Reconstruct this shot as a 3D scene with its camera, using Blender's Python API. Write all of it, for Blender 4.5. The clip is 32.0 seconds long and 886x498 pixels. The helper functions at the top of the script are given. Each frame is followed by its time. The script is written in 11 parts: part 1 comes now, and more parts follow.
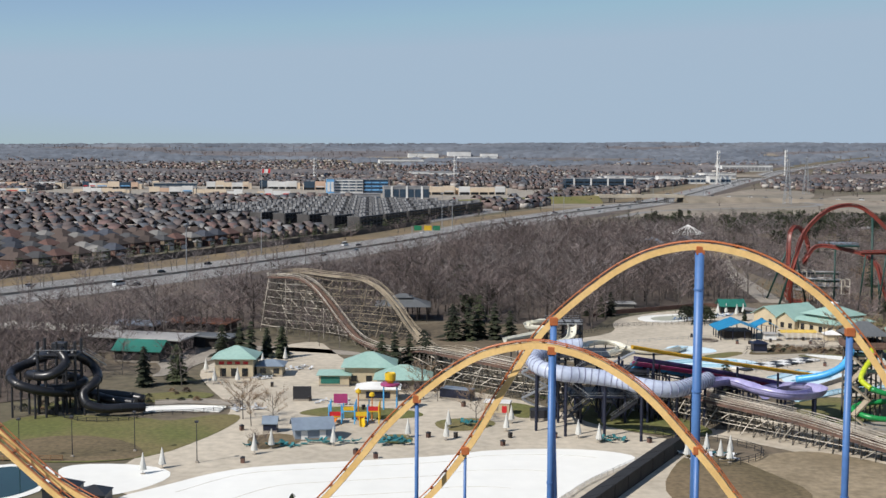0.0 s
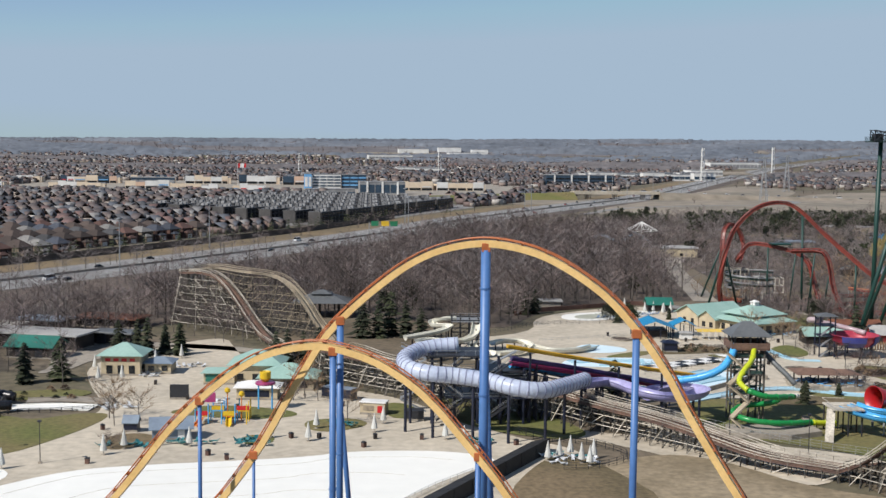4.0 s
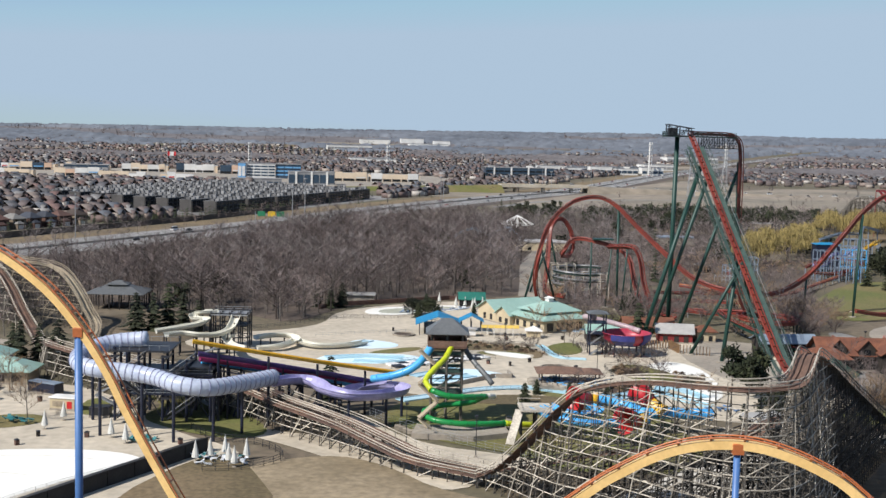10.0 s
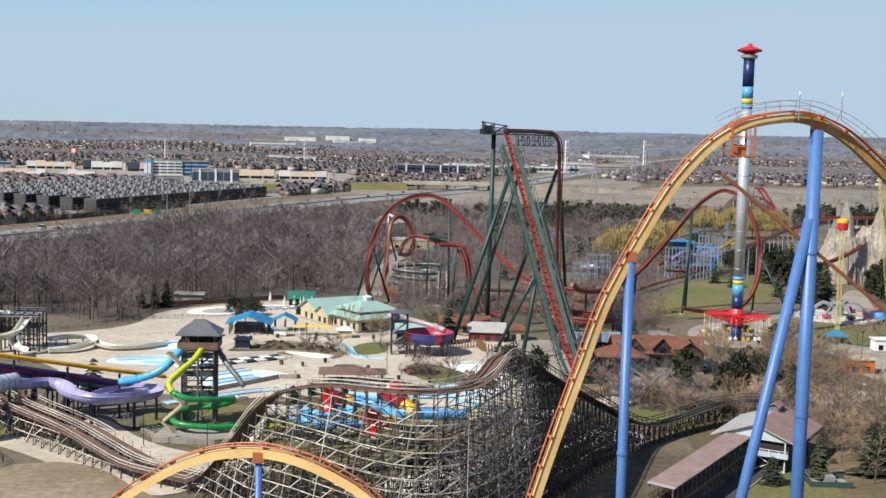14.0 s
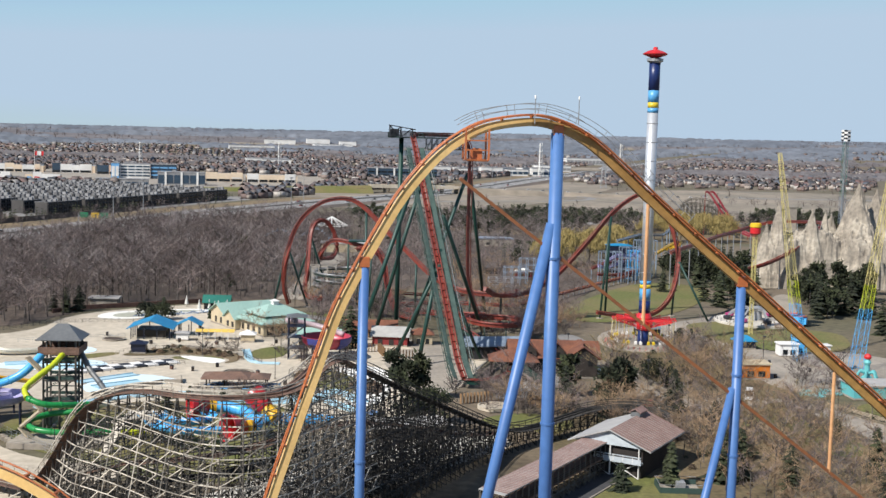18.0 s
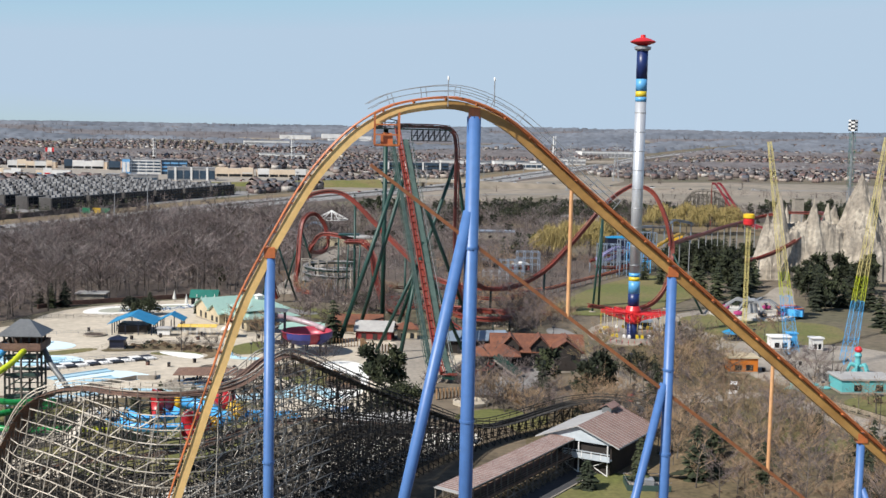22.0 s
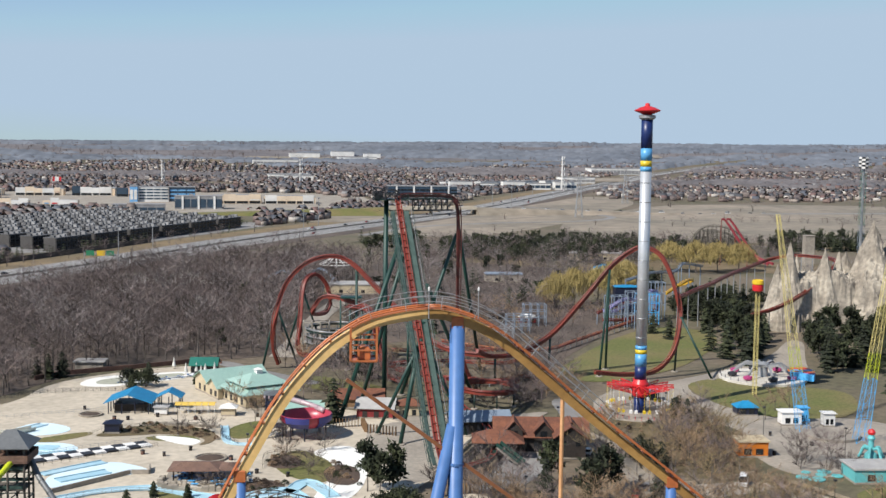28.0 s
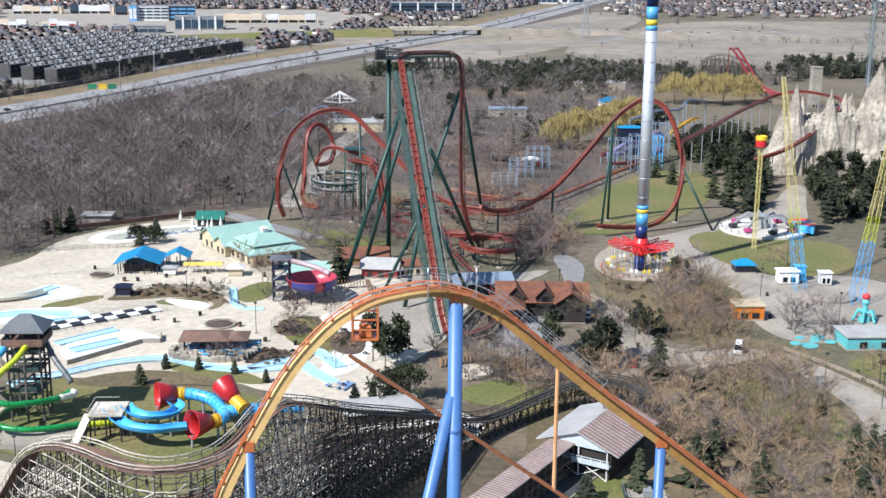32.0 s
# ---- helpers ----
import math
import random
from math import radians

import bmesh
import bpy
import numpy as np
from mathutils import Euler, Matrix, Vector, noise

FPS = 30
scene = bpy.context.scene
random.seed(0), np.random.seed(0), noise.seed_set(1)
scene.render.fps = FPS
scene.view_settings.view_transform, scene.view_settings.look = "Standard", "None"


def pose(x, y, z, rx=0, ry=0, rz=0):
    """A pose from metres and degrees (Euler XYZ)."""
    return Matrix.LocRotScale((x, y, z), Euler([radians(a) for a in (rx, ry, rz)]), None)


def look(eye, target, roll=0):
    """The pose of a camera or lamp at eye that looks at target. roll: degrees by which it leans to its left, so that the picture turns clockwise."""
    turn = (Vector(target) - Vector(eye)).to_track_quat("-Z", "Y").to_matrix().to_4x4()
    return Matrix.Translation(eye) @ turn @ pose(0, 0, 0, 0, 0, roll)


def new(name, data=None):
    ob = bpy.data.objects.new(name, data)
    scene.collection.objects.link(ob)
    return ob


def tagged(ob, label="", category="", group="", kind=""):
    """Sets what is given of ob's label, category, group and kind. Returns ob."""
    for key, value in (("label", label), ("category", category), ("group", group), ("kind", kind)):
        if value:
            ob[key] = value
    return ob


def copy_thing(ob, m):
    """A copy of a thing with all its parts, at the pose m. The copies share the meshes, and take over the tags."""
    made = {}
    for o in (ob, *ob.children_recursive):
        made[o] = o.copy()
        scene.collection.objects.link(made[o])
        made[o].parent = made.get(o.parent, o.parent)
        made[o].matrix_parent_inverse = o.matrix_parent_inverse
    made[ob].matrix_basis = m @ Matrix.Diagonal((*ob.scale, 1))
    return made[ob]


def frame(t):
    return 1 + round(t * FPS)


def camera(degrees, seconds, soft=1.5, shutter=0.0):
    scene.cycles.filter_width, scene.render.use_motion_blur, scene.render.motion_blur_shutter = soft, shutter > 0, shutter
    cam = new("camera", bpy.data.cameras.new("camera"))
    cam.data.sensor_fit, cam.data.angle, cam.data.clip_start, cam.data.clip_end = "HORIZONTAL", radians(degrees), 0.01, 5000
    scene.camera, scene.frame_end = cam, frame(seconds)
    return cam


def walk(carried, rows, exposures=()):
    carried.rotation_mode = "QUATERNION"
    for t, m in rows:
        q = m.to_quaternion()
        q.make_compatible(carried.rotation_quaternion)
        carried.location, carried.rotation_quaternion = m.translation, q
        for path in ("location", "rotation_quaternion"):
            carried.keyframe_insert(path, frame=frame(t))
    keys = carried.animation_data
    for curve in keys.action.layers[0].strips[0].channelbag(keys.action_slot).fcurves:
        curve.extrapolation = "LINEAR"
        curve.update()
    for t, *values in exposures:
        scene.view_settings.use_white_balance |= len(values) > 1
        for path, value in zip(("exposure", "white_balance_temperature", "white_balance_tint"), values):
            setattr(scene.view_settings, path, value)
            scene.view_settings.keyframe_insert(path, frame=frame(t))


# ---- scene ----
cam = camera(40.1, 32.0)
PATH = [
    (0, (-2.191, -0.806, 63.748), (-2.182, 1.187, 63.581), 0.3),
    (0.5, (0.007, -0.479, 63.783), (0.014, 1.514, 63.614), 0.3),
    (1, (2.772, 0.24, 63.797), (2.779, 2.233, 63.628), 0.4),
    (1.5, (5.956, 0.607, 63.86), (5.963, 2.6, 63.69), 0.4),
    (2, (9.473, 1.426, 63.828), (9.481, 3.418, 63.658), 0.5),
    (2.5, (13.491, 2.526, 63.721), (13.501, 4.519, 63.55), 0.5),
    (3, (17.712, 3.717, 63.625), (17.722, 5.709, 63.452), 0.6),
    (3.5, (22.207, 4.983, 63.497), (22.217, 6.976, 63.325), 0.6),
    (5.5, (41.32, 9.579, 63.376), (41.334, 11.571, 63.193), 0.9),
    (6, (46.768, 10.532, 63.383), (46.783, 12.524, 63.2), 1.0),
    (6.5, (52.252, 10.403, 63.653), (52.268, 12.394, 63.469), 1.0),
    (7, (57.808, 11.011, 63.725), (57.826, 13.003, 63.541), 1.0),
    (7.5, (63.49, 12.051, 63.834), (63.509, 14.043, 63.649), 1.0),
    (8, (69.178, 12.824, 63.938), (69.199, 14.815, 63.753), 1.1),
    (8.5, (74.955, 13.198, 64.014), (74.977, 15.189, 63.828), 1.1),
    (9, (80.492, 14.129, 64.175), (80.515, 16.12, 63.988), 1.2),
    (9.5, (85.931, 14.134, 64.374), (85.956, 16.125, 64.186), 1.1),
    (10, (91.678, 14.602, 64.05), (91.718, 16.593, 63.863), 1.4),
    (10.5, (96.934, 14.554, 64.317), (96.991, 16.544, 64.13), 1.4),
    (11, (102.39, 15.651, 64.326), (102.453, 17.641, 64.139), 1.5),
    (11.5, (107.398, 14.837, 64.966), (107.47, 16.827, 64.776), 1.4),
    (12, (112.601, 15.283, 64.75), (112.674, 17.273, 64.56), 1.4),
    (12.5, (117.949, 17.111, 65.442), (118.073, 19.098, 65.252), 1.4),
    (13, (123.285, 17.352, 65.113), (123.412, 19.339, 64.923), 1.4),
    (13.5, (127.988, 16.957, 65.069), (128.126, 18.943, 64.88), 1.4),
    (14, (132.72, 16.985, 65.113), (132.859, 18.971, 64.924), 1.5),
    (14.5, (137.494, 16.893, 65.149), (137.656, 18.878, 64.961), 1.5),
    (15, (142.22, 16.997, 65.139), (142.382, 18.982, 64.949), 1.5),
    (15.5, (146.09, 16.337, 65.552), (146.256, 18.321, 65.363), 1.5),
    (17.5, (159.19, 16.808, 65.894), (159.352, 18.793, 65.71), 1.6),
    (18, (159.613, 17.004, 65.828), (159.77, 18.989, 65.645), 1.6),
    (18.5, (159.553, 16.899, 65.803), (159.705, 18.885, 65.62), 1.5),
    (19, (159.638, 17.076, 65.635), (159.783, 19.062, 65.45), 1.4),
    (19.5, (160.444, 17.541, 65.459), (160.582, 19.527, 65.272), 1.3),
    (20, (161.871, 18.02, 65.336), (162.005, 20.007, 65.148), 1.3),
    (20.5, (163.877, 18.531, 65.226), (164.007, 20.517, 65.036), 1.2),
    (21, (166.221, 19.206, 65.049), (166.351, 21.193, 64.859), 1.2),
    (21.5, (168.754, 20.402, 65.128), (168.88, 22.389, 64.935), 1.2),
    (22, (171.006, 22.236, 65.055), (171.131, 24.222, 64.862), 1.2),
    (22.5, (172.833, 25.185, 64.993), (172.958, 27.172, 64.801), 1.2),
    (23, (174.124, 28.235, 65.057), (174.249, 30.223, 64.869), 1.1),
    (23.5, (174.387, 29.74, 66.075), (174.512, 31.727, 65.888), 1.1),
    (24, (174.278, 30.543, 67.887), (174.4, 32.53, 67.701), 1.0),
    (24.5, (174.24, 30.514, 69.981), (174.36, 32.502, 69.797), 1.0),
    (25, (174.304, 30.925, 71.87), (174.421, 32.913, 71.688), 0.9),
    (25.5, (174.335, 31.435, 73.83), (174.451, 33.424, 73.65), 0.9),
    (27.5, (174.013, 31.507, 81.898), (174.12, 33.496, 81.721), 0.7),
    (28, (174.047, 31.567, 83.849), (174.154, 33.556, 83.673), 0.7),
    (28.5, (174.357, 31.301, 85.968), (174.46, 33.29, 85.792), 0.7),
    (29, (173.892, 31.598, 87.844), (173.997, 33.581, 87.608), 0.7),
    (29.5, (174.068, 31.685, 89.785), (174.172, 33.659, 89.483), 0.7),
    (30, (174.052, 31.567, 91.881), (174.154, 33.53, 91.514), 0.7),
    (30.5, (174.393, 31.988, 93.802), (174.493, 33.939, 93.37), 0.6),
    (31, (174.41, 31.974, 95.951), (174.51, 33.913, 95.472), 0.6),
    (31.5, (174.512, 31.995, 98.228), (174.61, 33.933, 97.742), 0.5),
    (32, (174.519, 32.084, 100.241), (174.618, 34.022, 99.754), 0.5),
]
walk(cam, [(t, look(eye, target, roll)) for t, eye, target, roll in PATH],
     exposures=[(0, 0.09, 6450, 10), (6, 0.12, 6430, 10), (10, 0.28, 6450, 10), (14, 0.42, 6500, 10), (20, 0.42, 6500, 10), (24, 0.42, 6520, 10), (28, 0.34, 6480, 10), (29, 0.37, 6500, 10), (30, 0.55, 6420, 10), (31, 0.73, 6060, 10), (32, 0.78, 5950, 10)])

# ---- light ----
SUN_AZ = math.atan2(-0.80, -0.60)
SUN_EL = radians(43)
HAZE = (3.93, 5.08, 6.34, 1)
world = bpy.data.worlds.new("sky")
scene.world = world
world.use_nodes = True
wn = world.node_tree
sky = wn.nodes.new("ShaderNodeTexSky")
sky.sky_type, sky.sun_disc = "NISHITA", False
sky.sun_elevation, sky.sun_rotation = SUN_EL, SUN_AZ
sky.air_density, sky.dust_density, sky.ozone_density, sky.altitude = 0.88, 0.12, 3.0, 600
bg = wn.nodes["Background"]
bg.inputs["Strength"].default_value = 0.09
# thin spring haze evens the lower sky out to a pale blue
cap = wn.nodes.new("ShaderNodeMix")
cap.data_type, cap.blend_type = "RGBA", "DARKEN"
cap.inputs["Factor"].default_value = 1.0
cap.inputs["B"].default_value = HAZE
wn.links.new(sky.outputs["Color"], cap.inputs["A"])
veil = wn.nodes.new("ShaderNodeMix")
veil.data_type = "RGBA"
veil.inputs["Factor"].default_value = 0.14
veil.inputs["B"].default_value = HAZE
wn.links.new(cap.outputs["Result"], veil.inputs["A"])
wn.links.new(veil.outputs["Result"], bg.inputs["Color"])
sun_data = bpy.data.lights.new("sun", "SUN")
sun_data.energy, sun_data.angle, sun_data.color = 5.0, radians(0.53), (1.0, 0.95, 0.88)
sun = new("sun", sun_data)
sun.matrix_world = look((0, 0, 400), Vector((0, 0, 400)) + Vector((0.80 * math.cos(SUN_EL), 0.60 * math.cos(SUN_EL), -math.sin(SUN_EL))))


# ---- materials ----
def mat(name, col, rough=0.7, metal=0.0, big=0.08, var=0.18, fine=3.0, fvar=0.12, bump=0.0, second=None, rnd=0.0, island=0.0):
    """Base colour with broad and fine variation in world metres; second: a colour mixed in by the broad noise."""
    m = bpy.data.materials.new(name)
    m.use_nodes = True
    nt = m.node_tree
    n, ln = nt.nodes, nt.links.new
    b = n["Principled BSDF"]
    b.inputs["Roughness"].default_value, b.inputs["Metallic"].default_value = rough, metal
    dull = 0.585 + 0.47 * max(col)
    col = tuple(c * dull for c in col)
    if second:
        second = tuple(c * dull for c in second)
    geo = n.new("ShaderNodeNewGeometry")
    n1 = n.new("ShaderNodeTexNoise")
    n1.inputs["Scale"].default_value, n1.inputs["Detail"].default_value = big, 6
    n2 = n.new("ShaderNodeTexNoise")
    n2.inputs["Scale"].default_value, n2.inputs["Detail"].default_value = fine, 4
    ln(geo.outputs["Position"], n1.inputs["Vector"])
    ln(geo.outputs["Position"], n2.inputs["Vector"])
    mix = n.new("ShaderNodeMix")
    mix.data_type = "RGBA"
    c2 = second or tuple(c * (1 - var) for c in col)
    mix.inputs["A"].default_value, mix.inputs["B"].default_value = (*col, 1), (*c2, 1)
    ramp = n.new("ShaderNodeMapRange")
    ramp.inputs["From Min"].default_value, ramp.inputs["From Max"].default_value = 0.40, 0.62
    ln(n1.outputs["Fac"], ramp.inputs["Value"])
    ln(ramp.outputs["Result"], mix.inputs["Factor"])
    val = n.new("ShaderNodeMapRange")
    val.inputs["From Min"].default_value, val.inputs["From Max"].default_value = 0.3, 0.7
    val.inputs["To Min"].default_value, val.inputs["To Max"].default_value = 1 - fvar, 1 + fvar
    ln(n2.outputs["Fac"], val.inputs["Value"])
    last = val.outputs["Result"]
    for amount, node_kind, socket in ((rnd, "ShaderNodeObjectInfo", "Random"), (island, "ShaderNodeNewGeometry", "Random Per Island")):
        if amount:
            src = n.new(node_kind)
            r = n.new("ShaderNodeMapRange")
            r.inputs["To Min"].default_value, r.inputs["To Max"].default_value = 1 - amount, 1 + amount
            ln(src.outputs[socket], r.inputs["Value"])
            mul = n.new("ShaderNodeMath")
            mul.operation = "MULTIPLY"
            ln(last, mul.inputs[0])
            ln(r.outputs["Result"], mul.inputs[1])
            last = mul.outputs[0]
    vm = n.new("ShaderNodeVectorMath")
    vm.operation = "SCALE"
    ln(mix.outputs["Result"], vm.inputs[0])
    ln(last, vm.inputs["Scale"])
    ln(vm.outputs[0], b.inputs["Base Color"])
    if bump:
        bp = n.new("ShaderNodeBump")
        bp.inputs["Strength"].default_value, bp.inputs["Distance"].default_value = bump, 0.1
        ln(n2.outputs["Fac"], bp.inputs["Height"])
        ln(bp.outputs["Normal"], b.inputs["Normal"])
    return m


M = {}
def defmat(key, *a, **k):
    M[key] = mat(key, *a, **k)


defmat("ground_soil", (0.2, 0.158, 0.11), second=(0.14, 0.125, 0.072), big=0.012, fine=0.35, fvar=0.28, rough=0.95)
defmat("lawn", (0.158, 0.172, 0.043), second=(0.23, 0.19, 0.074), big=0.035, fine=0.9, fvar=0.25, rough=0.95, bump=0.4)
defmat("dry_grass", (0.235, 0.172, 0.096), second=(0.142, 0.11, 0.054), big=0.035, fine=0.9, fvar=0.3, rough=0.95, bump=0.4)
defmat("field", (0.335, 0.28, 0.215), second=(0.235, 0.205, 0.158), big=0.008, fine=0.06, fvar=0.25, rough=0.95)
defmat("dirt", (0.203, 0.156, 0.101), second=(0.117, 0.0897, 0.0546), big=0.05, fine=0.5, fvar=0.3, rough=0.95, bump=0.5)
defmat("leaf_litter", (0.165, 0.125, 0.098), second=(0.10, 0.078, 0.064), big=0.03, fine=0.5, fvar=0.3, rough=1.0)
defmat("concrete", (0.57, 0.50, 0.395), second=(0.485, 0.425, 0.335), big=0.05, fine=0.45, fvar=0.15, rough=0.85)
defmat("path_concrete", (0.39, 0.345, 0.285), second=(0.30, 0.265, 0.22), big=0.06, fine=0.8, fvar=0.16, rough=0.9)
defmat("asphalt", (0.30, 0.29, 0.278), second=(0.24, 0.233, 0.225), big=0.02, fine=0.4, fvar=0.12, rough=0.9)
defmat("pool_white", (0.82, 0.81, 0.76), second=(0.78, 0.77, 0.72), big=0.03, fine=0.25, fvar=0.03, rough=0.6)
defmat("pool_blue", (0.36, 0.58, 0.68), second=(0.44, 0.62, 0.70), big=0.06, fine=0.6, fvar=0.05, rough=0.5)
defmat("tar_shade", (0.075, 0.075, 0.082), second=(0.055, 0.055, 0.06), big=0.1, fine=0.8, fvar=0.15, rough=0.9)
defmat("lane_paint", (0.72, 0.72, 0.68), fine=1.5, rough=0.7)
defmat("orange_steel", (0.74, 0.50, 0.205), second=(0.66, 0.43, 0.165), big=0.3, fine=2.0, fvar=0.08, rough=0.45)
defmat("orange_dark", (0.46, 0.27, 0.085), second=(0.36, 0.2, 0.06), big=0.25, fine=1.6, fvar=0.15, rough=0.5)
defmat("rail_orange", (0.54, 0.165, 0.055), big=0.3, fine=2.0, fvar=0.12, rough=0.4)
defmat("blue_steel", (0.072, 0.175, 0.43), second=(0.085, 0.20, 0.46), big=0.12, fine=1.2, fvar=0.08, rough=0.45)
defmat("green_steel", (0.012, 0.07, 0.054), big=0.2, fine=1.5, fvar=0.12, rough=0.5)
defmat("dark_green_steel", (0.02, 0.05, 0.04), big=0.2, fine=1.5, fvar=0.12, rough=0.55)
defmat("red_steel", (0.28, 0.048, 0.03), second=(0.2, 0.036, 0.024), big=0.2, fine=1.5, fvar=0.1, rough=0.45)
defmat("tower_navy", (0.012, 0.035, 0.17), rough=0.4)
defmat("tower_sky", (0.10, 0.36, 0.66), rough=0.4)
defmat("tower_yellow", (0.68, 0.50, 0.03), rough=0.4)
defmat("tower_silver", (0.62, 0.64, 0.66), second=(0.55, 0.57, 0.60), big=0.2, rough=0.38, metal=0.45)
defmat("bright_red", (0.62, 0.025, 0.03), big=0.2, rough=0.4)
defmat("white_paint", (0.78, 0.77, 0.74), big=0.2, rough=0.5, fvar=0.05)
defmat("grey_metal", (0.42, 0.43, 0.44), big=0.2, rough=0.45, metal=0.4)
defmat("dark_metal", (0.035, 0.037, 0.045), big=0.2, rough=0.5)
defmat("timber_grey", (0.56, 0.51, 0.43), second=(0.36, 0.325, 0.27), big=0.15, fine=2.5, fvar=0.3, rough=0.9, island=0.4)
# coaster timber with the shade of its back and inner runs painted in
defmat("timber_shade", (0.075, 0.068, 0.06), second=(0.04, 0.037, 0.034), big=0.15, fine=2.5, fvar=0.3, rough=0.9, island=0.5)
defmat("timber_track", (0.245, 0.142, 0.1), second=(0.155, 0.095, 0.072), big=0.2, fine=2.5, fvar=0.25, rough=0.85)
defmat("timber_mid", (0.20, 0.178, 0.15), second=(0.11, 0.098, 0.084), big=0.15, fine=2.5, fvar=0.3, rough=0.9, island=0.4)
defmat("timber_tan", (0.43, 0.36, 0.26), second=(0.32, 0.26, 0.185), big=0.2, fine=2.5, fvar=0.2, rough=0.85)
defmat("bark", (0.19, 0.165, 0.145), second=(0.10, 0.085, 0.075), big=0.5, fine=3, fvar=0.25, rough=1.0, island=0.35)
defmat("twigs", (0.299, 0.235, 0.221), second=(0.138, 0.11, 0.105), big=0.085, fine=0.3, fvar=0.35, rough=1.0, island=0.4)
defmat("twigs_dark", (0.184, 0.143, 0.132), second=(0.092, 0.0736, 0.069), big=0.085, fine=0.3, fvar=0.35, rough=1.0, island=0.4)
defmat("twigs_grey", (0.336, 0.29, 0.281), second=(0.197, 0.171, 0.165), big=0.085, fine=0.3, fvar=0.3, rough=1.0, island=0.4)
defmat("twigs_olive", (0.36, 0.275, 0.135), second=(0.24, 0.185, 0.095), big=0.06, fine=0.5, fvar=0.25, rough=1.0, island=0.4)
defmat("bark_dark", (0.075, 0.06, 0.052), second=(0.045, 0.037, 0.033), big=0.5, fine=3, fvar=0.25, rough=1.0)
defmat("twigs_tan", (0.40, 0.275, 0.168), second=(0.235, 0.16, 0.104), big=0.05, fine=0.5, fvar=0.25, rough=1.0, island=0.4)
defmat("needles", (0.048, 0.058, 0.022), second=(0.02, 0.029, 0.012), big=0.1, fine=0.8, fvar=0.35, rough=0.9, island=0.5, rnd=0.3)
# far woods: the blue of the distance haze is mixed into the colour
defmat("twigs_haze", (0.15, 0.172, 0.208), second=(0.20, 0.22, 0.255), big=0.003, fine=0.02, fvar=0.25, rough=1.0)
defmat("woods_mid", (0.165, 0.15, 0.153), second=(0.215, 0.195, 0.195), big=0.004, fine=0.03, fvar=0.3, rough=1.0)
# horizon hills, paler and bluer still with painted-in haze
defmat("hill_haze", (0.26, 0.315, 0.385), second=(0.30, 0.35, 0.41), big=0.0012, fine=0.008, fvar=0.06, rough=1.0)
defmat("verge_straw", (0.27, 0.195, 0.105), second=(0.19, 0.145, 0.08), big=0.03, fine=0.5, fvar=0.25, rough=0.95)
defmat("rust_orange", (0.33, 0.125, 0.05), big=0.3, fine=2.0, fvar=0.15, rough=0.5)
defmat("hanger_tan", (0.66, 0.36, 0.17), second=(0.58, 0.30, 0.14), big=0.3, fine=2.0, fvar=0.1, rough=0.5)
defmat("mast_yellow", (0.66, 0.56, 0.22), big=0.3, fine=2.0, fvar=0.1, rough=0.45)
defmat("slide_rose", (0.50, 0.40, 0.42), second=(0.42, 0.30, 0.33), big=0.3, rough=0.35)
defmat("rock", (0.44, 0.39, 0.315), second=(0.27, 0.235, 0.19), big=0.09, fine=0.6, fvar=0.3, rough=0.95, bump=0.6)
defmat("sand", (0.36, 0.285, 0.185), second=(0.25, 0.195, 0.12), big=0.06, fine=0.6, fvar=0.25, rough=0.95, bump=0.4)
defmat("pool_pale", (0.60, 0.75, 0.82), second=(0.66, 0.78, 0.83), big=0.06, fine=0.5, fvar=0.05, rough=0.55)
# purple slide darkened: the shadow under the yellow one is in its colour
defmat("slide_violet_shade", (0.085, 0.05, 0.20), second=(0.06, 0.04, 0.15), big=0.3, rough=0.35)
defmat("slide_indigo", (0.06, 0.07, 0.30), rough=0.4)
defmat("gravel", (0.62, 0.59, 0.53), second=(0.45, 0.42, 0.36), big=0.08, fine=1.5, fvar=0.2, rough=0.95)
defmat("mulch", (0.12, 0.08, 0.058), second=(0.085, 0.06, 0.045), big=0.2, fine=2, fvar=0.3, rough=1.0, bump=0.5)
defmat("willow", (0.42, 0.33, 0.125), second=(0.34, 0.265, 0.1), big=0.1, fine=0.6, fvar=0.2, rough=0.9, island=0.3)


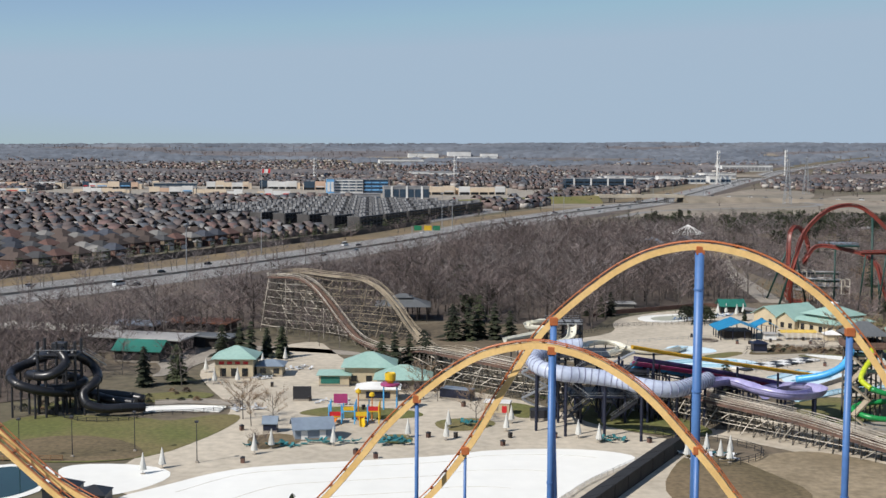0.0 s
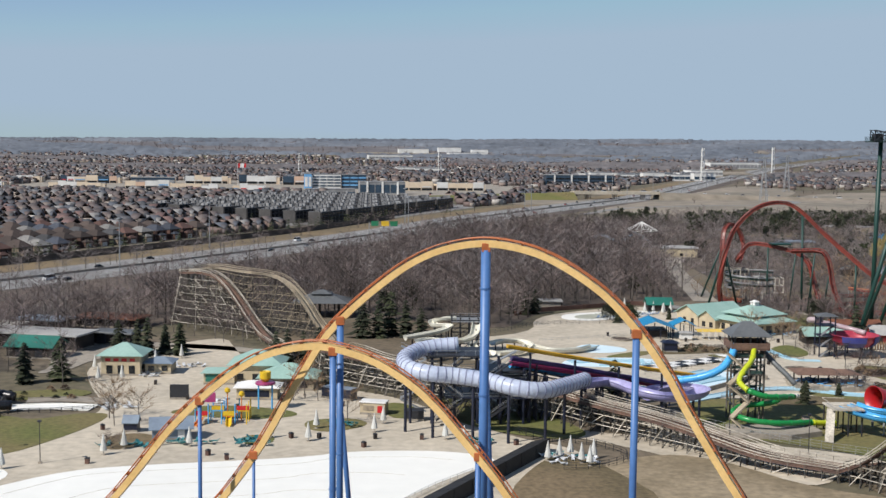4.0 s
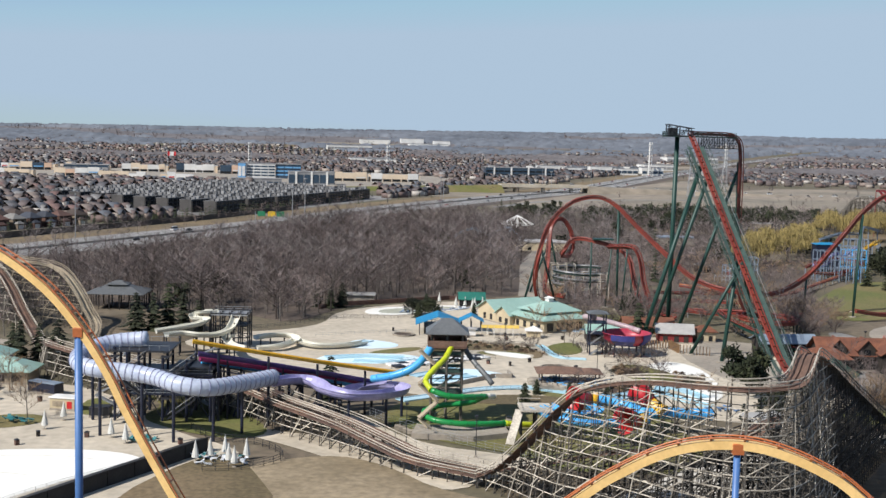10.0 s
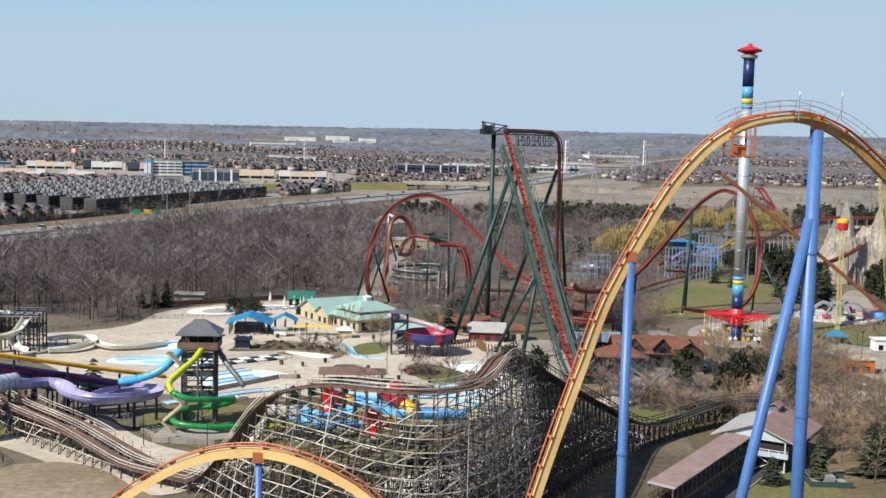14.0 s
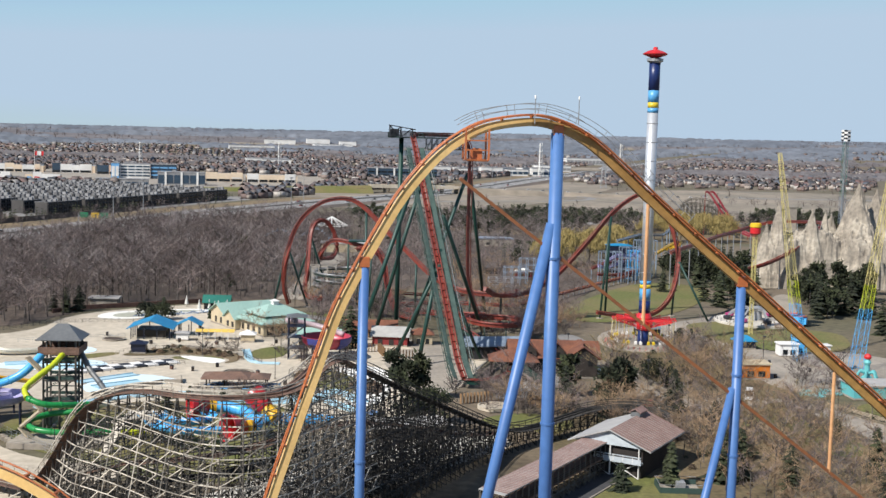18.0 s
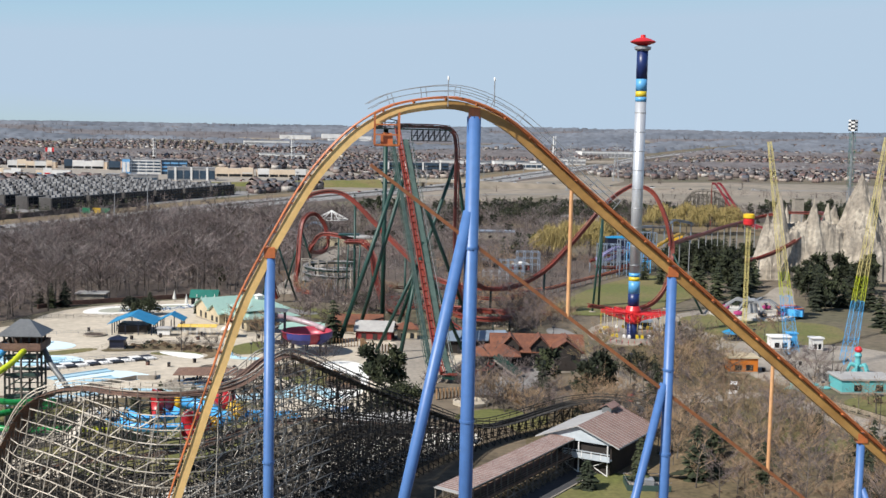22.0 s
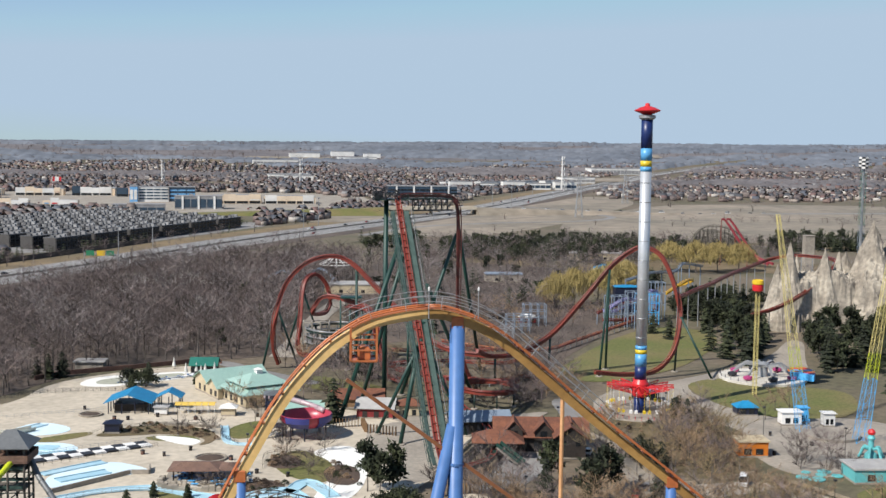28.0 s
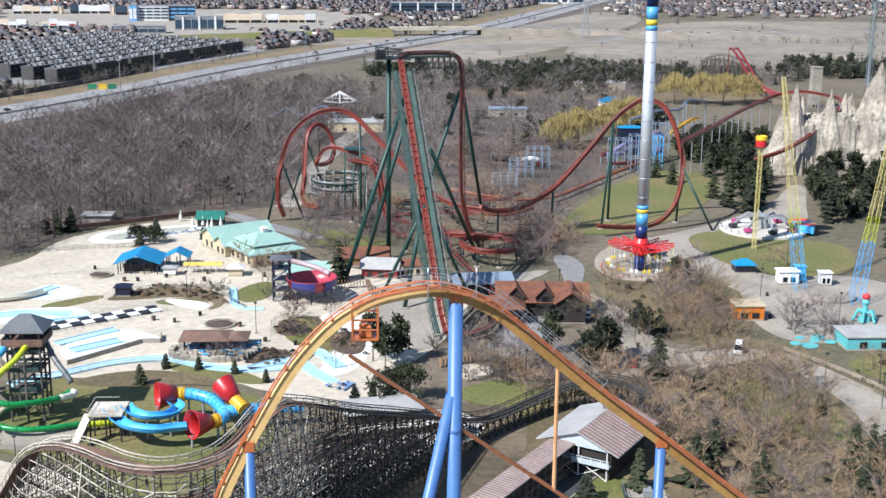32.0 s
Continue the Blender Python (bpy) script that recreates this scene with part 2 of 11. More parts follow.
# ---- mesh helpers ----
class Build:
    """Collects vertices and faces for one mesh."""

    def __init__(self):
        self.v, self.f = [], []

    def add(self, verts, faces):
        k = len(self.v)
        self.v.extend(tuple(p) for p in verts)
        self.f.extend(tuple(i + k for i in q) for q in faces)
        return self

    def box(self, x0, y0, z0, x1, y1, z1):
        return self.add([(x0, y0, z0), (x1, y0, z0), (x1, y1, z0), (x0, y1, z0), (x0, y0, z1), (x1, y0, z1), (x1, y1, z1), (x0, y1, z1)],
                        [(0, 3, 2, 1), (4, 5, 6, 7), (0, 1, 5, 4), (1, 2, 6, 5), (2, 3, 7, 6), (3, 0, 4, 7)])

    def bbox(self, x0, y0, z0, x1, y1, z1, b=0.05):
        """A box with its upper edges bevelled."""
        v = [(x0, y0, z0), (x1, y0, z0), (x1, y1, z0), (x0, y1, z0), (x0, y0, z1 - b), (x1, y0, z1 - b), (x1, y1, z1 - b), (x0, y1, z1 - b),
             (x0 + b, y0 + b, z1), (x1 - b, y0 + b, z1), (x1 - b, y1 - b, z1), (x0 + b, y1 - b, z1)]
        f = [(0, 3, 2, 1), (8, 9, 10, 11)] + [(i, (i + 1) % 4, 4 + (i + 1) % 4, 4 + i) for i in range(4)] + [(4 + i, 4 + (i + 1) % 4, 8 + (i + 1) % 4, 8 + i) for i in range(4)]
        return self.add(v, f)

    def beam(self, a, b, w, h=None, up=(0, 0, 1)):
        """A rectangular bar from a to b."""
        a, b = Vector(a), Vector(b)
        h = h or w
        d = (b - a)
        if d.length < 1e-6:
            return self
        d.normalize()
        s = d.cross(Vector(up))
        if s.length < 1e-3:
            s = d.cross(Vector((0, 1, 0)))
        s.normalize()
        u = s.cross(d)
        s, u = s * w / 2, u * h / 2
        v = [a - s - u, a + s - u, a + s + u, a - s + u, b - s - u, b + s - u, b + s + u, b - s + u]
        return self.add(v, [(0, 3, 2, 1), (4, 5, 6, 7), (0, 1, 5, 4), (1, 2, 6, 5), (2, 3, 7, 6), (3, 0, 4, 7)])

    def pole(self, a, b, r0, r1=None, n=10, caps=True):
        a, b = Vector(a), Vector(b)
        r1 = r0 if r1 is None else r1
        d = (b - a).normalized()
        s = d.cross(Vector((0, 0, 1)))
        if s.length < 1e-3:
            s = Vector((1, 0, 0))
        s.normalize()
        u = s.cross(d)
        v = []
        for p, r in ((a, r0), (b, r1)):
            v += [p + (s * math.cos(t) + u * math.sin(t)) * r for t in (2 * math.pi * i / n for i in range(n))]
        f = [(i, n + i, n + (i + 1) % n, (i + 1) % n) for i in range(n)]
        if caps:
            f += [tuple(range(n)), tuple(reversed(range(n, 2 * n)))]
        return self.add(v, f)

    def lathe(self, x, y, prof, n=20):
        """Rings (radius, z) turned about the upright through x, y."""
        v, f = [], []
        for r, z in prof:
            v += [(x + r * math.cos(2 * math.pi * i / n), y + r * math.sin(2 * math.pi * i / n), z) for i in range(n)]
        for k in range(len(prof) - 1):
            f += [(k * n + i, k * n + (i + 1) % n, (k + 1) * n + (i + 1) % n, (k + 1) * n + i) for i in range(n)]
        f += [tuple(reversed(range(n))), tuple(range((len(prof) - 1) * n, len(prof) * n))]
        return self.add(v, f)

    def sweep(self, pts, section, ups=None, closed=True, cap=True):
        """A cross-section of (side, up) points carried along pts."""
        frames = frames_of(pts, ups)
        n, v, f = len(section), [], []
        for p, d, s, u in frames:
            v += [p + s * a + u * b for a, b in section]
        m = n if closed else n - 1
        for k in range(len(frames) - 1):
            f += [(k * n + i, k * n + (i + 1) % n, (k + 1) * n + (i + 1) % n, (k + 1) * n + i) for i in range(m)]
        if closed and cap:
            f += [tuple(reversed(range(n))), tuple(range((len(frames) - 1) * n, len(frames) * n))]
        return self.add(v, f)

    def tube(self, pts, r, n=8, ups=None):
        return self.sweep(pts, [(r * math.cos(2 * math.pi * i / n), r * math.sin(2 * math.pi * i / n)) for i in range(n)], ups)

    def prism(self, poly, z0, z1):
        n = len(poly)
        v = [(x, y, z0) for x, y in poly] + [(x, y, z1) for x, y in poly]
        return self.add(v, [tuple(reversed(range(n))), tuple(range(n, 2 * n))] + [(i, (i + 1) % n, n + (i + 1) % n, n + i) for i in range(n)])

    def gable(self, x0, y0, x1, y1, z0, z1, over=0.5, along="x", thick=0.2):
        """A pitched roof of two slabs with gable ends."""
        for s in (0, 1):
            if along == "x":
                ym = (y0 + y1) / 2
                e, r = (y0 - over, ym) if s == 0 else (y1 + over, ym)
                dz = (z1 - z0) / abs(ym - (y0 if s == 0 else y1)) * over
                q = [(x0 - over, e, z0 - dz), (x1 + over, e, z0 - dz), (x1 + over, r, z1), (x0 - over, r, z1)]
            else:
                xm = (x0 + x1) / 2
                e, r = (x0 - over, xm) if s == 0 else (x1 + over, xm)
                dz = (z1 - z0) / abs(xm - (x0 if s == 0 else x1)) * over
                q = [(e, y1 + over, z0 - dz), (e, y0 - over, z0 - dz), (r, y0 - over, z1), (r, y1 + over, z1)]
            if s:
                q = q[::-1]
            self.add(q + [(a, b, c + thick) for a, b, c in q], [(3, 2, 1, 0), (4, 5, 6, 7), (0, 1, 5, 4), (1, 2, 6, 5), (2, 3, 7, 6), (3, 0, 4, 7)])
        return self

    def hip(self, x0, y0, x1, y1, z0, z1, over=0.5, ridge=0.0, thick=0.15):
        """A hipped roof; ridge is the share of the longer side that the ridge keeps."""
        a0, b0, a1, b1 = x0 - over, y0 - over, x1 + over, y1 + over
        cx, cy = (x0 + x1) / 2, (y0 + y1) / 2
        rx, ry = ((x1 - x0) / 2 * ridge, 0) if x1 - x0 >= y1 - y0 else (0, (y1 - y0) / 2 * ridge)
        e = 0.02
        v = [(a0, b0, z0), (a1, b0, z0), (a1, b1, z0), (a0, b1, z0), (a0, b0, z0 + thick), (a1, b0, z0 + thick), (a1, b1, z0 + thick), (a0, b1, z0 + thick),
             (cx - rx - e, cy - ry - e, z1), (cx + rx + e, cy - ry - e, z1), (cx + rx + e, cy + ry + e, z1), (cx - rx - e, cy + ry + e, z1)]
        return self.add(v, [(0, 3, 2, 1), (8, 9, 10, 11)] + [(i, (i + 1) % 4, 4 + (i + 1) % 4, 4 + i) for i in range(4)] + [(4 + i, 4 + (i + 1) % 4, 8 + (i + 1) % 4, 8 + i) for i in range(4)])

    def mesh(self, name, material, smooth=False):
        me = bpy.data.meshes.new(name)
        me.from_pydata(self.v, [], self.f)
        me.materials.append(M[material] if isinstance(material, str) else material)
        if smooth:
            me.polygons.foreach_set("use_smooth", [True] * len(me.polygons))
        me.update()
        return me


def frames_of(pts, ups=None):
    pts = [Vector(p) for p in pts]
    out = []
    for i, p in enumerate(pts):
        d = (pts[min(i + 1, len(pts) - 1)] - pts[max(i - 1, 0)]).normalized()
        up = Vector(ups[i]) if ups else Vector((0, 0, 1))
        s = d.cross(up)
        if s.length < 0.02:
            s = out[-1][2] if out else Vector((1, 0, 0))
        s = s.normalized()
        u = s.cross(d).normalized()
        out.append((p, d, s, u))
    return out


def spline(pts, step=1.0):
    """Even points along a Catmull-Rom curve through pts (any number of values each)."""
    P = np.array([pts[0]] + list(pts) + [pts[-1]], float)
    P[0], P[-1] = 2 * P[1] - P[2], 2 * P[-2] - P[-3]
    fine = []
    for i in range(1, len(P) - 2):
        for t in np.linspace(0, 1, 24, endpoint=False):
            a, b, c, d = P[i - 1], P[i], P[i + 1], P[i + 2]
            fine.append(0.5 * (2 * b + (c - a) * t + (2 * a - 5 * b + 4 * c - d) * t * t + (3 * b - a - 3 * c + d) * t ** 3))
    fine.append(P[-2])
    fine = np.array(fine)
    s = np.concatenate([[0], np.cumsum(np.linalg.norm(np.diff(fine[:, :3], axis=0), axis=1))])
    q = np.linspace(0, s[-1], max(2, int(round(s[-1] / step)) + 1))
    return [tuple(np.interp(x, s, fine[:, k]) for k in range(fine.shape[1])) for x in q]


def part(name, b, material, parent=None, label="", smooth=False):
    me = b if isinstance(b, bpy.types.Mesh) else b.mesh(name, material, smooth)
    ob = new(name, me)
    if parent:
        ob.parent = parent
    return tagged(ob, label)


def thing(name, label, category, group="", at=(0, 0, 0), turn=0):
    e = new(name)
    e.empty_display_size = 0.5
    e.matrix_basis = pose(*at, 0, 0, turn)
    return tagged(e, label, category, group)


def structure(name, b, material, label, category, smooth=False, parent=None):
    ob = part(name, b, material, parent, smooth=smooth)
    return tagged(ob, label, category, kind="structure")


def local(pts, at):
    return [tuple(Vector(p) - Vector(at)) for p in pts]


def stuff_mesh(name, template, places, material, label, category, parent=None):
    """Many copies of a template (v, f arrays of triangles or quads) joined into one object. places: x, y, z, turn, scale xy, scale z."""
    tv, tf = template
    k = len(places)
    P = np.array(places, float)
    c, s = np.cos(P[:, 3]), np.sin(P[:, 3])
    x = tv[None, :, 0] * P[:, 4:5]
    y = tv[None, :, 1] * P[:, 4:5]
    z = tv[None, :, 2] * P[:, 5:6]
    V = np.stack([x * c[:, None] - y * s[:, None] + P[:, 0:1], x * s[:, None] + y * c[:, None] + P[:, 1:2], z + P[:, 2:3]], -1).reshape(-1, 3)
    FF = (tf[None] + (np.arange(k) * len(tv))[:, None, None]).reshape(-1, tf.shape[1])
    me = bpy.data.meshes.new(name)
    me.vertices.add(len(V))
    me.vertices.foreach_set("co", V.astype(np.float32).ravel())
    w = tf.shape[1]
    me.loops.add(FF.size)
    me.loops.foreach_set("vertex_index", FF.astype(np.int32).ravel())
    me.polygons.add(len(FF))
    me.polygons.foreach_set("loop_start", np.arange(0, FF.size, w, dtype=np.int32))
    me.polygons.foreach_set("loop_total", np.full(len(FF), w, dtype=np.int32))
    me.materials.append(M[material])
    me.update(calc_edges=True)
    me.validate()
    ob = new(name, me)
    if parent:
        ob.parent = parent
        return tagged(ob, label, kind="stuff")
    return tagged(ob, label, category, kind="stuff")


def arrays(b):
    """Triangulated arrays of a Build."""
    f = []
    for q in b.f:
        f += [(q[0], q[i], q[i + 1]) for i in range(1, len(q) - 1)]
    return np.array([tuple(p) for p in b.v], float), np.array(f, int)


def inside(x, y, poly):
    r = False
    for i in range(len(poly)):
        (x0, y0), (x1, y1) = poly[i - 1], poly[i]
        if (y0 > y) != (y1 > y) and x < (x1 - x0) * (y - y0) / (y1 - y0) + x0:
            r = not r
    return r


def scatter(poly, n, gap, rng):
    xs, ys = [p[0] for p in poly], [p[1] for p in poly]
    out, cell, tries = [], {}, 0
    while len(out) < n and tries < n * 30:
        tries += 1
        x, y = rng.uniform(min(xs), max(xs)), rng.uniform(min(ys), max(ys))
        if not inside(x, y, poly):
            continue
        k = (int(x // gap), int(y // gap))
        if any((x - a) ** 2 + (y - b) ** 2 < gap * gap for i in (-1, 0, 1) for j in (-1, 0, 1) for a, b in cell.get((k[0] + i, k[1] + j), ())):
            continue
        cell.setdefault(k, []).append((x, y))
        out.append((x, y))
    return out


def sheet(name, poly, z, material, label, category, depth=0.0, smooth_edge=True, parent=None):
    """A flat piece of ground; depth gives it a kerb-like edge."""
    pts = [tuple(p) for p in poly]
    if smooth_edge:
        for _ in range(2):
            q = []
            for i in range(len(pts)):
                a, b = pts[i], pts[(i + 1) % len(pts)]
                q += [(a[0] * 0.75 + b[0] * 0.25, a[1] * 0.75 + b[1] * 0.25), (a[0] * 0.25 + b[0] * 0.75, a[1] * 0.25 + b[1] * 0.75)]
            pts = q
    area = sum(pts[i - 1][0] * pts[i][1] - pts[i][0] * pts[i - 1][1] for i in range(len(pts)))
    if area < 0:
        pts = pts[::-1]
    return structure(name, Build().prism(pts, z - max(depth, 0.03), z), material, label, category, parent=parent)


# ---- ground, road and distance ----
def height(x, y):
    """The land: level in the park and the suburb, rising into far hills."""
    r = math.hypot(x - 120, y)
    t = min(1.0, max(0.0, (r - 2600) / 2150))
    z = (68 - 12 * min(1.0, max(0.0, -x / 1500)) + 12 * min(1.0, max(0.0, x / 1800))) * t * t * (3 - 2 * t)
    return z + t * (10 * noise.noise((x * 0.0009, y * 0.0009, 3)) + 3 * noise.noise((x * 0.003, y * 0.003, 7)))


g = Build()
gx = [-4300 + 86 * i for i in range(101)]
gy = [-900, -300, 0, 300, 600, 1000, 1500, 2000, 2300] + [2500 + 60 * i for i in range(41)]
g.v = [(x, y, height(x, y)) for y in gy for x in gx]
w = len(gx)
g.f = [(j * w + i, j * w + i + 1, (j + 1) * w + i + 1, (j + 1) * w + i) for j in range(len(gy) - 1) for i in range(w - 1)]
cutrow = gy.index(2500 + 60 * 18)
far_land = Build()
far_land.v, far_land.f = g.v, g.f[cutrow * (w - 1):]
g.f = g.f[:cutrow * (w - 1)]
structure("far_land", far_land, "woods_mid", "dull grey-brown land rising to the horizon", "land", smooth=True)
structure("ground", g, "ground_soil", "brown early spring ground reaching the far hills", "ground", smooth=True)


def ridge(y0, x0, x1, base, rise, tilt, seed, material, label):
    """A long far ridge with a softly waving crest."""
    b_ = Build()
    n_ = 150
    for i in range(n_ + 1):
        x = x0 + (x1 - x0) * i / n_
        lift = tilt * (0.35 + 0.3 * min(1.0, max(0.0, (x + 2500) / 2500)) + 0.8 * min(1.0, max(0.0, x / 2600)))
        top = base + lift + rise * (0.5 + 0.9 * noise.noise((x * 0.00042, seed, 1)) + 0.3 * noise.noise((x * 0.0021, seed, 2)) + 0.09 * noise.noise((x * 0.012, seed, 5)))
        b_.v += [(x, y0 - 420, base - 45), (x, y0 - 90, base + (top - base) * 0.72), (x, y0, top), (x, y0 + 500, base - 45)]
    b_.f = [(i * 4 + k, i * 4 + 4 + k, i * 4 + 5 + k, i * 4 + 1 + k) for i in range(n_) for k in range(3)]
    structure("far_hills", b_, material, label, "hills", smooth=True)


# both ridges carry the aerial haze in their material colour
ridge(5600, -4600, 5200, 66, 16, 13, 2.0, "twigs_haze", "haze blue-grey wooded rise near the horizon")
ridge(7600, -6000, 6800, 78, 20, 27, 7.3, "hill_haze", "pale haze-blue hills along the horizon")

HIGHWAY = spline([(-285, 360), (-240, 430), (-190, 505), (-150, 572), (-104, 655), (-50, 765), (-3, 870), (52, 1020), (136, 1205), (280, 1500), (455, 2000), (620, 2460), (850, 3000), (1230, 3480), (1800, 3900)], 20.0)


def beside(line, off):
    out = []
    for i, p in enumerate(line):
        a, b = line[max(i - 1, 0)], line[min(i + 1, len(line) - 1)]
        d = Vector((b[0] - a[0], b[1] - a[1])).normalized()
        out.append((p[0] + d.y * off, p[1] - d.x * off))
    return out


def strip(name, line, o0, o1, z, material, label, category, thick=0.05, parent=None):
    L, R = beside(line, o0), beside(line, o1)
    b = Build()
    n = len(line)
    zz = [height(*p) for p in line]
    b.v = [(x, y, k + z) for (x, y), k in zip(L, zz)] + [(x, y, k + z) for (x, y), k in zip(R, zz)] + [(x, y, k + z - thick) for (x, y), k in zip(L, zz)] + [(x, y, k + z - thick) for (x, y), k in zip(R, zz)]
    for i in range(n - 1):
        b.f += [(i, n + i, n + i + 1, i + 1), (2 * n + i, i, i + 1, 2 * n + i + 1), (n + i, 3 * n + i, 3 * n + i + 1, n + i + 1)]
    return structure(name, b, material, label, category, parent=parent)


strip("verge", HIGHWAY, -54, -26, 0.06, "verge_straw", "dry straw-coloured grass verge along the motorway", "verge")
strip("verge", HIGHWAY, 26, 46, 0.06, "leaf_litter", "brown scrubby verge along the motorway", "verge")
road = strip("road", HIGHWAY, -27, 27, 0.14, "asphalt", "wide grey asphalt motorway with two carriageways", "road")
for off in (-23, -19, -15, -11, -7, 7, 11, 15, 19, 23):
    strip("lane_line", HIGHWAY, off - 0.14, off + 0.14, 0.17, "lane_paint", "white painted lane line", "", 0.01, road)
b = Build()
b.sweep([(x, y, height(x, y) + 0.14) for x, y in beside(HIGHWAY, 0)], [(-0.35, 0), (-0.12, 0.5), (-0.1, 1.05), (0.1, 1.05), (0.12, 0.5), (0.35, 0)])
structure("median_barrier", b, "path_concrete", "concrete median barrier along the motorway", "barrier")

# crossing road with its bridge over the motorway
BR = Vector((235, 1430))
bd = Vector((0.985, 0.17)).normalized()
def along(s, o=0):
    return BR + bd * s + Vector((-bd.y, bd.x)) * o
b = Build()
for s0, s1, z0, z1 in ((-330, -52, 0.3, 8.2),):
    v = [(*along(s0, -9), z0), (*along(s1, -9), z1), (*along(s1, 9), z1), (*along(s0, 9), z0), (*along(s0, -22), -0.1), (*along(s1, -28), -0.1), (*along(s1, 28), -0.1), (*along(s0, 22), -0.1)]
    b.add(v, [(0, 1, 2, 3), (4, 5, 1, 0), (3, 2, 6, 7), (5, 6, 2, 1), (7, 4, 0, 3)])
structure("embankment", b, "lawn", "green grassy embankment carrying the crossing road", "embankment")
b = Build()
v = [(*along(52, -9), 8.2), (*along(330, -9), 0.3), (*along(330, 9), 0.3), (*along(52, 9), 8.2), (*along(52, -26), -0.1), (*along(330, -20), -0.1), (*along(330, 20), -0.1), (*along(52, 26), -0.1)]
b.add(v, [(0, 1, 2, 3), (4, 5, 1, 0), (3, 2, 6, 7), (5, 6, 2, 1), (7, 4, 0, 3)])
structure("embankment", b, "field", "tan embankment of the crossing road", "embankment")
bridge = thing("road_bridge", "long concrete road bridge across the motorway", "bridge")
b = Build()
v = [(*along(-52, -9), 6.0), (*along(52, -9), 6.0), (*along(52, 9), 6.0), (*along(-52, 9), 6.0)]
b.add(v + [(x, y, 8.4) for x, y, _ in v], [(3, 2, 1, 0), (4, 5, 6, 7), (0, 1, 5, 4), (1, 2, 6, 5), (2, 3, 7, 6), (3, 0, 4, 7)])
part("deck", b, "concrete", bridge)
for o in (-8.8, 8.8):
    b = Build()
    b.beam((*along(-52, o), 9.0), (*along(52, o), 9.0), 0.35, 1.2)
    part("parapet", b, "concrete", bridge)
for s in (-34, 0, 34):
    b = Build()
    b.beam((*along(s, -8), 5.5), (*along(s, 8), 5.5), 1.6, 1.0)
    for o in (-6, 0, 6):
        b.pole((*along(s, o), 0.1), (*along(s, o), 5.0), 0.6, n=8)
    part("pier", b, "path_concrete", bridge)

# farm fields and open land beyond the park
for poly in ([(300, 1130), (560, 1000), (900, 1100), (1000, 1700), (620, 1750), (480, 1560)], [(130, 1260), (210, 1380), (210, 1440), (60, 1330)]):
    sheet("field", poly, 0.1, "field", "bare tan farm field", "field")
for poly in ([(390, 1080), (620, 960), (640, 985), (410, 1105)], [(200, 900), (330, 930), (560, 860), (540, 800), (300, 830)]):
    sheet("lawn", poly, 0.16, "dry_grass", "patchy straw-green grass land", "lawn")
sheet("field", [(175, 1080), (300, 1130), (480, 1560), (560, 1800), (520, 1980), (420, 1760), (330, 1540), (250, 1350), (180, 1200)], 0.09, "field", "tan verge of dry grass beside the junction", "field")
for pts in ([(160, 1110), (215, 1225), (300, 1290), (390, 1330), (440, 1400), (420, 1470), (372, 1480)], [(330, 1660), (372, 1600), (420, 1540), (470, 1500), (560, 1480)], [(240, 1085), (330, 1110), (430, 1060), (540, 1000), (660, 950)]):
    strip("slip_road", spline(pts, 12.0), -5, 5, 0.2, "asphalt", "pale curving slip road of the motorway junction", "road")
strip("crossing_road", [tuple(along(s_)) for s_ in range(420, 1000, 40)], -9, 9, 0.2, "asphalt", "grey crossing road through the fields", "road")
for k in range(16):
    rr = random.Random(k)
    y = rr.uniform(2500, 4500)
    x = 120 + y * rr.uniform(-0.42, 0.42)
    a, c = rr.uniform(60, 200), rr.uniform(40, 90)
    q = [(x - a, y - c), (x + a * 0.9, y - c * 0.8), (x + a, y + c), (x - a * 0.8, y + c * 0.9)]
    bb = Build()
    n = 5
    for j in range(n + 1):
        for i in range(n + 1):
            u, vv = i / n, j / n
            px = (q[0][0] * (1 - u) + q[1][0] * u) * (1 - vv) + (q[3][0] * (1 - u) + q[2][0] * u) * vv
            py = (q[0][1] * (1 - u) + q[1][1] * u) * (1 - vv) + (q[3][1] * (1 - u) + q[2][1] * u) * vv
            bb.v.append((px, py, height(px, py) + 1.5))
    bb.f = [(j * (n + 1) + i, j * (n + 1) + i + 1, (j + 1) * (n + 1) + i + 1, (j + 1) * (n + 1) + i) for j in range(n) for i in range(n)]
    structure("far_field", bb, "field" if k % 3 else "dry_grass", "distant open field among houses and woods", "field")


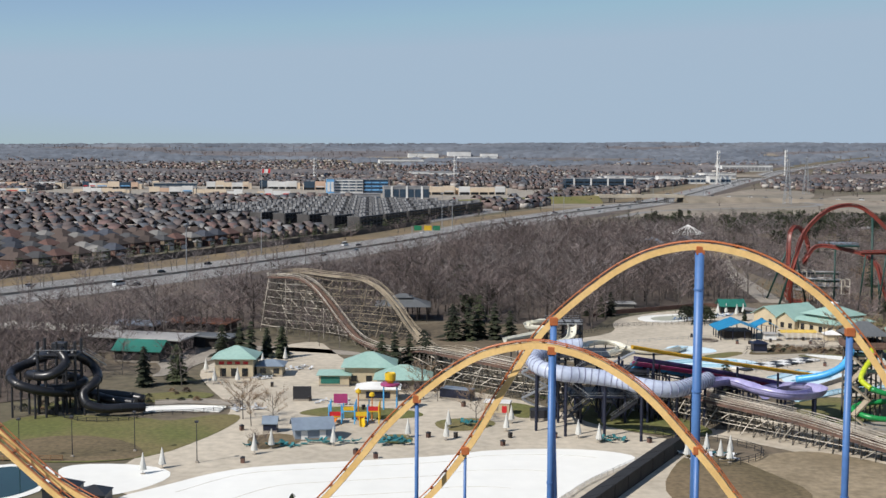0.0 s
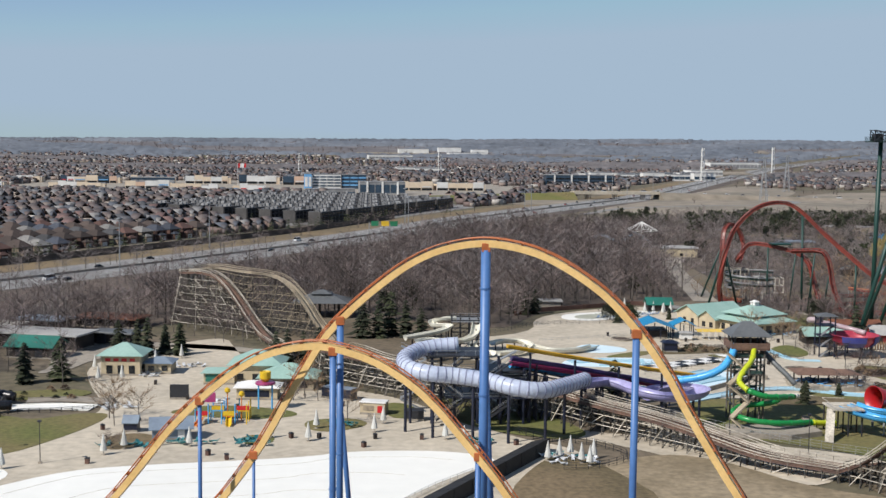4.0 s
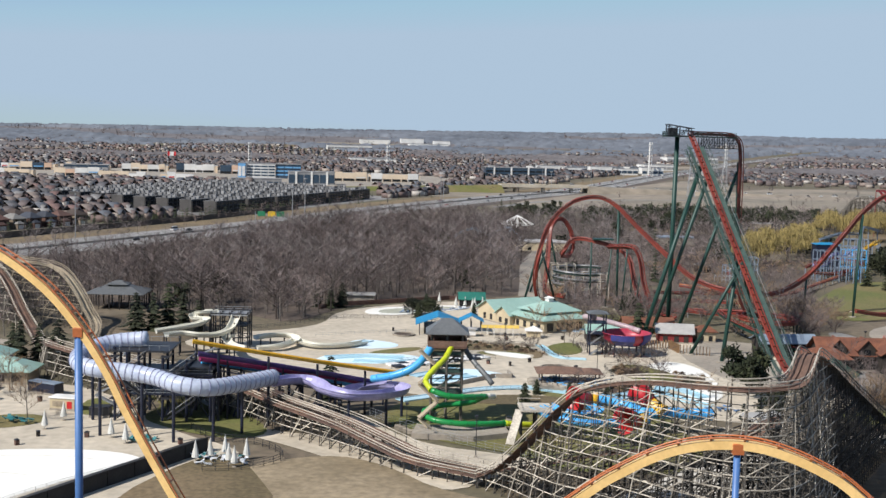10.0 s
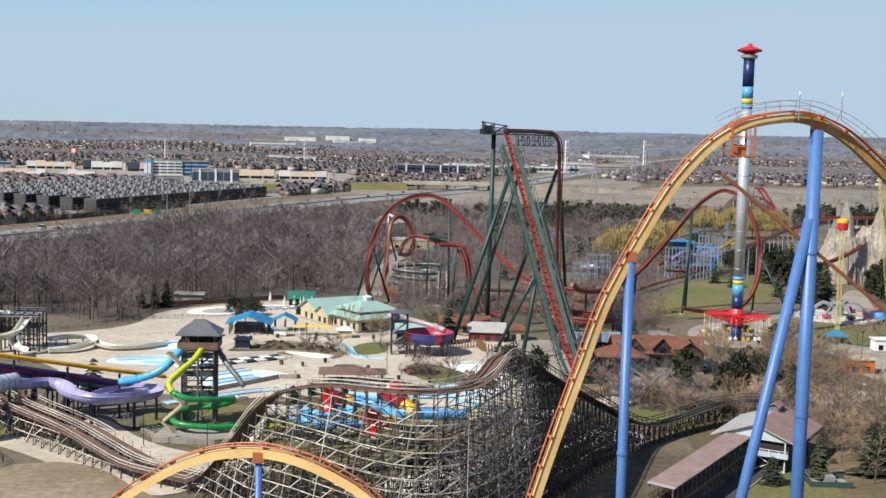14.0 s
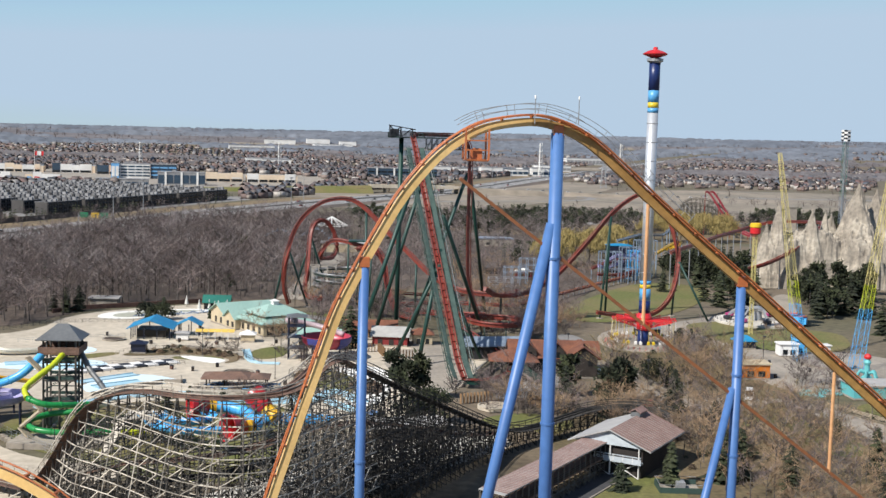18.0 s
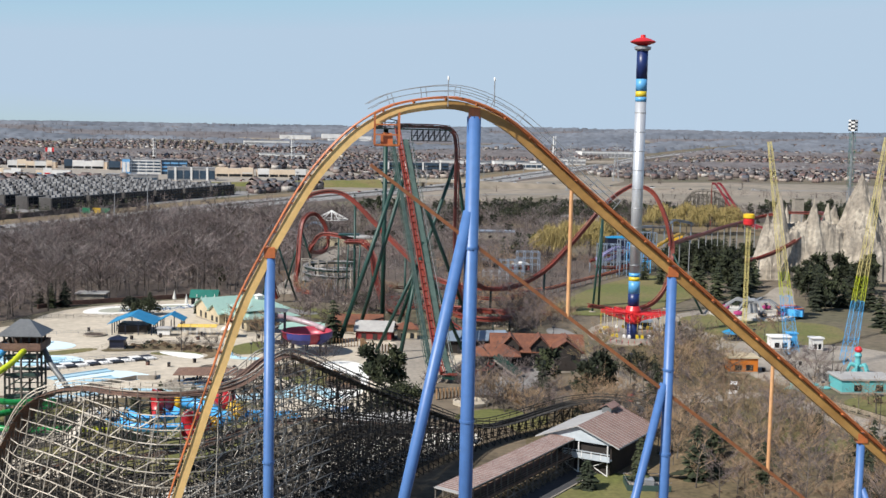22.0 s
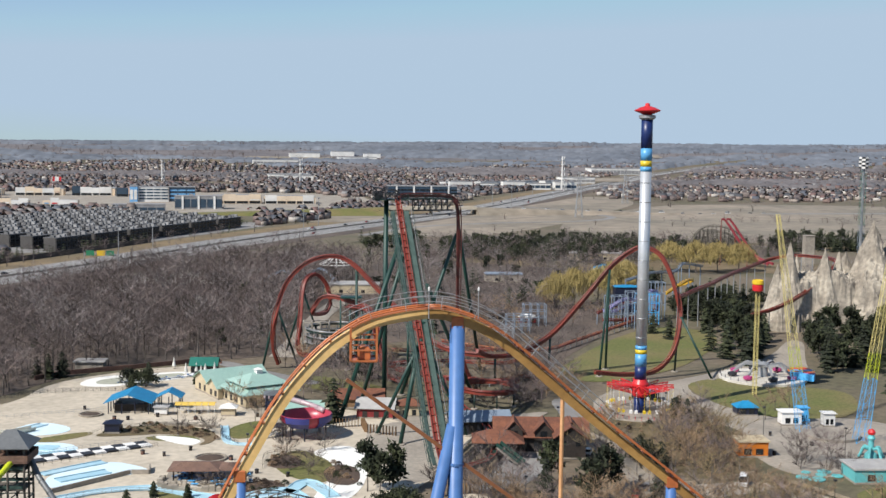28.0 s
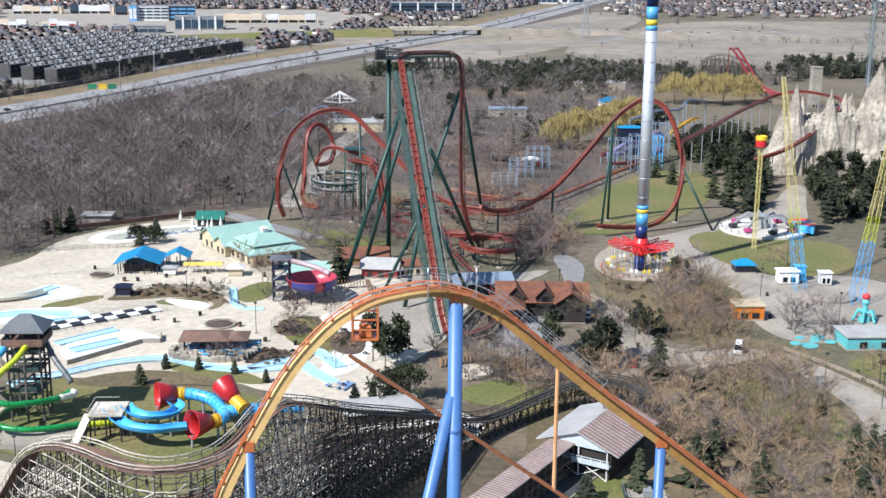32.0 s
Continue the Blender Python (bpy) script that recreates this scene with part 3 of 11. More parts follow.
# ---- bare woods ----
def bare_tree(seed, h=15.0, spread=4.2, limbs=9, subs=5, twigs=6, thick=1.0, poles=True):
    """Trunk, limbs and slivers of fine twigs in a rounded crown."""
    r = random.Random(seed)
    wood, fine = Build(), Build()
    top = Vector((r.uniform(-0.6, 0.6), r.uniform(-0.6, 0.6), h * 0.84))
    wood.pole((0, 0, -0.3), top * 0.55, 0.24 * thick, 0.15 * thick, 5, False)
    wood.pole(top * 0.55, top, 0.15 * thick, 0.04 * thick, 3, False)
    def sliver(to, a, d, L, wd):
        s = d.cross(Vector((r.uniform(-1, 1), r.uniform(-1, 1), r.uniform(-1, 1))))
        if s.length < 1e-3:
            return
        s.normalize()
        to.add([a - s * wd, a + s * wd, a + d * L], [(0, 1, 2)])
    for i in range(limbs):
        t = 0.26 + 0.70 * i / limbs
        base = top * t
        az = i * 2.4 + r.uniform(-0.5, 0.5)
        L = spread * (0.35 + 0.75 * math.sin(math.pi * min(1, (t - 0.1) / 0.95))) * r.uniform(0.75, 1.25)
        tip = base + Vector((math.cos(az) * L, math.sin(az) * L, L * r.uniform(0.4, 0.95)))
        (wood if poles else fine).pole(base, tip, 0.09 * thick, 0.025 * thick, 3, False)
        for j in range(subs):
            u = 0.3 + 0.7 * j / (subs - 1)
            p = base.lerp(tip, u)
            d = (tip - base).normalized() + Vector((r.uniform(-0.9, 0.9), r.uniform(-0.9, 0.9), r.uniform(-0.1, 0.9)))
            d.normalize()
            l2 = L * 0.5 * r.uniform(0.6, 1.2)
            if poles:
                wood.pole(p, p + d * l2, 0.035 * thick, 0.012 * thick, 3, False)
            else:
                sliver(fine, p, d, l2 * 1.2, 0.05 * thick)
            for k in range(twigs):
                q = p + d * l2 * r.uniform(0.1, 1.05)
                e = (d + Vector((r.uniform(-1, 1), r.uniform(-1, 1), r.uniform(-0.3, 1.0)))).normalized()
                sliver(fine, q, e, r.uniform(0.7, 1.9), (0.045 if poles else 0.036) * thick)
    return wood, fine


def joined(*builds):
    b = Build()
    for o in builds:
        b.add(o.v, o.f)
    return b


FOREST = [(-205, 330), (-142, 370), (-93, 424), (-69, 466), (-24, 566), (-6, 655), (16, 725), (42, 795), (85, 822), (130, 872), (158, 835), (165, 740), (150, 640), (150, 560), (140, 503), (99, 486), (70, 470), (60, 446), (50, 416), (30, 438), (12, 432), (-5, 450), (-45, 445), (-78, 408), (-120, 350), (-150, 320)]
sheet("forest_floor", FOREST, 0.09, "leaf_litter", "brown leaf litter under bare woods", "forest floor")
rng = random.Random(5)
trees = [[arrays(b_) for b_ in bare_tree(s, 13.5 + s % 3 * 1.5, 4.9, limbs=10, subs=5, twigs=8, poles=False)] for s in range(5)]


SERVICE = spline([(137, 498), (141, 540), (148, 620), (160, 690), (176, 765)], 8.0)
strip("service_road", SERVICE, -5, 5, 0.2, "path_concrete", "pale service road between the woods and the coaster", "road")


def woods(spots, kinds_, s0, s1, h0, h1, label, tint=("twigs", "twigs_dark", "twigs_grey", "twigs", "twigs_dark")):
    """Bare trees at the spots: trunks and limbs, and crowns of fine twigs."""
    spots = [p for p in spots if min(math.dist(p, q) for q in SERVICE) > 8.5]
    for k, kd in enumerate(kinds_):
        pl_ = []
        for x, y in spots[k::len(kinds_)]:
            q = rng.random() ** 1.4
            pl_.append((x, y, 0, rng.uniform(0, 6.28), (s0 + (s1 - s0) * q) * rng.uniform(0.85, 1.15), h0 + (h1 - h0) * q))
        stuff_mesh("bare_woods", trees[kd][0], pl_, "bark", label, "woods")
        stuff_mesh("bare_woods", trees[kd][1], pl_, tint if isinstance(tint, str) else tint[kd], label, "woods")


woods(scatter(FOREST, 1250, 4.9, rng), range(5), 0.75, 1.5, 0.62, 1.28, "dense leafless grey-brown deciduous woods")

BAND = [(-225, 365), (-205, 330), (-142, 370), (-93, 424), (-69, 466), (-24, 566), (-6, 655), (10, 735), (-8, 745), (-63, 633), (-108, 555), (-150, 482), (-199, 406)]
sheet("forest_floor", BAND, 0.11, "leaf_litter", "brown leaf litter under roadside trees", "forest floor")
woods(scatter(BAND, 190, 5.6, rng) + scatter([(-150, 345), (-110, 352), (-84, 382), (-70, 400), (-88, 420), (-140, 400), (-170, 372)], 60, 6.5, rng), (0, 2, 4), 0.5, 1.05, 0.38, 0.78, "dark leafless trees between motorway and park")
# tall old trees standing above the edge of the woods
big_trees = [arrays(b_) for b_ in bare_tree(71, 19, 7.2, limbs=13, subs=6, twigs=6, thick=1.5, poles=True)]
pl = [(x, y, 0, rng.uniform(0, 6.28), rng.uniform(0.8, 1.15), rng.uniform(0.75, 1.05)) for x, y in scatter(FOREST, 70, 17, rng)]
stuff_mesh("bare_woods", big_trees[0], pl, "bark_dark", "large old leafless trees with spreading dark limbs", "woods")
stuff_mesh("bare_woods", big_trees[1], pl, "twigs_dark", "large old leafless trees with spreading dark limbs", "woods")

# bare trees along the far road side and behind the rides
WOODS2 = [(158, 520), (200, 545), (235, 590), (262, 640), (290, 730), (330, 770), (352, 850), (420, 900), (470, 930), (520, 985), (420, 1030), (330, 1010), (220, 1020), (170, 880), (160, 700)]
sheet("forest_floor", WOODS2, 0.08, "leaf_litter", "brown leaf litter and scrub behind the rides", "forest floor")
woods(scatter(WOODS2, 620, 5.8, rng), (1, 2, 3), 0.7, 1.3, 0.5, 0.95, "leafless grey-brown trees behind the coasters")
woods(scatter([(480, 1000), (620, 985), (640, 1010), (500, 1030)], 60, 6, rng) + scatter([(420, 690), (520, 700), (520, 800), (440, 820)], 60, 6, rng) + scatter([(-240, 470), (-215, 470), (-120, 640), (-60, 760), (-70, 770), (-140, 640)], 60, 5, rng), (2,), 0.5, 1.0, 0.4, 0.75, "scattered leafless trees at the park edge")
sheet("forest_floor", [(-104, 296), (-98, 328), (-97, 352), (-135, 354), (-165, 330), (-135, 288)], 0.17, "leaf_litter", "leaf litter under trees beside the black slides", "forest floor")
woods(scatter([(-105, 297), (-99, 328), (-98, 350), (-135, 352), (-160, 330), (-135, 290)], 75, 4.6, rng), (0, 4), 0.6, 1.1, 0.7, 1.2, "tall leafless trees beside the black slides")
woods(scatter([(216, 300), (238, 298), (252, 304), (268, 310), (270, 300), (264, 262), (274, 236), (262, 212), (236, 222), (228, 262)], 70, 5.5, rng) + [q for q in scatter([(249, 332), (266, 332), (274, 356), (270, 386), (245, 388), (243, 372), (250, 350)], 40, 5, rng) if q[1] < 345 or abs(q[0] - 166 - (q[1] - 19) * 0.236) > 7.5] + scatter([(286, 300), (300, 316), (330, 312), (330, 260), (296, 250)], 30, 6, rng), (1, 2), 0.42, 0.85, 0.38, 0.72, "tan leafless shrubs and slim trees by the park paths", "twigs_tan")
sheet("forest_floor", [(205, 476), (236, 474), (258, 520), (292, 600), (280, 660), (240, 640), (196, 560)], 0.12, "leaf_litter", "brown earth and scrub behind the loops", "earth")
woods(scatter([(205, 476), (236, 474), (262, 520), (300, 600), (300, 680), (240, 650), (200, 556)], 115, 5, rng), (3, 1), 0.3, 0.8, 0.25, 0.62, "leafless shrubs behind the coaster loops")

hedge = [(480 + 420 * u + rng.uniform(-8, 8), 1340 - 30 * u + rng.uniform(-14, 14)) for u in (rng.random() for _ in range(60))] + [(330 + 300 * u + rng.uniform(-10, 10), 1120 - 120 * u + rng.uniform(-16, 16)) for u in (rng.random() for _ in range(60))] + [(540 + 380 * u, 1780 - 30 * u + rng.uniform(-8, 8)) for u in (rng.random() for _ in range(50))]
woods(hedge, (2, 4), 0.35, 0.9, 0.25, 0.6, "hedges of leafless scrub across the fields")
edge = []
for i in range(2, 42):
    for k in range(5):
        q = beside(HIGHWAY, rng.uniform(31, 44) if k > 1 else rng.uniform(-50, -40))[i]
        edge.append((q[0] + rng.uniform(-6, 6), q[1] + rng.uniform(-9, 9)))
woods(edge, (0, 3), 0.4, 0.95, 0.3, 0.8, "leafless trees and scrub along the motorway")


def spruce(seed, h=12.0, rad=2.9, tiers=13, per=11):
    """A conifer of drooping boughs made of needle slivers."""
    r = random.Random(seed)
    trunk, crown = Build(), Build()
    trunk.pole((0, 0, -0.2), (0, 0, h * 0.95), 0.2, 0.03, 6, False)
    for i in range(tiers):
        t = i / (tiers - 1)
        z = h * (0.06 + 0.88 * t) + r.uniform(-0.25, 0.25)
        R = rad * (1 - t) ** 0.7 * r.uniform(0.7, 1.15) + 0.12
        n = max(4, int(per * (1 - 0.6 * t)))
        for k in range(n):
            az = 2 * math.pi * (k + r.random()) / n
            L = R * r.uniform(0.45, 1.25) * (0.85 + 0.25 * math.sin(az * 2 + seed))
            d = Vector((math.cos(az), math.sin(az), 0))
            s = Vector((-d.y, d.x, 0))
            a = Vector((0, 0, z + 0.15 * L))
            tip = a + d * L + Vector((0, 0, -0.28 * L - 0.15))
            mid = a.lerp(tip, 0.55)
            wd = 0.26 * L + 0.18
            crown.add([a, mid + s * wd + Vector((0, 0, -0.25)), tip, mid - s * wd + Vector((0, 0, -0.25)), mid + Vector((0, 0, 0.16))], [(0, 1, 4), (1, 2, 4), (2, 3, 4), (3, 0, 4)])
            for e in (-1, 1):
                q = mid + s * wd * 0.6 * e
                crown.add([q + Vector((0, 0, 0.1)), q + s * e * 0.45 + d * 0.35 + Vector((0, 0, -0.4)), q + d * 0.8 + Vector((0, 0, -0.35))], [(0, 1, 2)])
    return trunk, crown


def round_pine(seed, h=9.5, rad=3.4, n_=230):
    """A pine with a lumpy rounded crown."""
    r = random.Random(seed)
    trunk, crown = Build(), Build()
    trunk.pole((0, 0, -0.2), (0, 0, h * 0.7), 0.2, 0.08, 5, False)
    lobes = [(r.uniform(0, 6.28), r.uniform(0.25, 0.75), r.uniform(0.35, 0.85)) for _ in range(9)]
    for k in range(n_):
        az, q, zz = lobes[k % 9]
        c = Vector((math.cos(az) * rad * q * (1.25 - zz), math.sin(az) * rad * q * (1.25 - zz), h * zz)) + Vector((r.gauss(0, 0.75), r.gauss(0, 0.75), r.gauss(0, 0.65)))
        d = Vector((r.uniform(-1, 1), r.uniform(-1, 1), r.uniform(-0.2, 1.2))).normalized() * r.uniform(0.8, 1.5)
        s = d.cross(Vector((r.uniform(-1, 1), r.uniform(-1, 1), r.uniform(-1, 1)))).normalized() * r.uniform(0.3, 0.55)
        crown.add([c - s, c + s, c + d], [(0, 1, 2)])
    return trunk, crown


sp = [arrays(joined(*round_pine(1))), arrays(joined(*round_pine(2, 11, 3.0))), arrays(joined(*spruce(2, 11, 3.2, 9, 7)))]
spots = scatter([(215, 905), (303, 870), (367, 905), (420, 915), (470, 960), (400, 1010), (345, 1060), (320, 1030), (230, 1010)], 420, 4.5, rng) + scatter([(165, 960), (215, 940), (210, 1040), (160, 1030)], 34, 6, rng)
spots += scatter([(480, 975), (560, 975), (608, 1060), (590, 1085), (530, 1085)], 130, 5, rng) + scatter([(318, 600), (322, 640), (356, 672), (376, 655), (345, 620)], 60, 4, rng) + scatter([(296, 720), (330, 715), (345, 745), (310, 750)], 34, 5, rng)
spots += scatter(FOREST, 26, 18, rng) + scatter(WOODS2, 60, 9, rng)
for kd in (0, 1, 2):
    stuff_mesh("pine_wood", sp[kd], [(x, y, 0, rng.uniform(0, 6.28), rng.uniform(0.85, 1.5), rng.uniform(0.75, 1.35)) for x, y in spots[kd::3]], "needles", "dark green stand of pines behind the park", "woods")


# ---- suburb ----
def ramp_mat(name, cols, rough=0.85):
    m = bpy.data.materials.new(name)
    m.use_nodes = True
    n, ln = m.node_tree.nodes, m.node_tree.links.new
    bs = n["Principled BSDF"]
    bs.inputs["Roughness"].default_value = rough
    geo = n.new("ShaderNodeNewGeometry")
    cr = n.new("ShaderNodeValToRGB")
    cr.color_ramp.interpolation = "CONSTANT"
    while len(cr.color_ramp.elements) < len(cols):
        cr.color_ramp.elements.new(0.5)
    for i, c in enumerate(cols):
        cr.color_ramp.elements[i].position = i / len(cols)
        cr.color_ramp.elements[i].color = (*c, 1)
    ln(geo.outputs["Random Per Island"], cr.inputs["Fac"])
    nz = n.new("ShaderNodeTexNoise")
    nz.inputs["Scale"].default_value = 0.6
    ln(geo.outputs["Position"], nz.inputs["Vector"])
    mr = n.new("ShaderNodeMapRange")
    mr.inputs["To Min"].default_value, mr.inputs["To Max"].default_value = 0.75, 1.25
    ln(nz.outputs["Fac"], mr.inputs["Value"])
    vm = n.new("ShaderNodeVectorMath")
    vm.operation = "SCALE"
    ln(cr.outputs["Color"], vm.inputs[0])
    ln(mr.outputs["Result"], vm.inputs["Scale"])
    ln(vm.outputs[0], bs.inputs["Base Color"])
    M[name] = m


ramp_mat("house_walls", [(0.172, 0.121, 0.105), (0.296, 0.254, 0.222), (0.14, 0.101, 0.092), (0.39, 0.363, 0.335), (0.218, 0.172, 0.152), (0.113, 0.092, 0.0874)])
ramp_mat("house_roofs", [(0.0897, 0.0874, 0.0952), (0.125, 0.0952, 0.0874), (0.0874, 0.0952, 0.113), (0.117, 0.0936, 0.0897), (0.211, 0.203, 0.199), (0.0663, 0.0686, 0.0764), (0.16, 0.131, 0.117), (0.101, 0.0827, 0.0811), (0.148, 0.092, 0.0842)])
defmat("brick_red", (0.164, 0.0897, 0.0663), second=(0.133, 0.0702, 0.0546), big=0.5, fine=3, rough=0.9, rnd=0.25)
defmat("brick_tan", (0.257, 0.203, 0.148), second=(0.211, 0.164, 0.117), big=0.5, fine=3, rough=0.9, rnd=0.2)
defmat("roof_brown", (0.0975, 0.0702, 0.0585), big=0.4, fine=2, rough=0.9, rnd=0.3)
defmat("roof_grey", (0.0858, 0.0858, 0.0897), big=0.4, fine=2, rough=0.9, rnd=0.3)
defmat("roof_red", (0.148, 0.078, 0.0624), big=0.4, fine=2, rough=0.9, rnd=0.2)
defmat("roof_pale_shingle", (0.24, 0.23, 0.215), big=0.4, fine=2, rough=0.9, rnd=0.25)
defmat("roof_blue_shingle", (0.07, 0.08, 0.105), big=0.4, fine=2, rough=0.9, rnd=0.3)
defmat("window_glass", (0.02, 0.025, 0.03), rough=0.12)
defmat("garage_white", (0.6, 0.58, 0.54), rough=0.6)


def house(wall, roof, label, w=10.5, d=12.5, h=6.2, rh=3.4, wing=True):
    e = thing("house", label, "house", "houses of the suburb")
    b = Build().box(-w / 2, -d / 2, 0, w / 2, d / 2, h)
    if wing:
        b.box(-w / 2 + 0.4, -d / 2 - 3.5, 0, 0.6, -d / 2 - 0.003, 3.4)
    part("wall", b, wall, e)
    part("roof", Build().hip(-w / 2, -d / 2, w / 2, d / 2, h, h + rh, 0.5, 0.35), roof, e)
    if wing:
        part("porch_roof", Build().hip(-w / 2 + 0.4, -d / 2 - 3.5, 0.6, -d / 2 - 0.1, 3.4, 5.0, 0.3, 0.4), roof, e)
        part("garage_door", Build().box(-w / 2 + 1.0, -d / 2 - 3.56, 0.1, -0.2, -d / 2 - 3.5, 2.6), "garage_white", e)
    for x, z in ((2.2, 0.9), (2.2, 3.7), (-2.4, 3.9)):
        part("window", Build().box(x - 0.9, -d / 2 - 0.06, z, x + 0.9, -d / 2 - 0.003, z + 1.5), "window_glass", e)
    part("window", Build().box(w / 2 + 0.003, -0.7, 3.6, w / 2 + 0.06, 0.8, 5.1), "window_glass", e)
    return e


HD = Vector((0.47, 0.88)).normalized()
HN = Vector((-HD.y, HD.x))
def hpos(a, c):
    """a along the rows, c away from the motorway."""
    p = Vector((-60, 790)) + HD * a + HN * c
    return p.x, p.y
kinds = [house("brick_red", "roof_brown", "brown brick two-storey house with a hipped shingle roof"), house("brick_tan", "roof_grey", "tan brick two-storey house with a grey hipped roof", w=9.5, rh=3.0),
         house("brick_red", "roof_red", "brick house with a reddish hipped roof", w=11, d=11), house("brick_tan", "roof_brown", "pale stone-fronted house with a brown roof", w=10, d=13, rh=3.8),
         house("brick_tan", "roof_pale_shingle", "tan brick house with a pale grey shingle roof", w=11, d=12, rh=3.2), house("brick_red", "roof_blue_shingle", "brick house with a dark blue-grey roof", w=10, d=12, rh=3.6)]
rng = random.Random(11)
TOWN = [(-115, 905), (-62, 905), (62, 1150), (40, 1440), (-90, 1460), (-200, 1180)]
RETAIL = [(-560, 1470), (-200, 1440), (110, 1430), (140, 1800), (60, 1960), (-560, 1900)]
near, far = [], []
HWY = ([p[0] for p in HIGHWAY], [p[1] for p in HIGHWAY])
for row in range(0, 150):
    c = 78 + (row // 2) * 58 + (row % 2) * 30
    for k in range(-60, 330):
        a = k * 13.2 + (row * 7 % 13) * 0.4
        x, y = hpos(a, c)
        if y > 1100:
            x, y = x + 45 * noise.noise((x * 0.003, y * 0.003, 11)) + 4 * noise.noise((x * 0.05, y * 0.05, 12)), y + 90 * noise.noise((x * 0.003, y * 0.003, 13)) + rng.uniform(-3, 3)
        if y < 420 or y > 3350 + 250 * noise.noise((x * 0.002, 0, 5)) or (y > 1150 and rng.random() < 0.2) or abs(x - 40 - 0.06 * y) > 0.47 * y + 60 or inside(x, y, TOWN) or inside(x, y, RETAIL):
            continue
        if y > 1000 and abs(x - np.interp(y, HWY[1], HWY[0])) < 78:
            continue
        if k % 23 == 0 or noise.noise((x * 0.004, y * 0.004, 1)) > 0.30:
            continue
        if y < 1000 and c < 300:
            near.append((x, y, row))
        elif y < 2300 or (k + row) % 2 == 0:
            far.append((x, y, row))
turn0 = math.degrees(math.atan2(HN.y, HN.x)) - 90
near.sort(key=lambda q: math.hypot(q[0], q[1]))
for i, (x, y, row) in enumerate(near):
    if i >= 66:
        far.append((x, y, row))
        continue
    src = kinds[rng.choice((0, 0, 1, 2, 3, 4, 5, 5))]
    copy_thing(src, pose(x, y, 0, 0, 0, turn0 + (180 if row % 2 else 0) + rng.uniform(-2, 2)))
for e, (a, c) in zip(kinds, ((-230, 66), (-216, 66), (-202, 66), (-188, 66), (-174, 66), (-160, 66))):
    e.matrix_basis = pose(*hpos(a, c - 12), 0, 0, 0, turn0)
# houses on the other side of the motorway and out to the hills
for k in range(3600):
    y = 1790 + 1700 * rng.random() ** 0.8
    x = 120 + y * rng.uniform(-0.1, 0.46)
    hx = np.interp(y, [p[1] for p in HIGHWAY], [p[0] for p in HIGHWAY])
    if x < hx + 60 or noise.noise((x * 0.0022, y * 0.0022, 9)) < -0.08 or (y < 2000 and x < 530):
        continue
    far.append((x, y, k))
fw = Build().box(-5.2, -6, 0, 5.2, 6, 5.8).box(-4.8, -8.6, 0, 1.2, -6.003, 5.2)
fr = Build().gable(-5.2, -6, 5.2, 6, 5.8, 9.4, 0.35, "x").gable(-4.8, -8.6, 1.2, -4, 5.2, 8.2, 0.3, "y")
pl = [(x, y, height(x, y), radians(turn0) + (row % 2) * 1.57 * (row > 400) + (1.1 * noise.noise((x * 0.004, y * 0.004, 21)) if y > 1100 else 0) + rng.choice((0, 0, 1.57)), rng.uniform(0.68, 1.0), rng.uniform(0.8, 1.1)) for x, y, row in far]
stuff_mesh("far_houses", arrays(fw), pl, "house_walls", "thousands of brown brick suburban houses", "houses")
stuff_mesh("far_house_roofs", arrays(fr), pl, "house_roofs", "dark shingle roofs of suburban houses", "roofs")

# street trees and far woods
far_tree = arrays(joined(*bare_tree(21, 9, 3.2, limbs=5, subs=2, twigs=3, thick=2.1, poles=False)))
spots = []
for k in range(3300):
    y = 560 + 4200 * rng.random() ** 0.75
    x = 60 + 0.06 * y + y * rng.uniform(-0.46, 0.46)
    hx = np.interp(y, [p[1] for p in HIGHWAY], [p[0] for p in HIGHWAY])
    if abs(x - hx) < 42 or inside(x, y, FOREST) or inside(x, y, TOWN) or inside(x, y, RETAIL) or (x > hx and y < 1150):
        continue
    if y < 2700 and x > hx and noise.noise((x * 0.01, y * 0.01, 2)) < 0.25:
        continue
    if y < 2700 and x < hx - 42 and rng.random() < 0.35:
        continue
    s = 1.0 if y < 2600 else 1.5
    spots.append((x, y, height(x, y) - 0.3, rng.uniform(0, 6.28), s * rng.uniform(0.7, 1.4), s * rng.uniform(0.6, 1.1)))
for k in range(900):
    a, c = rng.uniform(-420, 330), rng.uniform(66, 520)
    x, y = hpos(a, c)
    if y > 430 and not inside(x, y, TOWN):
        spots.append((x, y, 0, rng.uniform(0, 6.28), rng.uniform(0.6, 1.1), rng.uniform(0.5, 1.0)))
stuff_mesh("far_trees", far_tree, spots, "twigs_dark", "scattered leafless trees among the houses", "trees")


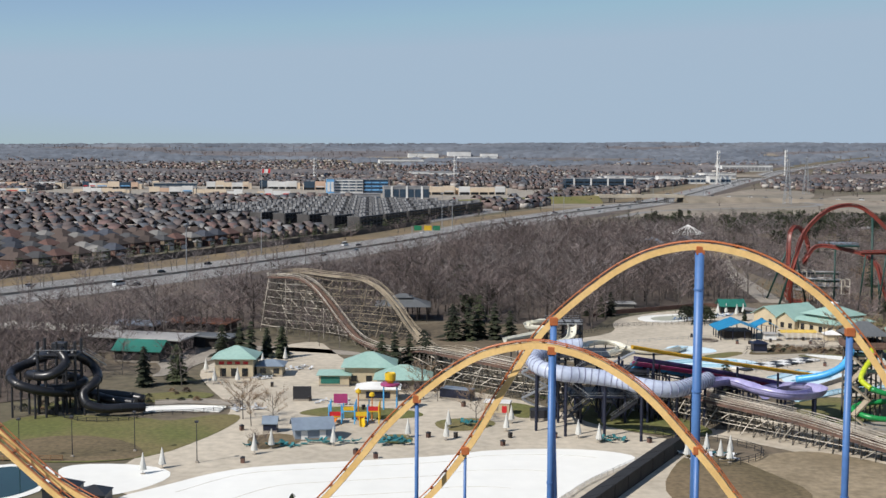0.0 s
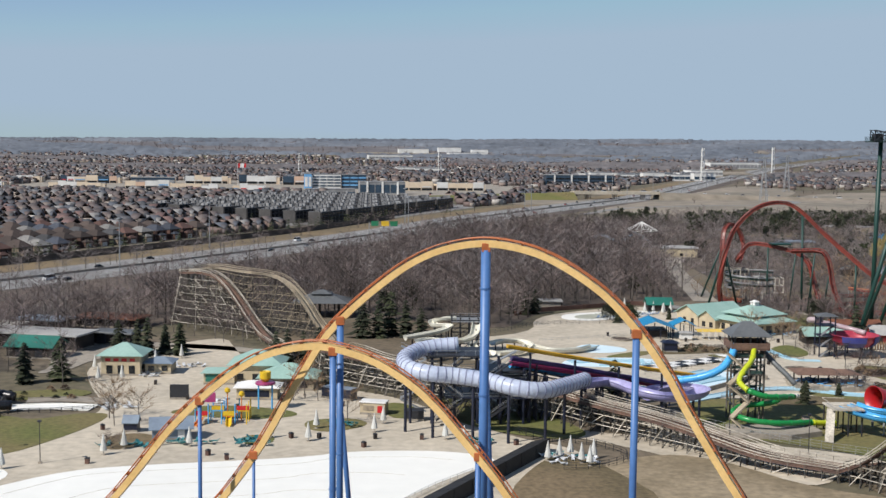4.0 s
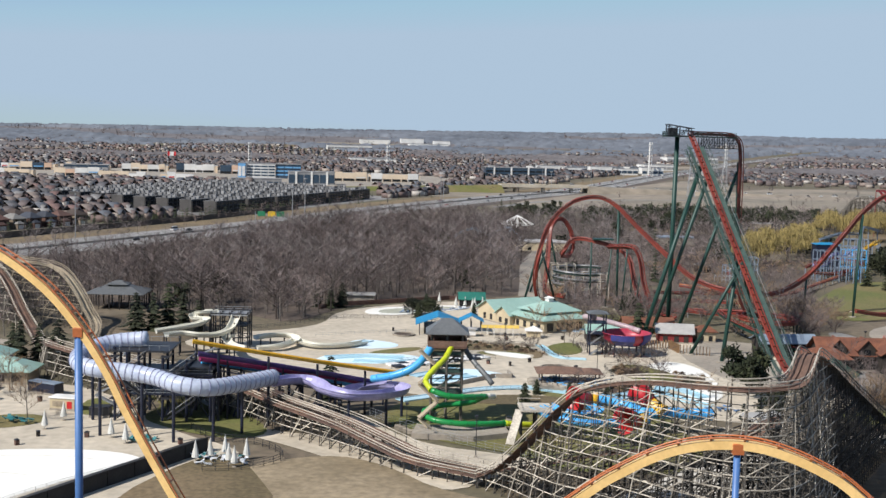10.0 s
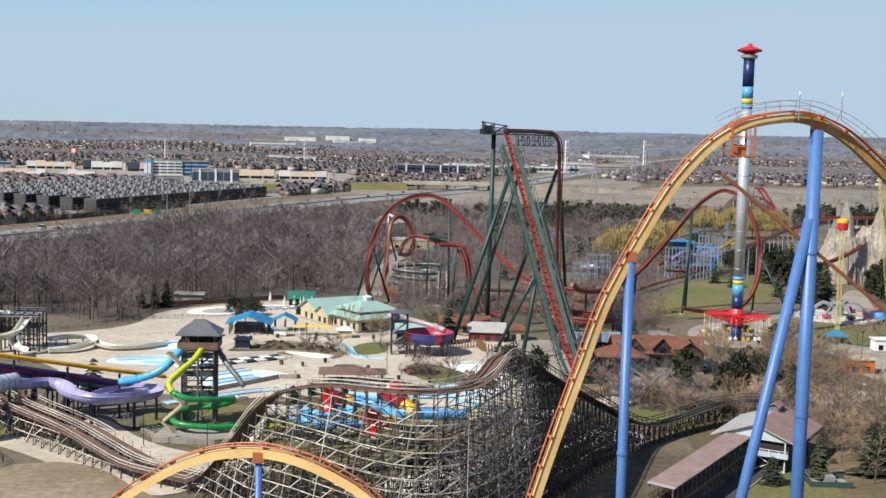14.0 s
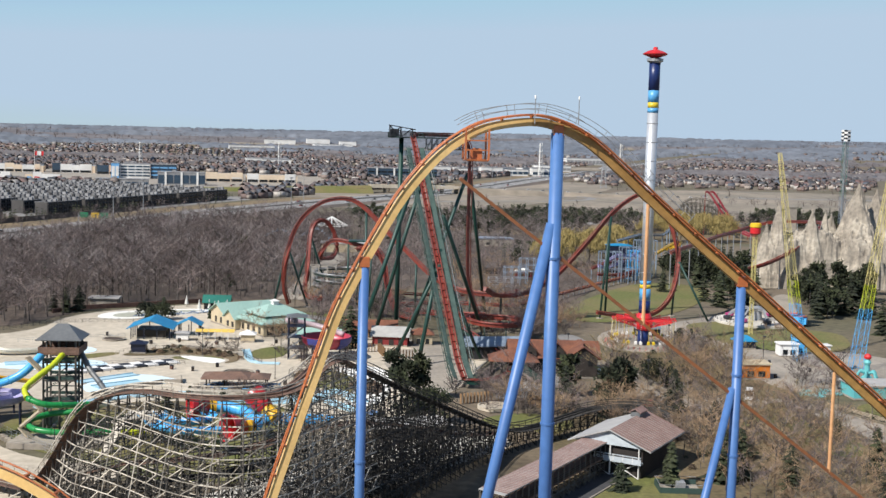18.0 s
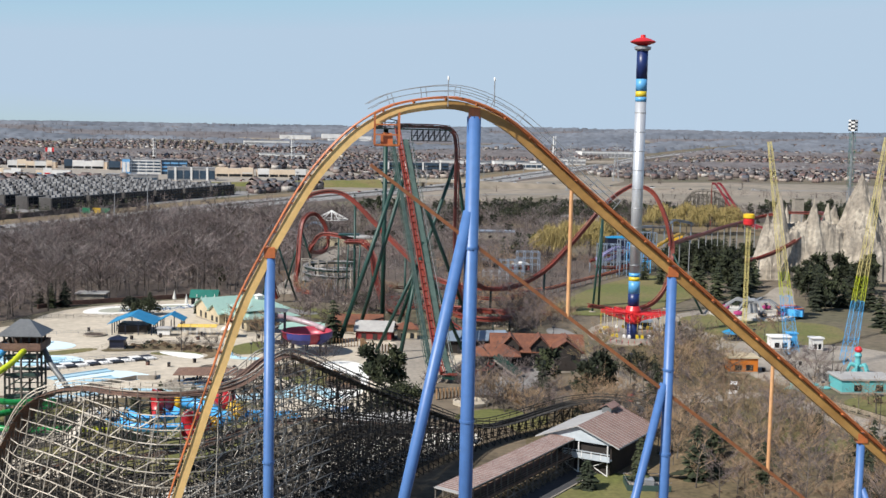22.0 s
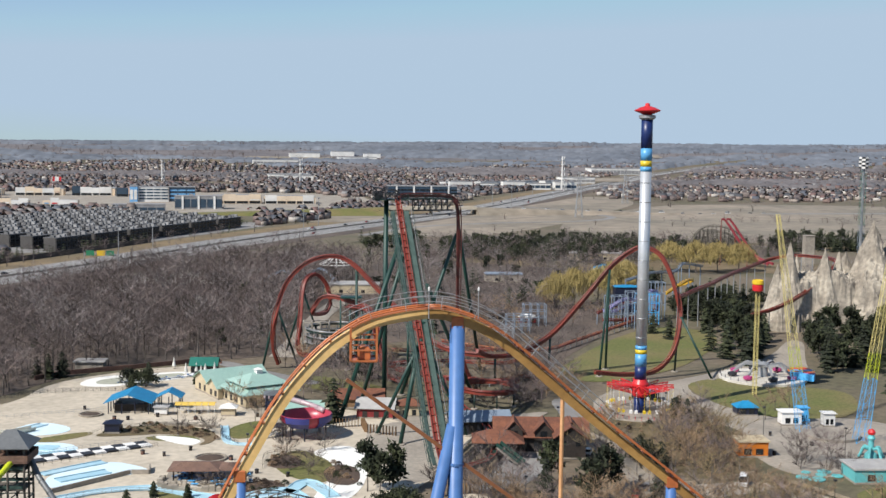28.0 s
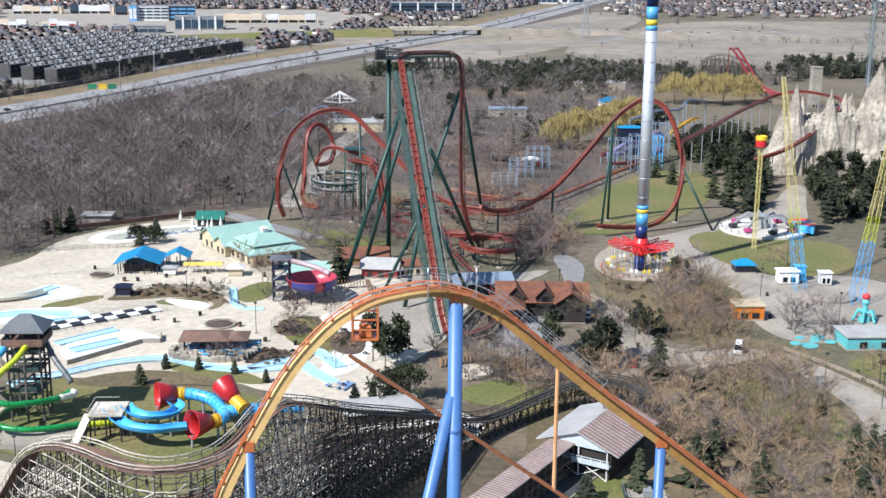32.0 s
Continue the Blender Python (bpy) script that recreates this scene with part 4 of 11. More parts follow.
def canopy(y0, y1, spread, cell, cut, seed, top, material, label):
    """Distant woods as a lumpy canopy in long patches."""
    b_ = Build()
    ny, nx = int((y1 - y0) / cell / 1.6), int(2 * spread / cell)
    r_ = random.Random(seed)
    up = []
    for j in range(ny + 1):
        for i in range(nx + 1):
            x = 100 - spread + i * cell + r_.uniform(-0.35, 0.35) * cell
            y = y0 + j * cell * 1.6 + r_.uniform(-0.5, 0.5) * cell
            d_ = noise.noise((x * 0.0011, y * 0.0034, seed)) + 0.45 * noise.noise((x * 0.005, y * 0.012, seed + 3)) - cut
            up.append(0 < i < nx and 0 < j < ny and d_ > 0 and abs(x - np.interp(y, HWY[1], HWY[0])) > 75 and abs(x - 100) < 0.47 * y + 60)
            b_.v.append((x, y, height(x, y) + (top * (0.6 + 0.4 * min(1.0, d_ * 5)) * r_.uniform(0.4, 1.2) if up[-1] else -2.0)))
    w_ = nx + 1
    b_.f = [q for j in range(ny) for i in range(nx) for q in [(j * w_ + i, j * w_ + i + 1, (j + 1) * w_ + i + 1, (j + 1) * w_ + i)] if any(up[k] for k in q)]
    o_ = part("far_woods", b_, material, smooth=True)
    tagged(o_, label, "woods", kind="stuff")


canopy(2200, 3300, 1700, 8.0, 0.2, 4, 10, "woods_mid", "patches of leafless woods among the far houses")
canopy(3150, 4850, 2350, 10.0, 0.03, 9, 12, "twigs_haze", "haze blue-grey wooded land towards the horizon")


# ---- town rows, shops and offices across the motorway ----
defmat("facade_dark", (0.034, 0.035, 0.04), second=(0.024, 0.025, 0.03), big=0.1, fine=0.8, fvar=0.2, rough=0.7)
defmat("facade_grey", (0.11, 0.10, 0.097), second=(0.075, 0.07, 0.067), big=0.1, fine=0.8, fvar=0.2, rough=0.7)
defmat("roof_felt", (0.22, 0.22, 0.225), second=(0.15, 0.15, 0.155), big=0.1, fine=0.5, fvar=0.2, rough=0.85)
defmat("roof_light", (0.34, 0.34, 0.34), second=(0.255, 0.255, 0.264), big=0.1, fine=0.5, fvar=0.15, rough=0.8)
defmat("shop_beige", (0.72, 0.59, 0.44), second=(0.66, 0.53, 0.39), big=0.05, fine=0.4, fvar=0.06, rough=0.8)
defmat("shop_white", (0.74, 0.73, 0.70), big=0.05, fine=0.4, fvar=0.05, rough=0.8)
defmat("shop_blue", (0.16, 0.40, 0.70), big=0.05, fine=0.4, fvar=0.05, rough=0.6)
defmat("glass_blue", (0.06, 0.10, 0.15), big=0.05, fine=0.3, fvar=0.15, rough=0.15)
defmat("shop_orange", (0.68, 0.46, 0.33), big=0.05, fine=0.4, fvar=0.05, rough=0.7)
defmat("noise_wall", (0.12, 0.105, 0.09), big=0.1, fine=0.8, fvar=0.1, rough=0.9)


def town_block(label):
    e = thing("townhouse_row", label, "townhouses", "rows of townhouses")
    L, D, H = 44.0, 11.0, 9.6
    part("wall", Build().box(0, 0, 0, L, D, H), "facade_dark", e)
    part("end_wall", Build().box(-0.3, 0.4, 0, -0.004, D - 0.4, H + 0.4), "facade_grey", e)
    part("roof", Build().box(-0.3, -0.3, H + 0.004, L + 0.3, D + 0.3, H + 0.4), "roof_felt", e)
    pale, dark, felt, glass, fin = Build(), Build(), Build(), Build(), Build()
    r_ = random.Random(6)
    for k in range(14):
        y0 = 1.2 + r_.uniform(0, 1.2) + (4.6 if k % 2 else 0)
        (dark if k % 5 == 1 else felt if k % 5 in (0, 3) else pale).bbox(k * 3.15 + 0.4, y0, H + 0.4, k * 3.15 + 2.3, y0 + r_.uniform(2.2, 3.4), H + r_.uniform(1.5, 2.7), 0.1)
    for k in range(7):
        for z in (0.9, 3.9, 6.8):
            glass.box(k * 6.3 + 1.2, -0.12, z, k * 6.3 + 2.8, -0.004, z + 1.9)
            glass.box(k * 6.3 + 3.6, -0.12, z, k * 6.3 + 5.0, -0.004, z + 1.9)
        fin.box(k * 6.3 - 0.1, -0.3, 0, k * 6.3 + 0.45, -0.13, H + 0.2)
        fin.box(k * 6.3 + 3.0, -0.2, 3.2, k * 6.3 + 5.8, -0.13, 3.6)
    tagged(part("roof_hut", pale, "roof_light", e), "pale roof stair heads", kind="stuff")
    tagged(part("roof_hut", felt, "roof_felt", e), "grey roof stair heads", kind="stuff")
    tagged(part("roof_hut", dark, "facade_dark", e), "dark roof stair heads", kind="stuff")
    tagged(part("glazing", glass, "window_glass", e), kind="stuff")
    tagged(part("facade_relief", fin, "facade_grey", e), kind="stuff")
    return e
tb = town_block("long dark townhouse row with pale flat roofs")
tdir = Vector((0.362, 0.932))
tn = Vector((-0.932, 0.362))
tturn = math.degrees(math.atan2(tdir.y, tdir.x))
first = True
for row in range(8):
    for k in range(6):
        p = Vector((-62, 934)) + tdir * (k * 49 + row * 6) + tn * (row * 25)
        if k * 49 + row * 6 > 310:
            continue
        m = pose(p.x, p.y, 0.05, 0, 0, tturn)
        if first:
            tb.matrix_basis = m
            first = False
        else:
            copy_thing(tb, m)
sheet("town_street", [(-70, 920), (-50, 925), (64, 1215), (66, 1260), (-150, 1330), (-270, 1020), (-180, 930)], 0.08, "asphalt", "grey streets between townhouse rows", "street", smooth_edge=False)
sheet("car_park", [(-620, 1420), (-200, 1400), (110, 1420), (180, 1600), (140, 1960), (-620, 1960)], 0.07, "path_concrete", "pale car parks round the shops", "car park", smooth_edge=False)


def block(label, x, y, w, d, h, wall, roof="roof_light", bands=(), turn=8, cols=0):
    e = thing("commercial_building", label, "building", at=(x, y, 0.05), turn=turn)
    part("wall", Build().box(0, 0, 0, w, d, h), wall, e)
    part("roof", Build().box(-0.3, -0.3, h + 0.004, w + 0.3, d + 0.3, h + 0.8), roof, e)
    for z0, z1, m_ in bands:
        n = max(2, int(w / 9))
        for k in range(n):
            part("window_strip", Build().box(w * k / n + 0.6, -0.3, z0, w * (k + 1) / n - 0.6, -0.004, z1), m_, e)
    for k in range(cols):
        x0 = w * (k + 0.5) / cols
        part("pier", Build().box(x0 - 1.2, -1.0, 0, x0 + 1.2, -0.31, h + 0.6), "shop_white", e)
    for k in range(max(1, int(w / 30))):
        part("roof_unit", Build().bbox(w * (k + 0.3) / max(1, int(w / 30)), d * 0.4, h + 0.8, w * (k + 0.3) / max(1, int(w / 30)) + 5, d * 0.4 + 4, h + 2.8, 0.2), "roof_light", e)
    return e
def shop_row(label, x, y, w, d, h, seed, turn=8):
    """A row of shopfronts of different heights and colours under one roof."""
    e = thing("retail_row", label, "shops", "retail rows", at=(x, y, 0.05), turn=turn)
    part("wall", Build().box(0, 0, 0, w, d, h), "shop_beige", e)
    part("roof", Build().box(-0.3, 0.2, h + 0.004, w + 0.3, d + 0.3, h + 0.6), "roof_light", e)
    r_ = random.Random(seed)
    a = 0.0
    while a < w - 5:
        c = min(w, a + r_.uniform(8, 17))
        top = h + r_.choice((0.9, 1.2, 2.4, 3.6))
        part("shopfront", Build().box(a + 0.1, -0.7, 0, c - 0.1, -0.004, top), r_.choice(("shop_white", "shop_white", "shop_beige", "shop_beige", "shop_beige", "shop_beige", "shop_orange", "glass_blue")), e)
        part("shop_window", Build().box(a + 0.8, -0.85, 0.4, c - 0.8, -0.704, 3.6), "window_glass", e)
        if r_.random() < 0.4:
            part("sign_panel", Build().box(a + 1.6, -0.9, 4.4, c - 1.6, -0.704, 5.8), r_.choice(("shop_orange", "shop_blue", "bright_red", "shop_white", "shop_white")), e)
        a = c
    return e


for i_, (x, y, w_, d_, h_) in enumerate(((-345, 1800, 66, 30, 9), (-268, 1812, 60, 30, 10), (-200, 1790, 54, 28, 9), (-640, 1770, 90, 30, 8), (-520, 1772, 84, 30, 8), (-420, 1780, 60, 28, 9), (-470, 1560, 70, 20, 7), (-380, 1590, 60, 20, 8), (-300, 1500, 56, 18, 7), (-225, 1500, 40, 18, 8), (-40, 1622, 62, 34, 10), (26, 1632, 66, 34, 9), (-610, 1560, 80, 20, 7), (-700, 1640, 90, 24, 8))):
    shop_row("row of cream and white shops with glazed fronts", x, y, w_, d_, h_, 300 + i_)
for x, y, w_, d_ in ((296, 2215, 58, 22), (362, 2262, 58, 22), (428, 2305, 58, 22), (494, 2350, 46, 20)):
    block("white roadside showroom with dark glazing", x, y, w_, d_, 11, "shop_white", bands=((2, 8, "glass_blue"),), turn=30)
for x, y, w_, d_, h_ in ((-90, 3650, 90, 40, 14), (30, 3760, 70, 40, 14), (130, 3700, 50, 30, 12), (-20, 2560, 60, 26, 10)):
    block("large white warehouse among the far trees", x, y, w_, d_, h_, "shop_white", turn=6).location.z = height(x, y)
block("blue and white hotel with rows of windows", -152, 1655, 48, 18, 19, "shop_white", bands=((3, 5, "glass_blue"), (7, 9, "glass_blue"), (11, 13, "glass_blue"), (15, 17, "glass_blue")), cols=0)
block("bright blue end wing of the hotel", -153, 1650, 10, 16, 20, "shop_blue", bands=((3, 16, "shop_white"),))
block("grey-blue long hotel wing", -104, 1664, 34, 18, 19, "glass_blue", bands=((4, 6, "shop_blue"), (9, 11, "shop_blue"), (14, 16, "shop_blue")))
block("grey office with tall glass bays", -68, 1490, 56, 22, 15, "roof_light", bands=((2, 12, "glass_blue"),), cols=3)
block("low pale grey store with glazing", -127, 1425, 58, 20, 8, "roof_light", bands=((2, 5, "glass_blue"),))
block("grey glass shop block", -400, 1700, 60, 24, 11, "glass_blue", bands=((3, 8, "roof_light"),))
block("dark glass office with white piers", 188, 1808, 102, 26, 18, "glass_blue", bands=((2, 4, "window_glass"), (7, 9, "window_glass"), (12, 14, "window_glass")), cols=4, turn=4)
for k in range(5):
    block("white office pavilion with dark glass", 300 + k * 48, 2170 + k * 9, 40, 22, 11 if k % 2 else 14, "shop_white", bands=((3, 8, "glass_blue"),), turn=6)
for k, (x, y, w, h) in enumerate(((690, 2960, 130, 16), (560, 2560, 70, 12), (-60, 2640, 90, 10), (-160, 3300, 120, 12), (60, 3500, 110, 12))):
    block("large white flat-roofed warehouse", x, y, w, 50, height(x, y) + h, "shop_white", bands=((height(x, y) + 3, height(x, y) + h - 4, "roof_light"),))
# masts
for x, y, z, lb in ((504, 2196, 60, "white triangular monument mast"), (742, 2600, 62, "slim white three-legged mast"), (30, 2300, 50, "slim pale steel radio mast"), (-250, 2450, 40, "slim pale steel radio mast")):
    e = thing("mast", lb, "mast", at=(x, y, height(x, y)))
    for a in (0, 2.1, 4.2):
        part("leg", Build().pole((3.5 * math.cos(a), 3.5 * math.sin(a), 0), (2.6 * math.cos(a), 2.6 * math.sin(a), z), 0.8, 0.7, 6), "shop_white", e)
    for k in range(6):
        part("ring", Build().lathe(0, 0, [(3.6, z * k / 6 + 5), (3.6, z * k / 6 + 6)], 10), "shop_white", e)
for x, y in ((402, 1401), (520, 1720)):
    e = thing("pylon", "steel lattice power pylon", "pylon", at=(x, y, 0.05))
    b = Build()
    for sx, sy in ((-1, -1), (1, -1), (1, 1), (-1, 1)):
        b.beam((sx * 4, sy * 4, 0), (sx * 1.2, sy * 1.2, 40), 0.5)
        b.beam((sx * 1.2, sy * 1.2, 40), (sx * 0.8, sy * 0.8, 52), 0.4)
    for k in range(8):
        w0 = 4 - 0.35 * k
        for sx in (-1, 1):
            b.beam((-w0, sx * w0, k * 5), (w0 - 0.35, sx * (w0 - 0.35), k * 5 + 5), 0.25)
            b.beam((sx * w0, -w0, k * 5), (sx * (w0 - 0.35), w0 - 0.35, k * 5 + 5), 0.25)
    part("tower", b, "grey_metal", e)
    for z, w0 in ((38, 8), (44, 7), (50, 6)):
        part("crossarm", Build().beam((-w0, 0, z), (w0, 0, z), 0.6, 0.8), "grey_metal", e)
e = thing("flag", "large red and white flag on a tall pole", "flag", at=(-226.7, 1550, 0.05))
part("pole", Build().pole((0, 0, 0), (0, 0, 36), 0.3, 0.2, 8), "shop_white", e)
for x0, x1, m_ in ((0.3, 3, "bright_red"), (3, 8, "shop_white"), (8, 10.7, "bright_red")):
    part("flag_panel", Build().sweep([(x0, 0, 32.5), ((x0 + x1) / 2, 0.3, 32.4), (x1, 0, 32.3)], [(-0.04, -2.6), (0.04, -2.6), (0.04, 2.6), (-0.04, 2.6)]), m_, e)
# sound wall and roadside planting
b = Build()
line = [p for p in HIGHWAY if p[1] < 1000]
b.sweep([(x, y, 1.4) for x, y in beside(line, -56)], [(-0.2, -1.6), (0.2, -1.6), (0.2, 2.2), (-0.2, 2.2)])
structure("sound_wall", b, "noise_wall", "long brown sound wall between houses and motorway", "wall")
e = thing("gantry_sign", "green and yellow road signs on a gantry", "road sign")
defmat("sign_green", (0.02, 0.22, 0.10), rough=0.5)
defmat("sign_yellow", (0.65, 0.42, 0.02), rough=0.5)
for o, m_ in ((12, "sign_green"), (19, "sign_yellow"), (25, "sign_green")):
    part("sign_panel", Build().bbox(-28 + o - 2.6, 842, 6, -28 + o + 2.6, 842.3, 9.4, 0.03), m_, e)
part("beam", Build().beam((-20, 842.6, 7), (2, 842.6, 7), 0.4), "grey_metal", e)
for x in (-20, 2):
    part("post", Build().pole((x, 842.6, 0.1), (x, 842.6, 9), 0.25, 0.25, 8), "grey_metal", e)
sp_small = arrays(joined(*spruce(9, 7, 2.0, 5, 5)))
rng = random.Random(23)
pl = []
for i, p in enumerate(line):
    for k in range(5):
        q = beside(line, -60 - rng.uniform(0, 7))[i]
        if rng.random() < 0.75:
            pl.append((q[0] + rng.uniform(-9, 9) * 0.4, q[1] + rng.uniform(-9, 9), 0, rng.uniform(0, 6.28), rng.uniform(1.0, 1.9), rng.uniform(0.7, 1.3)))
for k in range(620):
    a, c = rng.uniform(-330, 500), rng.uniform(70, 420)
    x, y = hpos(a, c)
    if y > 500:
        pl.append((x, y, 0, rng.uniform(0, 6.28), rng.uniform(0.6, 1.1), rng.uniform(0.5, 1.0)))
stuff_mesh("garden_conifers", sp_small, pl, "needles", "small dark conifers in gardens and along the wall", "trees")

# vehicles
defmat("tyre", (0.02, 0.02, 0.02), rough=0.8)
def car(paint, label, L=4.5, W=1.85, H=1.45, van=False):
    e = thing("van" if van else "car", label, "van" if van else "car", "vehicles")
    hw = W / 2
    zt = 0.75 if not van else 1.2
    part("body", Build().add([(-L / 2, -hw, 0.3), (L / 2, -hw, 0.3), (L / 2, hw, 0.3), (-L / 2, hw, 0.3), (-L / 2 + 0.05, -hw, zt), (L / 2 - 0.1, -hw, zt), (L / 2 - 0.1, hw, zt), (-L / 2 + 0.05, hw, zt), (-L / 2 + 0.2, -hw + 0.1, zt + 0.15), (L / 2 - 0.3, -hw + 0.1, zt + 0.1), (L / 2 - 0.3, hw - 0.1, zt + 0.1), (-L / 2 + 0.2, hw - 0.1, zt + 0.15)],
                             [(3, 2, 1, 0), (0, 1, 5, 4), (1, 2, 6, 5), (2, 3, 7, 6), (3, 0, 4, 7), (4, 5, 9, 8), (5, 6, 10, 9), (6, 7, 11, 10), (7, 4, 8, 11), (8, 9, 10, 11)]), paint, e)
    x0, x1 = (-L * 0.42, L * 0.18) if not van else (-L * 0.48, L * 0.3)
    part("cabin", Build().add([(x0, -hw + 0.1, zt + 0.08), (x1 + 0.5, -hw + 0.1, zt + 0.08), (x1 + 0.5, hw - 0.1, zt + 0.08), (x0, hw - 0.1, zt + 0.08), (x0 + 0.4, -hw + 0.25, H), (x1, -hw + 0.25, H), (x1, hw - 0.25, H), (x0 + 0.4, hw - 0.25, H)], [(0, 1, 5, 4), (1, 2, 6, 5), (2, 3, 7, 6), (3, 0, 4, 7)]), "window_glass", e)
    part("top", Build().box(x0 + 0.38, -hw + 0.23, H + 0.003, x1 + 0.02, hw - 0.23, H + 0.06), paint, e)
    for sx in (-L * 0.32, L * 0.32):
        for sy in (-hw, hw):
            part("wheel", Build().pole((sx, sy - 0.1, 0.33), (sx, sy + 0.1, 0.33), 0.33, 0.33, 10), "tyre", e)
    return e
defmat("paint_white", (0.75, 0.75, 0.74), rough=0.3)
defmat("paint_black", (0.02, 0.02, 0.024), rough=0.25)
defmat("paint_silver", (0.42, 0.43, 0.45), rough=0.3, metal=0.5)
defmat("paint_red", (0.35, 0.02, 0.02), rough=0.3)
cars = [car("paint_white", "white car on the motorway"), car("paint_black", "black car on the motorway"), car("paint_silver", "silver car on the motorway"), car("paint_white", "white delivery van on the motorway", 6.2, 2.1, 2.6, True), car("paint_red", "red car on the motorway")]
rng = random.Random(15)
for k in range(56):
    i = rng.randrange(4, 118)
    p, q = HIGHWAY[i], HIGHWAY[i + 1]
    d = Vector((q[0] - p[0], q[1] - p[1])).normalized()
    o = rng.choice((-21, -17, -13, -9, 9, 13, 17, 21))
    t = rng.random() * 18
    x, y = p[0] + d.x * t + d.y * o, p[1] + d.y * t - d.x * o
    copy_thing(cars[rng.choice((0, 0, 1, 1, 2, 2, 3, 4))], pose(x, y, height(x, y) + 0.16, 0, 0, math.degrees(math.atan2(d.y, d.x)) + (180 if o > 0 else 0)))
for c_, (x, y) in zip(cars, ((231.5, 352), (233.5, 344), (240, 318), (265, 322), (236, 312))):
    c_.matrix_basis = pose(x, y, 0.14, 0, 0, 70)
for k in range(20):
    x, y = rng.uniform(-330, 120), rng.uniform(1450, 1600)
    copy_thing(cars[rng.choice((0, 1, 2, 4))], pose(x, y, 0.1, 0, 0, rng.choice((8, 98))))
for x, y, k in ((-330, 1530, 3), (270, 1435, 3), (222, 1428, 3), (240, 1430, 1), (205, 1425, 0)):
    copy_thing(cars[k], pose(x, y, 8.45 if 190 < x < 280 else 0.25, 0, 0, 10))
for k in range(15):
    p = along(90 + k * 24 + rng.uniform(-6, 6), rng.choice((-5, 5)))
    zz = max(0.25, 8.2 - (p - along(52)).length * 0.0284) if k < 10 else 0.25
    copy_thing(cars[rng.choice((0, 1, 2, 2, 0, 3))], pose(p.x, p.y, zz, 0, 0, 9.8))
mast_lamp = thing("high_mast_lamp", "tall grey motorway lighting mast", "lamp post", "motorway lamps")
part("pole", Build().pole((0, 0, 0), (0, 0, 27), 0.32, 0.18, 8), "grey_metal", mast_lamp)
part("lamp_ring", Build().lathe(0, 0, [(0.3, 26.6), (1.5, 26.9), (1.5, 27.5), (0.3, 27.7)], 10), "grey_metal", mast_lamp)
for i, k in enumerate(range(6, 96, 7)):
    q = beside(HIGHWAY, 30 if i % 2 else -30)[k]
    m = pose(q[0], q[1], height(*q) + 0.05)
    if i:
        copy_thing(mast_lamp, m)
    else:
        mast_lamp.matrix_basis = m


# ---- steel coasters ----
def steel_track(e, pts, spine_mat, rail_mat, gauge=0.6, spine=(0.42, 0.44), step=1.1, rail_r=0.11, ups=None, tie_mat=None, drop=0.78):
    """Spine, two rails and single cross ties under the coaster e. pts run evenly."""
    fr = frames_of(pts, ups)
    a, c = spine
    cen = [tuple(p - u * drop) for p, d, s, u in fr]
    u3 = [tuple(u) for p, d, s, u in fr]
    part("spine", Build().sweep(cen, [(-a, -c), (a, -c), (a, c), (-a, c)], u3), spine_mat, e)
    for sgn in (-1, 1):
        part("rail", Build().tube([tuple(p + s * sgn * gauge) for p, d, s, u in fr], rail_r, 6, u3), rail_mat, e, smooth=True)
    tie = Build()
    tie.add([(-gauge, -0.09, -0.12), (gauge, -0.09, -0.12), (gauge, 0.09, -0.12), (-gauge, 0.09, -0.12), (-gauge, -0.09, 0.05), (gauge, -0.09, 0.05), (gauge, 0.09, 0.05), (-gauge, 0.09, 0.05),
             (-a * 0.8, -0.09, -drop + c + 0.01), (a * 0.8, -0.09, -drop + c + 0.01), (a * 0.8, 0.09, -drop + c + 0.01), (-a * 0.8, 0.09, -drop + c + 0.01)],
            [(4, 5, 6, 7), (0, 1, 5, 4), (2, 3, 7, 6), (1, 2, 6, 5), (3, 0, 4, 7), (8, 9, 1, 0), (10, 11, 3, 2), (9, 10, 2, 1), (11, 8, 0, 3)])
    return fr, tie.mesh("crosstie", tie_mat or rail_mat)


def ties(e, fr, me, every=2):
    for p, d, s, u in fr[::every]:
        o = new("crosstie", me)
        o.parent = e
        m = Matrix((s, d, u)).transposed().to_4x4()
        o.matrix_basis = Matrix.Translation(p) @ m


def column(e, foot, top, r, material, name="column", collars=(), label=""):
    c = part(name, Build().pole(foot, top, r, r, 16), material, e, label, smooth=False)
    me = c.data
    me.polygons.foreach_set("use_smooth", [len(p.vertices) == 4 for p in me.polygons])
    for t in collars:
        a, b = Vector(foot), Vector(top)
        d = (b - a).normalized() * 0.12
        q = a.lerp(b, t)
        part("flange", Build().pole(q - d, q + d, r + 0.09, r + 0.09, 16), material, c)
    part("footing", Build().lathe(foot[0], foot[1], [(r + 0.9, 0.02), (r + 0.9, 0.35), (r + 0.75, 0.45), (0.1, 0.46)], 12), "path_concrete", c)
    return c


